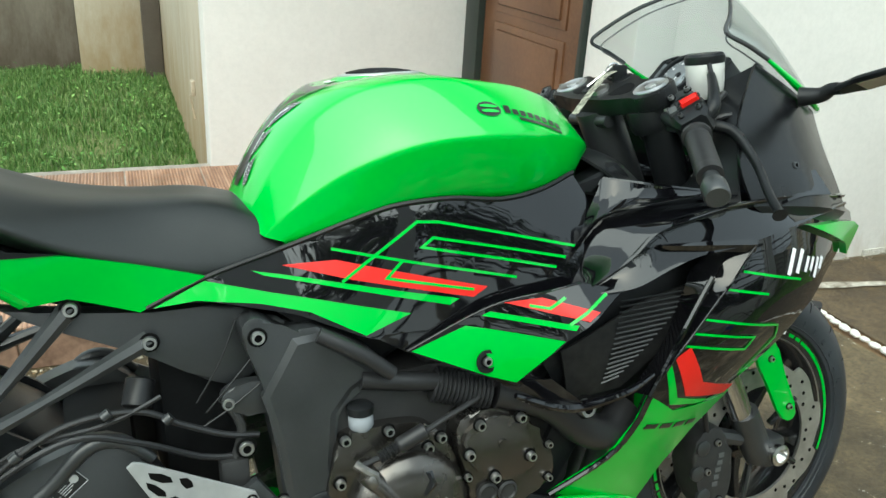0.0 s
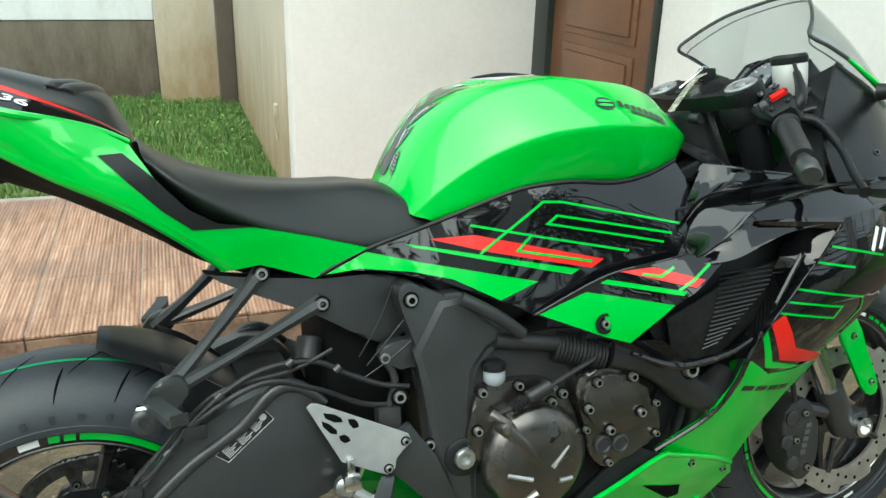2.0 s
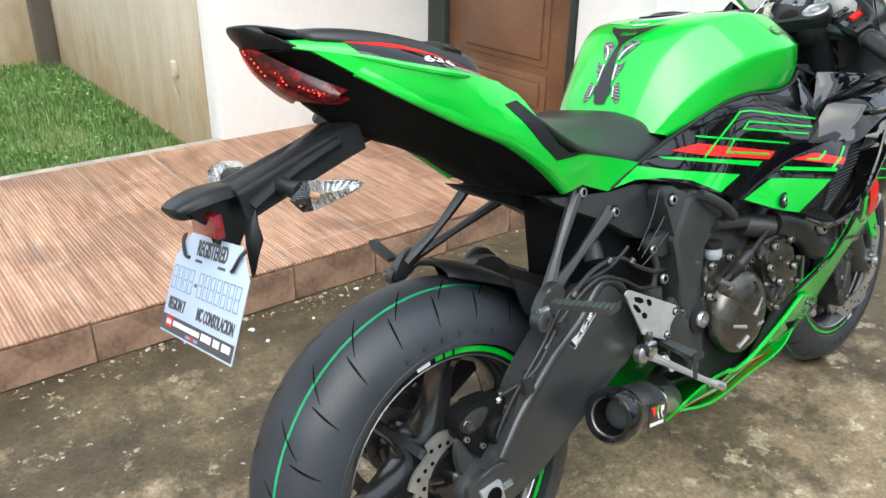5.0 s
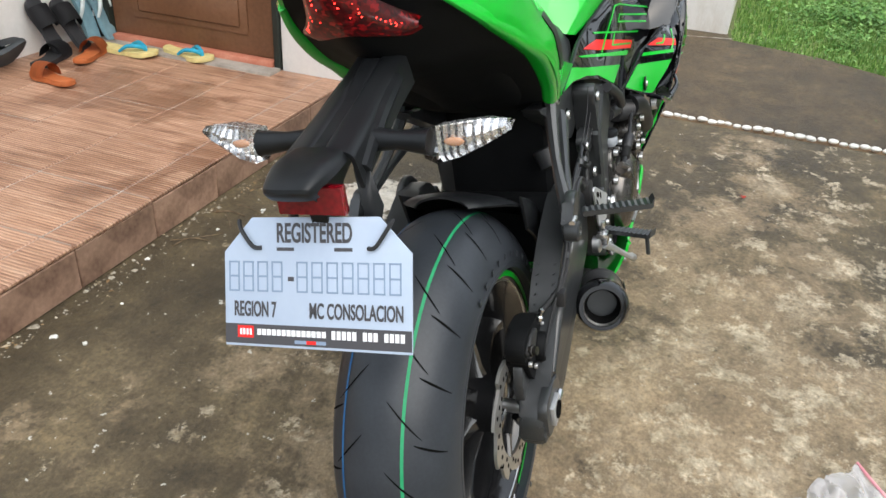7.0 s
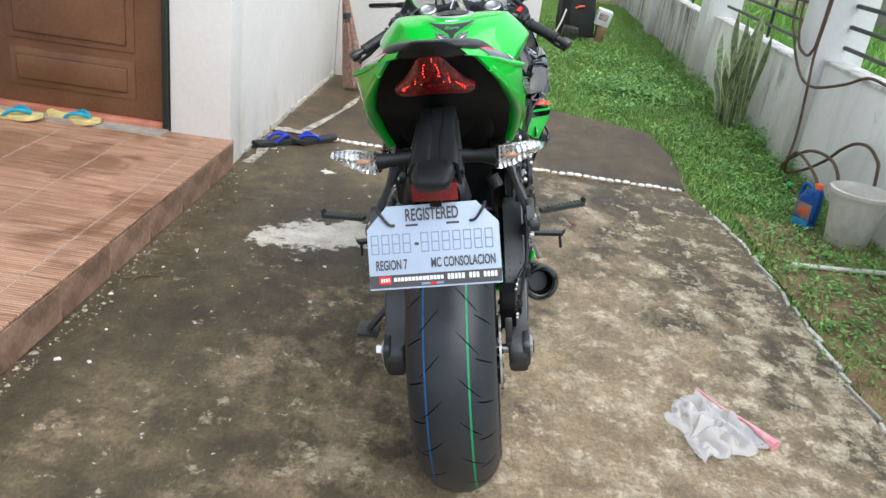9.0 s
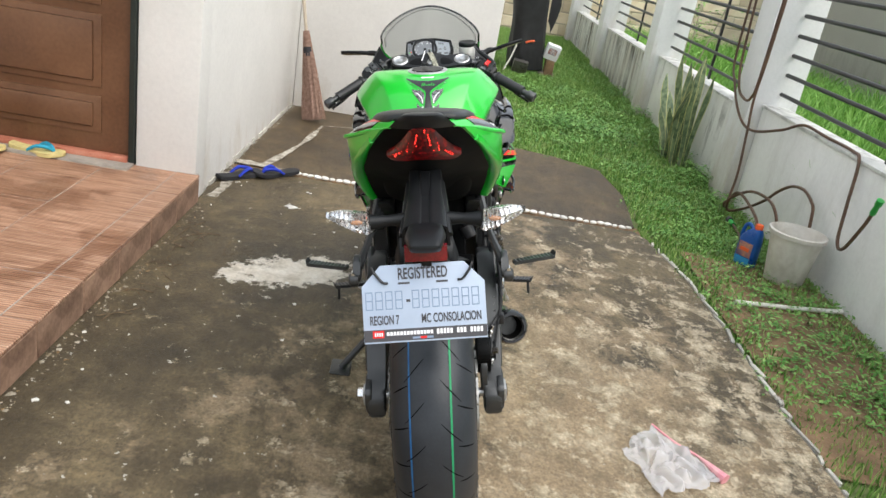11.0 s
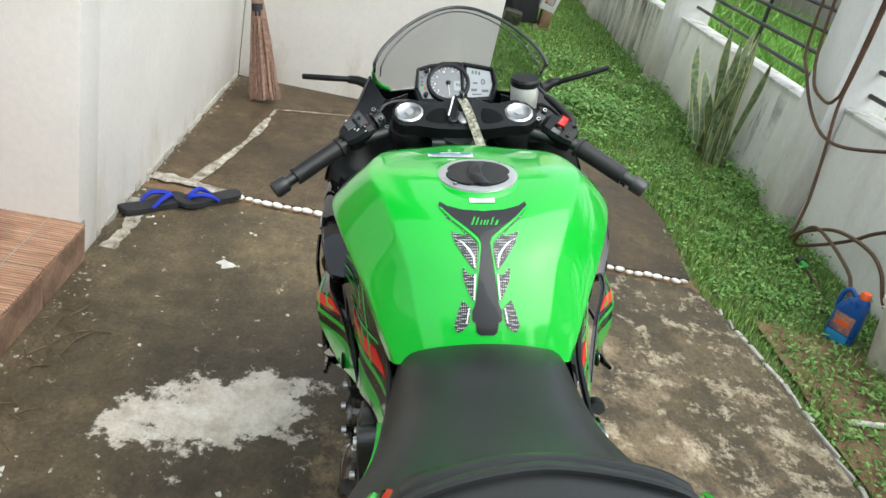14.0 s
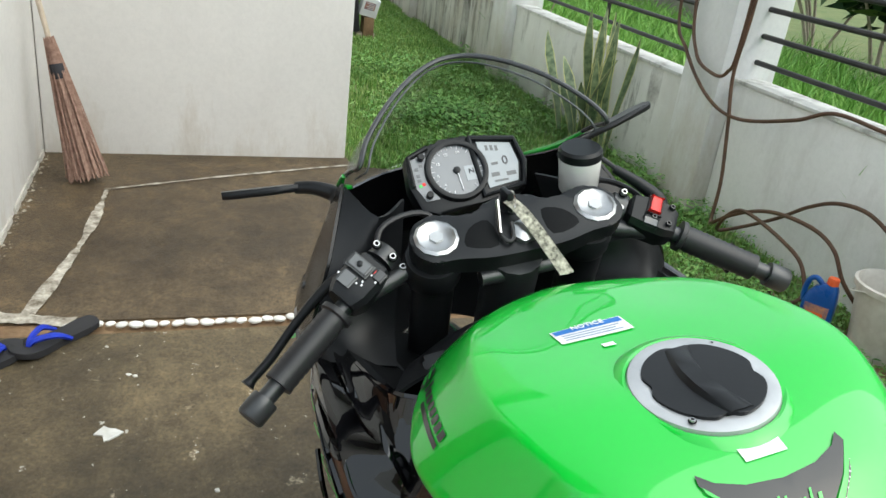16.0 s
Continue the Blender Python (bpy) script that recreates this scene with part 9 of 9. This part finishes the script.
# paint flakes
def flake(x, y, s, seed, mat, name, label):
    g = random.Random(seed)
    bm = bmesh.new()
    ring = [bm.verts.new((s * g.uniform(0.4, 1.1) * math.cos(a), s * g.uniform(0.4, 1.1) * math.sin(a), 0.0)) for a in [k * 6.283 / 11 for k in range(11)]]
    f = bm.faces.new(ring)
    r = bmesh.ops.extrude_face_region(bm, geom=[f])
    for v in [q for q in r["geom"] if isinstance(q, bmesh.types.BMVert)]:
        v.co.z += 0.003
    ob = tagged(finish(name, bm, mat), label, "paint flake", "paint flakes on the concrete")
    ob.location = (x, y, 0.0005)


flake(1.93, 1.99, 0.035, 1, M_PEBBLE, "paint_flake", "white paint flake on the concrete")
rng = random.Random(21)
for k in range(20):
    flake(rng.uniform(-0.3, 2.2), rng.choice((rng.uniform(1.55, 2.37), rng.uniform(2.2, 2.38))), rng.uniform(0.004, 0.012), k + 30, M_PEBBLE, "paint_flake", "white paint flake on the concrete")

# ---- broom, slippers, bucket, bottle ----
broom = thing("broom", "stiff straw broom with a pale stick leaning on the wall", "broom", pose(3.70, 2.20, 0.0, -12, 9, 0))
part("stick", tube([(0, 0, 0.38), (0.02, 0.0, 1.0), (0.03, 0.0, 1.5)], 0.011, 8, 3), M_STICK, broom)
part("binding", lathe([(0.026, 0.44), (0.03, 0.47), (0.029, 0.5)], (0, 0, 0), (0, 0, 1), 14), M_BAND, broom, "black band")
bm = bmesh.new()
g = random.Random(2)
for k in range(240):
    a, q = g.uniform(0, 6.28), math.sqrt(g.random())
    t, u = Vector((0.02 * q * math.cos(a), 0.02 * q * math.sin(a), 0.56 + g.uniform(-0.02, 0.05))), Vector((0.045 * q * math.cos(a), 0.085 * q * math.sin(a), g.uniform(0.005, 0.04)))
    add_tube(bm, [t, (t + u) / 2 + Vector((g.uniform(-0.004, 0.004), g.uniform(-0.006, 0.006), 0)), u], 0.0022, 3, 1)
part("bristles", bm, M_STRAW, broom)

M_FOAM = {k: mk(k, c, tuple(min(1, q * 1.5) for q in c), 0.7, scale=30, bump=0.15, dist=0.002) for k, c in {
    "sole_black": (0.018, 0.018, 0.02), "sole_grey": (0.05, 0.055, 0.06), "strap_blue": (0.01, 0.03, 0.36), "strap_black": (0.012, 0.012, 0.014), "sole_rust": (0.33, 0.09, 0.025),
    "sole_teal": (0.14, 0.24, 0.28), "strap_grey": (0.45, 0.5, 0.5), "sole_yellow": (0.5, 0.42, 0.18), "strap_cyan": (0.02, 0.25, 0.38)}.items()}
SOLE = [(-0.13, 0.0), (-0.12, -0.03), (-0.06, -0.034), (0.0, -0.032), (0.07, -0.046), (0.115, -0.036), (0.135, 0.0), (0.115, 0.036), (0.07, 0.044), (0.0, 0.03), (-0.06, 0.032), (-0.12, 0.03)]


def slipper(m, sole, strap, label, kind="flip_flop", scale=1.0, wide=False):
    ob = thing(kind, label, "slipper" if wide else "flip-flop", m, "footwear by the house")
    pts = [(x * scale, y * scale) for x, y in round_outline(SOLE, 4)]
    bm = prism(pts, 0, 0.02, 0.005, pose(0, 0, 0, 90, 0, 0) @ pose(0, 0, 0, 0, 180, 0) @ Matrix.Identity(4))
    for v in bm.verts:
        v.co = Vector((-v.co.x, v.co.y, abs(v.co.z)))
        v.co.z += 0.012 * (v.co.x / 0.13) ** 2
    part("sole", bm, M_FOAM[sole], ob)
    bm = bmesh.new()
    if wide:
        rows = []
        for x in (-0.0, 0.03, 0.06, 0.09):
            rows.append([Vector((x * scale, 0.048 * scale * math.cos(a), 0.018 + (0.055 - 0.15 * max(0, x - 0.05)) * math.sin(a))) for a in [math.pi * k / 10 for k in range(11)]])
        add_ring_mesh(bm, rows, closed=False)
        r = bmesh.ops.solidify(bm, geom=bm.faces[:], thickness=0.004)
    else:
        for s in (1, -1):
            add_tube(bm, [(0.085 * scale, 0, 0.02), (0.07 * scale, s * 0.008, 0.04), (0.02, s * 0.032, 0.045), (-0.025 * scale, s * 0.036, 0.018)], 0.007, 6, 5, [0.005, 0.009, 0.009, 0.006])
    part("strap", bm, M_FOAM[strap], ob)


slipper(pose(2.24, 2.33, 0.002, 0, 0, -38), "sole_black", "strap_blue", "black rubber flip-flop with blue straps on concrete")
slipper(pose(2.37, 2.16, 0.002, 0, 0, 132), "sole_black", "strap_blue", "black rubber flip-flop with blue straps on concrete")
P0 = PORCH + 0.002
slipper(pose(1.22, 3.60, P0 + 0.045, -52, 0, 8), "sole_grey", "sole_grey", "dark grey slipper leaning on the wall", "slide_slipper", 1.25, True)
slipper(pose(1.42, 3.55, P0, 0, 0, 20), "sole_black", "strap_black", "black sandal by the wall", "sandal", 1.0, True)
slipper(pose(1.60, 3.61, P0 + 0.085, 14, -46, 78), "sole_black", "strap_black", "black sandal propped upright on the wall", "sandal", 1.0, True)
slipper(pose(1.49, 3.63, P0 + 0.10, 5, -58, 88), "sole_black", "strap_black", "black sandal propped upright on the wall", "sandal", 1.0, True)
slipper(pose(1.72, 3.64, P0 + 0.13, 0, -78, 86), "sole_teal", "strap_grey", "grey-blue flip-flop propped against the wall")
slipper(pose(1.77, 3.60, P0 + 0.13, 0, -76, 96), "sole_teal", "strap_grey", "grey-blue flip-flop propped against the wall")
slipper(pose(1.54, 3.46, P0, 0, 0, 22), "sole_rust", "sole_rust", "rust-brown slide slipper on the porch", "slide_slipper", 0.95, True)
slipper(pose(1.23, 3.36, P0, 0, 0, 80), "sole_rust", "sole_rust", "rust-brown slide slipper on the porch", "slide_slipper", 0.85, True)
slipper(pose(1.66, 3.36, P0, 0, 0, -85), "sole_yellow", "strap_cyan", "yellow flip-flop with blue straps by the door")
slipper(pose(1.74, 3.12, P0, 0, 0, -100), "sole_yellow", "strap_cyan", "yellow flip-flop with blue straps by the door")

bucket = thing("bucket", "grimy white plastic bucket standing on the grass", "bucket", pose(2.06, -0.52, -0.028) @ Matrix.Diagonal((0.87, 0.87, 0.96, 1)))
bm = lathe([(0.1, 0.0), (0.108, 0.01), (0.148, 0.27), (0.162, 0.272), (0.163, 0.292), (0.152, 0.296), (0.146, 0.285), (0.104, 0.015), (0.0, 0.012)], (0, 0, 0), (0, 0, 1), 40, cap=False)
part("body", bm, M_BUCKET, bucket)
part("handle", tube([(0, -0.163, 0.275), (0.07, -0.15, 0.25), (0.13, -0.09, 0.225), (0.165, 0, 0.215), (0.13, 0.09, 0.225), (0.07, 0.15, 0.25), (0, 0.163, 0.275)], 0.003, 6, 6), M_PVC, bucket)
bottle = thing("oil_bottle", "blue plastic oil bottle with an orange cap beside the bucket", "bottle", pose(2.22, -0.37, -0.028, 0, 0, 35))
rings = []
for z, w, d, dx in ((0.0, 0.050, 0.028, 0), (0.006, 0.056, 0.034, 0), (0.07, 0.057, 0.035, 0), (0.14, 0.056, 0.034, 0), (0.168, 0.052, 0.031, -0.002), (0.198, 0.040, 0.026, -0.010), (0.212, 0.026, 0.021, -0.018), (0.220, 0.018, 0.018, -0.022)):
    rings.append([Vector((dx + w * math.copysign(abs(math.cos(a)) ** 0.45, math.cos(a)), d * math.copysign(abs(math.sin(a)) ** 0.45, math.sin(a)), z)) for a in [k * math.pi / 12 for k in range(24)]])
part("body", add_ring_mesh(bmesh.new(), rings), M_BLUE, bottle)
part("handle", tube([(0.004, 0, 0.205), (0.032, 0, 0.226), (0.054, 0, 0.212), (0.060, 0, 0.165), (0.055, 0, 0.130)], 0.010, 10, 5), M_BLUE, bottle)
part("cap", lathe([(0.020, 0), (0.020, 0.022), (0.017, 0.027), (0.0005, 0.027)], (-0.022, 0, 0.218), (0, 0, 1), 18), M_CAPRED, bottle)
for sy in (-1, 1):
    part("label_sheet", box((-0.042, sy * 0.0358 - 0.0006, 0.062), (0.042, sy * 0.0358 + 0.0006, 0.140), 0.0004), M_LABELDK, bottle, "dark printed label")
    part("label_band", box((-0.044, sy * 0.0358 - 0.0006, 0.020), (0.044, sy * 0.0358 + 0.0006, 0.058), 0.0004), mk("label_cyan", (0.03, 0.25, 0.5), None, 0.4), bottle, "pale blue label band")
    part("label_mark", box((-0.028, sy * 0.0366 - 0.0004, 0.092), (0.026, sy * 0.0366 + 0.0004, 0.112), 0.0002), M_CAPRED, bottle)

tagged(finish("plastic_pipe", tube([(1.64, -0.13, -0.005), (1.66, -0.4, 0.0), (1.69, -0.66, 0.01)], 0.011, 10, 2), M_PVC), "white plastic water pipe lying on soil", "pipe")

# hose hung on the pillar and coiled on the grass
M_GREENFIT = mk("nozzle_green", (0.03, 0.35, 0.06), None, 0.4)
pts = [(3.80, -0.575, 1.9), (3.70, -0.57, 1.0), (3.60, -0.57, 0.74), (3.45, -0.57, 0.675), (3.33, -0.57, 0.70), (3.285, -0.57, 0.89), (3.29, -0.575, 1.9)]
tagged(finish("garden_hose", tube(pts, 0.0085, 8, 12), M_HOSE), "looped brown rubber hose hanging on the pillar", "hose")
pts = [(3.86, -0.585, 1.9), (3.83, -0.575, 0.95), (3.68, -0.57, 0.73), (3.43, -0.57, 0.565), (3.19, -0.58, 0.523), (2.9, -0.63, 0.60), (2.75, -0.685, 0.672), (2.49, -0.70, 0.671), (2.2, -0.71, 0.671), (2.05, -0.68, 0.65), (1.97, -0.655, 0.45), (1.92, -0.645, 0.28), (1.84, -0.64, 0.27), (1.73, -0.63, 0.42), (1.68, -0.62, 0.50)]
hose = tagged(finish("garden_hose", tube(pts, 0.0085, 8, 12), M_HOSE), "brown rubber hose draped over the low wall", "hose")
part("nozzle", lathe([(0.011, 0), (0.015, 0.01), (0.012, 0.05), (0.017, 0.06), (0.017, 0.085), (0.008, 0.09)], (1.683, -0.621, 0.495), (-0.4, 0.05, 0.9), 12), M_GREENFIT, hose, "green plastic spray nozzle")
pts = [(3.27, -0.58, 1.9), (3.266, -0.575, 1.03), (3.287, -0.575, 0.707), (3.233, -0.575, 0.485), (3.17, -0.57, 0.23), (3.13, -0.54, 0.05), (3.06, -0.50, 0.07), (2.95, -0.50, 0.15), (2.80, -0.51, 0.23), (2.646, -0.51, 0.270), (2.485, -0.52, 0.275), (2.37, -0.52, 0.24), (2.30, -0.54, 0.14), (2.22, -0.60, 0.06), (2.20, -0.635, 0.16), (2.245, -0.645, 0.317), (2.30, -0.645, 0.36), (2.415, -0.645, 0.385), (2.56, -0.645, 0.36), (2.69, -0.64, 0.29), (2.82, -0.635, 0.19), (2.98, -0.60, 0.08), (3.06, -0.54, 0.03), (3.01, -0.50, 0.09), (2.965, -0.50, 0.15), (2.90, -0.50, 0.192), (2.787, -0.50, 0.196), (2.593, -0.49, 0.176), (2.464, -0.48, 0.14), (2.38, -0.45, 0.05), (2.43, -0.42, -0.008), (2.56, -0.45, -0.012), (2.68, -0.49, 0.0), (2.83, -0.50, 0.012)]
hose = tagged(finish("garden_hose", tube(pts, 0.0085, 8, 10), M_HOSE), "brown rubber hose coiled on the grass", "hose")
part("coupling", tube([(2.82, -0.50, 0.011), (2.875, -0.498, 0.016)], 0.015, 10, 1), M_GREENFIT, hose, "green plastic hose coupling")
part("coupling_nut", tube([(2.875, -0.498, 0.016), (2.905, -0.495, 0.018)], 0.020, 10, 1), M_RAIL, hose)

# snake plant: stiff upright blades with pale margins
M_SNAKE = mk("snake_leaf", (0.045, 0.085, 0.04), (0.30, 0.37, 0.20), 0.4, scale=22, fine=70)
M_SNAKEEDGE = mk("snake_margin", (0.45, 0.46, 0.17), (0.66, 0.62, 0.32), 0.45, scale=20)
snake = thing("snake_plant", "tall snake plant with yellow-edged leaves against the low wall", "plant", pose(4.38, -0.52, -0.03))
g = random.Random(13)
for k in range(17):
    a, h = g.uniform(0, 6.28), g.uniform(0.38, 0.92)
    x, y = g.gauss(0, 0.09), g.gauss(0, 0.04)
    tilt = Vector((g.uniform(-0.46, 0.42), g.uniform(-0.08, 0.40), 1)).normalized()
    if k == 16:
        x, h, tilt = 0.42, 0.74, Vector((0.62, 0.05, 1)).normalized()
    side = Vector((math.cos(a), math.sin(a), 0))
    if abs(side.x) > 0.85:
        side = Vector((0.6, 0.8, 0))
    side = (side - tilt * side.dot(tilt)).normalized()
    out = side.cross(tilt)
    w = g.uniform(0.017, 0.027)
    bm, bm2 = bmesh.new(), bmesh.new()
    rows, lft, rgt = [], [], []
    for i in range(9):
        f = i / 8
        ww = w * (0.55 + 0.9 * f - 0.2 * f * f) * (1 if f < 0.75 else max(0.02, (1 - f) / 0.25) ** 0.7)
        c = Vector((x, y, 0)) + tilt * h * f + out * (0.06 + 0.12 * (k % 3)) * h * f * f + side * 0.012 * math.sin(5 * f + k)
        rows.append([c - side * ww, c + out * 0.006, c + side * ww, c - out * 0.004])
        lft.append([c - side * ww * 1.24, c - side * ww, c - side * ww + out * 0.003])
        rgt.append([c + side * ww * 1.24, c + side * ww, c + side * ww + out * 0.003])
    add_ring_mesh(bm, rows)
    add_ring_mesh(bm2, lft), add_ring_mesh(bm2, rgt)
    lf = part("leaf", bm, M_SNAKE, snake)
    part("margin", bm2, M_SNAKEEDGE, lf)

# young shrub growing up behind the rails
shrub = thing("shrub", "thin leafy young shrub behind the fence rails", "shrub", pose(6.95, -1.15, -0.1))
g = random.Random(31)
for k in range(5):
    top = Vector((g.uniform(-0.55, 0.3), g.uniform(-0.15, 0.25), g.uniform(1.0, 1.5)))
    stem = [(0.03 * k, 0, 0), tuple(top * 0.5 + Vector((g.uniform(-.06, .06), 0, 0))), tuple(top)]
    part("stem", tube(stem, 0.007, 6, 4), M_STICK, shrub)
    lv = bmesh.new()
    for j in range(70):
        f = g.uniform(0.3, 1.02)
        c = top * f + Vector((g.gauss(0, 0.07), g.gauss(0, 0.07), g.gauss(0, 0.03)))
        add_leaf(lv, c, g)
    part("foliage", lv, M_TALLGRASS, shrub)

# covered barbecue far along the grass, a tray at its foot, a carton leaning on a brick beside it
rows = []
for z, r in ((0.0, 0.205), (0.12, 0.205), (0.25, 0.2), (0.4, 0.19), (0.6, 0.19), (0.8, 0.205), (0.95, 0.215), (1.05, 0.2), (1.1, 0.14)):
    ring = []
    for a in [k * 2 * math.pi / 40 for k in range(40)]:
        c, d = math.cos(a), math.sin(a)
        fold = 1 + 0.05 * math.sin(7 * a + 3 * z) * (1.1 - z) + 0.09 * noise.noise((2 * a, z * 3, 0))
        ring.append(Vector((r * fold * math.copysign(abs(c) ** 0.6, c), r * fold * math.copysign(abs(d) ** 0.6, d) + 0.1 * z, z + 0.06 + 0.03 * noise.noise((a * 3, 0, 1)) * (z < 0.05))))
    rows.append(ring)
grill = thing("covered_grill", "black cover draped over a wheeled grill on the grass", "grill cover", pose(7.95, 0.42, -0.03, 0, 0, 10))
part("cover", add_ring_mesh(bmesh.new(), rows), M_COVER, grill)
part("cover_flap", patch([[(0.02, -0.17, 0.98), (-0.02, -0.27, 0.90), (0.0, -0.30, 0.80)], [(0.0, -0.17, 0.80), (-0.03, -0.24, 0.72), (-0.01, -0.27, 0.64)], [(-0.01, -0.17, 0.62), (-0.03, -0.205, 0.55), (-0.02, -0.22, 0.48)]], 4, 4, 1, 0.004), M_COVER, grill)
part("red_tag", tube([(-0.215, 0.10, 0.36), (-0.22, 0.05, 0.385), (-0.215, 0.0, 0.39)], 0.012, 8, 4), M_CAPRED, grill, "red cloth tag")
part("wheel", lathe([(0.02, -0.015), (0.085, -0.02), (0.095, 0), (0.085, 0.02), (0.02, 0.015)], (-0.23, 0.1, 0.085), (0, 1, 0), 20), M_RAIL, grill)
tray = tagged(finish("grill_tray", box((7.60, 0.43, 0.0), (7.68, 0.60, 0.14), 0.008, pose(7.64, 0.5, 0.0, 6, -14, 0) @ pose(-7.64, -0.5, 0.0)), M_STEELDK), "dull steel tray propped against the covered grill", "tray")
part("tray_ring", lathe([(0.030, 0), (0.036, 0.004), (0.036, 0.008), (0.028, 0.008)], (7.585, 0.47, 0.085), (-1, 0, 0.1), 20, cap=False), M_RAIL, tray)
tagged(finish("stick", tube([(7.62, 0.70, -0.03), (7.68, 0.62, 0.16), (7.72, 0.58, 0.31)], 0.010, 8, 2), M_PVC), "white plastic stick leaning on the covered grill", "stick")
tagged(finish("brick", box((7.76, 0.10, -0.04), (7.92, 0.20, 0.165), 0.006), M_SOIL), "brown block standing on the grass", "brick")
CM = pose(7.84, 0.145, 0.262, 12, -8, 0)
carton = tagged(finish("white_carton", box((-0.06, -0.082, -0.085), (0.06, 0.082, 0.085), 0.004, CM), M_WHITECAP), "white printed carton tilted on a brown block", "carton")
part("print_panel", box((-0.0625, -0.045, -0.02), (-0.0605, 0.055, 0.05), 0, CM), M_LABELDK, carton, "dark printed panel")
for k in range(4):
    part("print_bar", box((-0.0640, -0.035, 0.035 - 0.015 * k), (-0.0630, 0.04 - 0.02 * (k % 2), 0.041 - 0.015 * k), 0, CM), M_WHITECAP, carton)
tagged(finish("wooden_block", box((7.8, 0.08, -0.03), (7.95, 0.26, 0.018), 0.005), M_STICK), "wooden block under the carton", "block")

# crumpled plastic bag on the concrete
m_bag, nt, pb = nodes_of("thin_clear_film")
pb.inputs["Base Color"].default_value = (0.84, 0.83, 0.86, 1)
pb.inputs["Roughness"].default_value = 0.25
pb.inputs["Alpha"].default_value = 0.42
bm = bmesh.new()
bmesh.ops.create_grid(bm, x_segments=56, y_segments=44, size=0.5)
BAG = [Vector((0.03, 0.13)), Vector((0.19, 0.0)), Vector((-0.05, -0.16)), Vector((-0.17, 0.05))]
for v in bm.verts:
    a, b = v.co.x + 0.5, v.co.y + 0.5
    q = (BAG[0] * (1 - a) + BAG[1] * a) * (1 - b) + (BAG[3] * (1 - a) + BAG[2] * a) * b
    n1 = noise.noise((a * 5, b * 5, 1.0))
    n2 = noise.noise((a * 9, b * 6, 3.0))
    pinch = math.sin(math.pi * a) * math.sin(math.pi * b)
    v.co = Vector((q.x + 0.03 * noise.noise((a * 4, b * 4, 4)), q.y + 0.03 * noise.noise((a * 4, b * 4, 7)), 0.006 + 0.065 * abs(n1) * pinch ** 0.5 + 0.012 * abs(n2) + 0.010 * abs(noise.noise((a * 22, b * 13, 5)))))
bag = thing("plastic_bag", "crumpled clear plastic bag with a pink corner on concrete", "plastic bag", pose(0.26, 0.53, 0.002))
part("film", bm, m_bag, bag)
M_PINK = mk("pink_film", (0.75, 0.25, 0.32), (0.85, 0.5, 0.5), 0.4, scale=30)
bm = bmesh.new()
add_tube(bm, [(0.19, 0.0, 0.012), (0.10, -0.05, 0.016), (0.03, -0.11, 0.02), (-0.05, -0.165, 0.012)], 0.004, 8, 5, [0.003, 0.004, 0.004, 0.018])
part("corner", bm, M_PINK, bag)


# a dried red leaf on the concrete
g = random.Random(77)
bm = bmesh.new()
for k in range(5):
    a = k * 1.25 + g.uniform(-0.2, 0.2)
    d, n = Vector((math.cos(a), math.sin(a), 0)), Vector((-math.sin(a), math.cos(a), 0))
    r = g.uniform(0.012, 0.02)
    c = [bm.verts.new(q) for q in (Vector((0, 0, 0.002)), d * r * 0.5 + n * r * 0.3 + Vector((0, 0, 0.006)), d * r + Vector((0, 0, 0.003)), d * r * 0.5 - n * r * 0.3 + Vector((0, 0, 0.001)))]
    bm.faces.new(c)
leaf = finish("dried_leaf", bm, mk("dry_red_leaf", (0.3, 0.03, 0.025), (0.5, 0.08, 0.05), 0.7, scale=60))
leaf.location = (1.72, 0.82, 0.001)
tagged(leaf, "small curled dry red leaf on the concrete", "leaf")
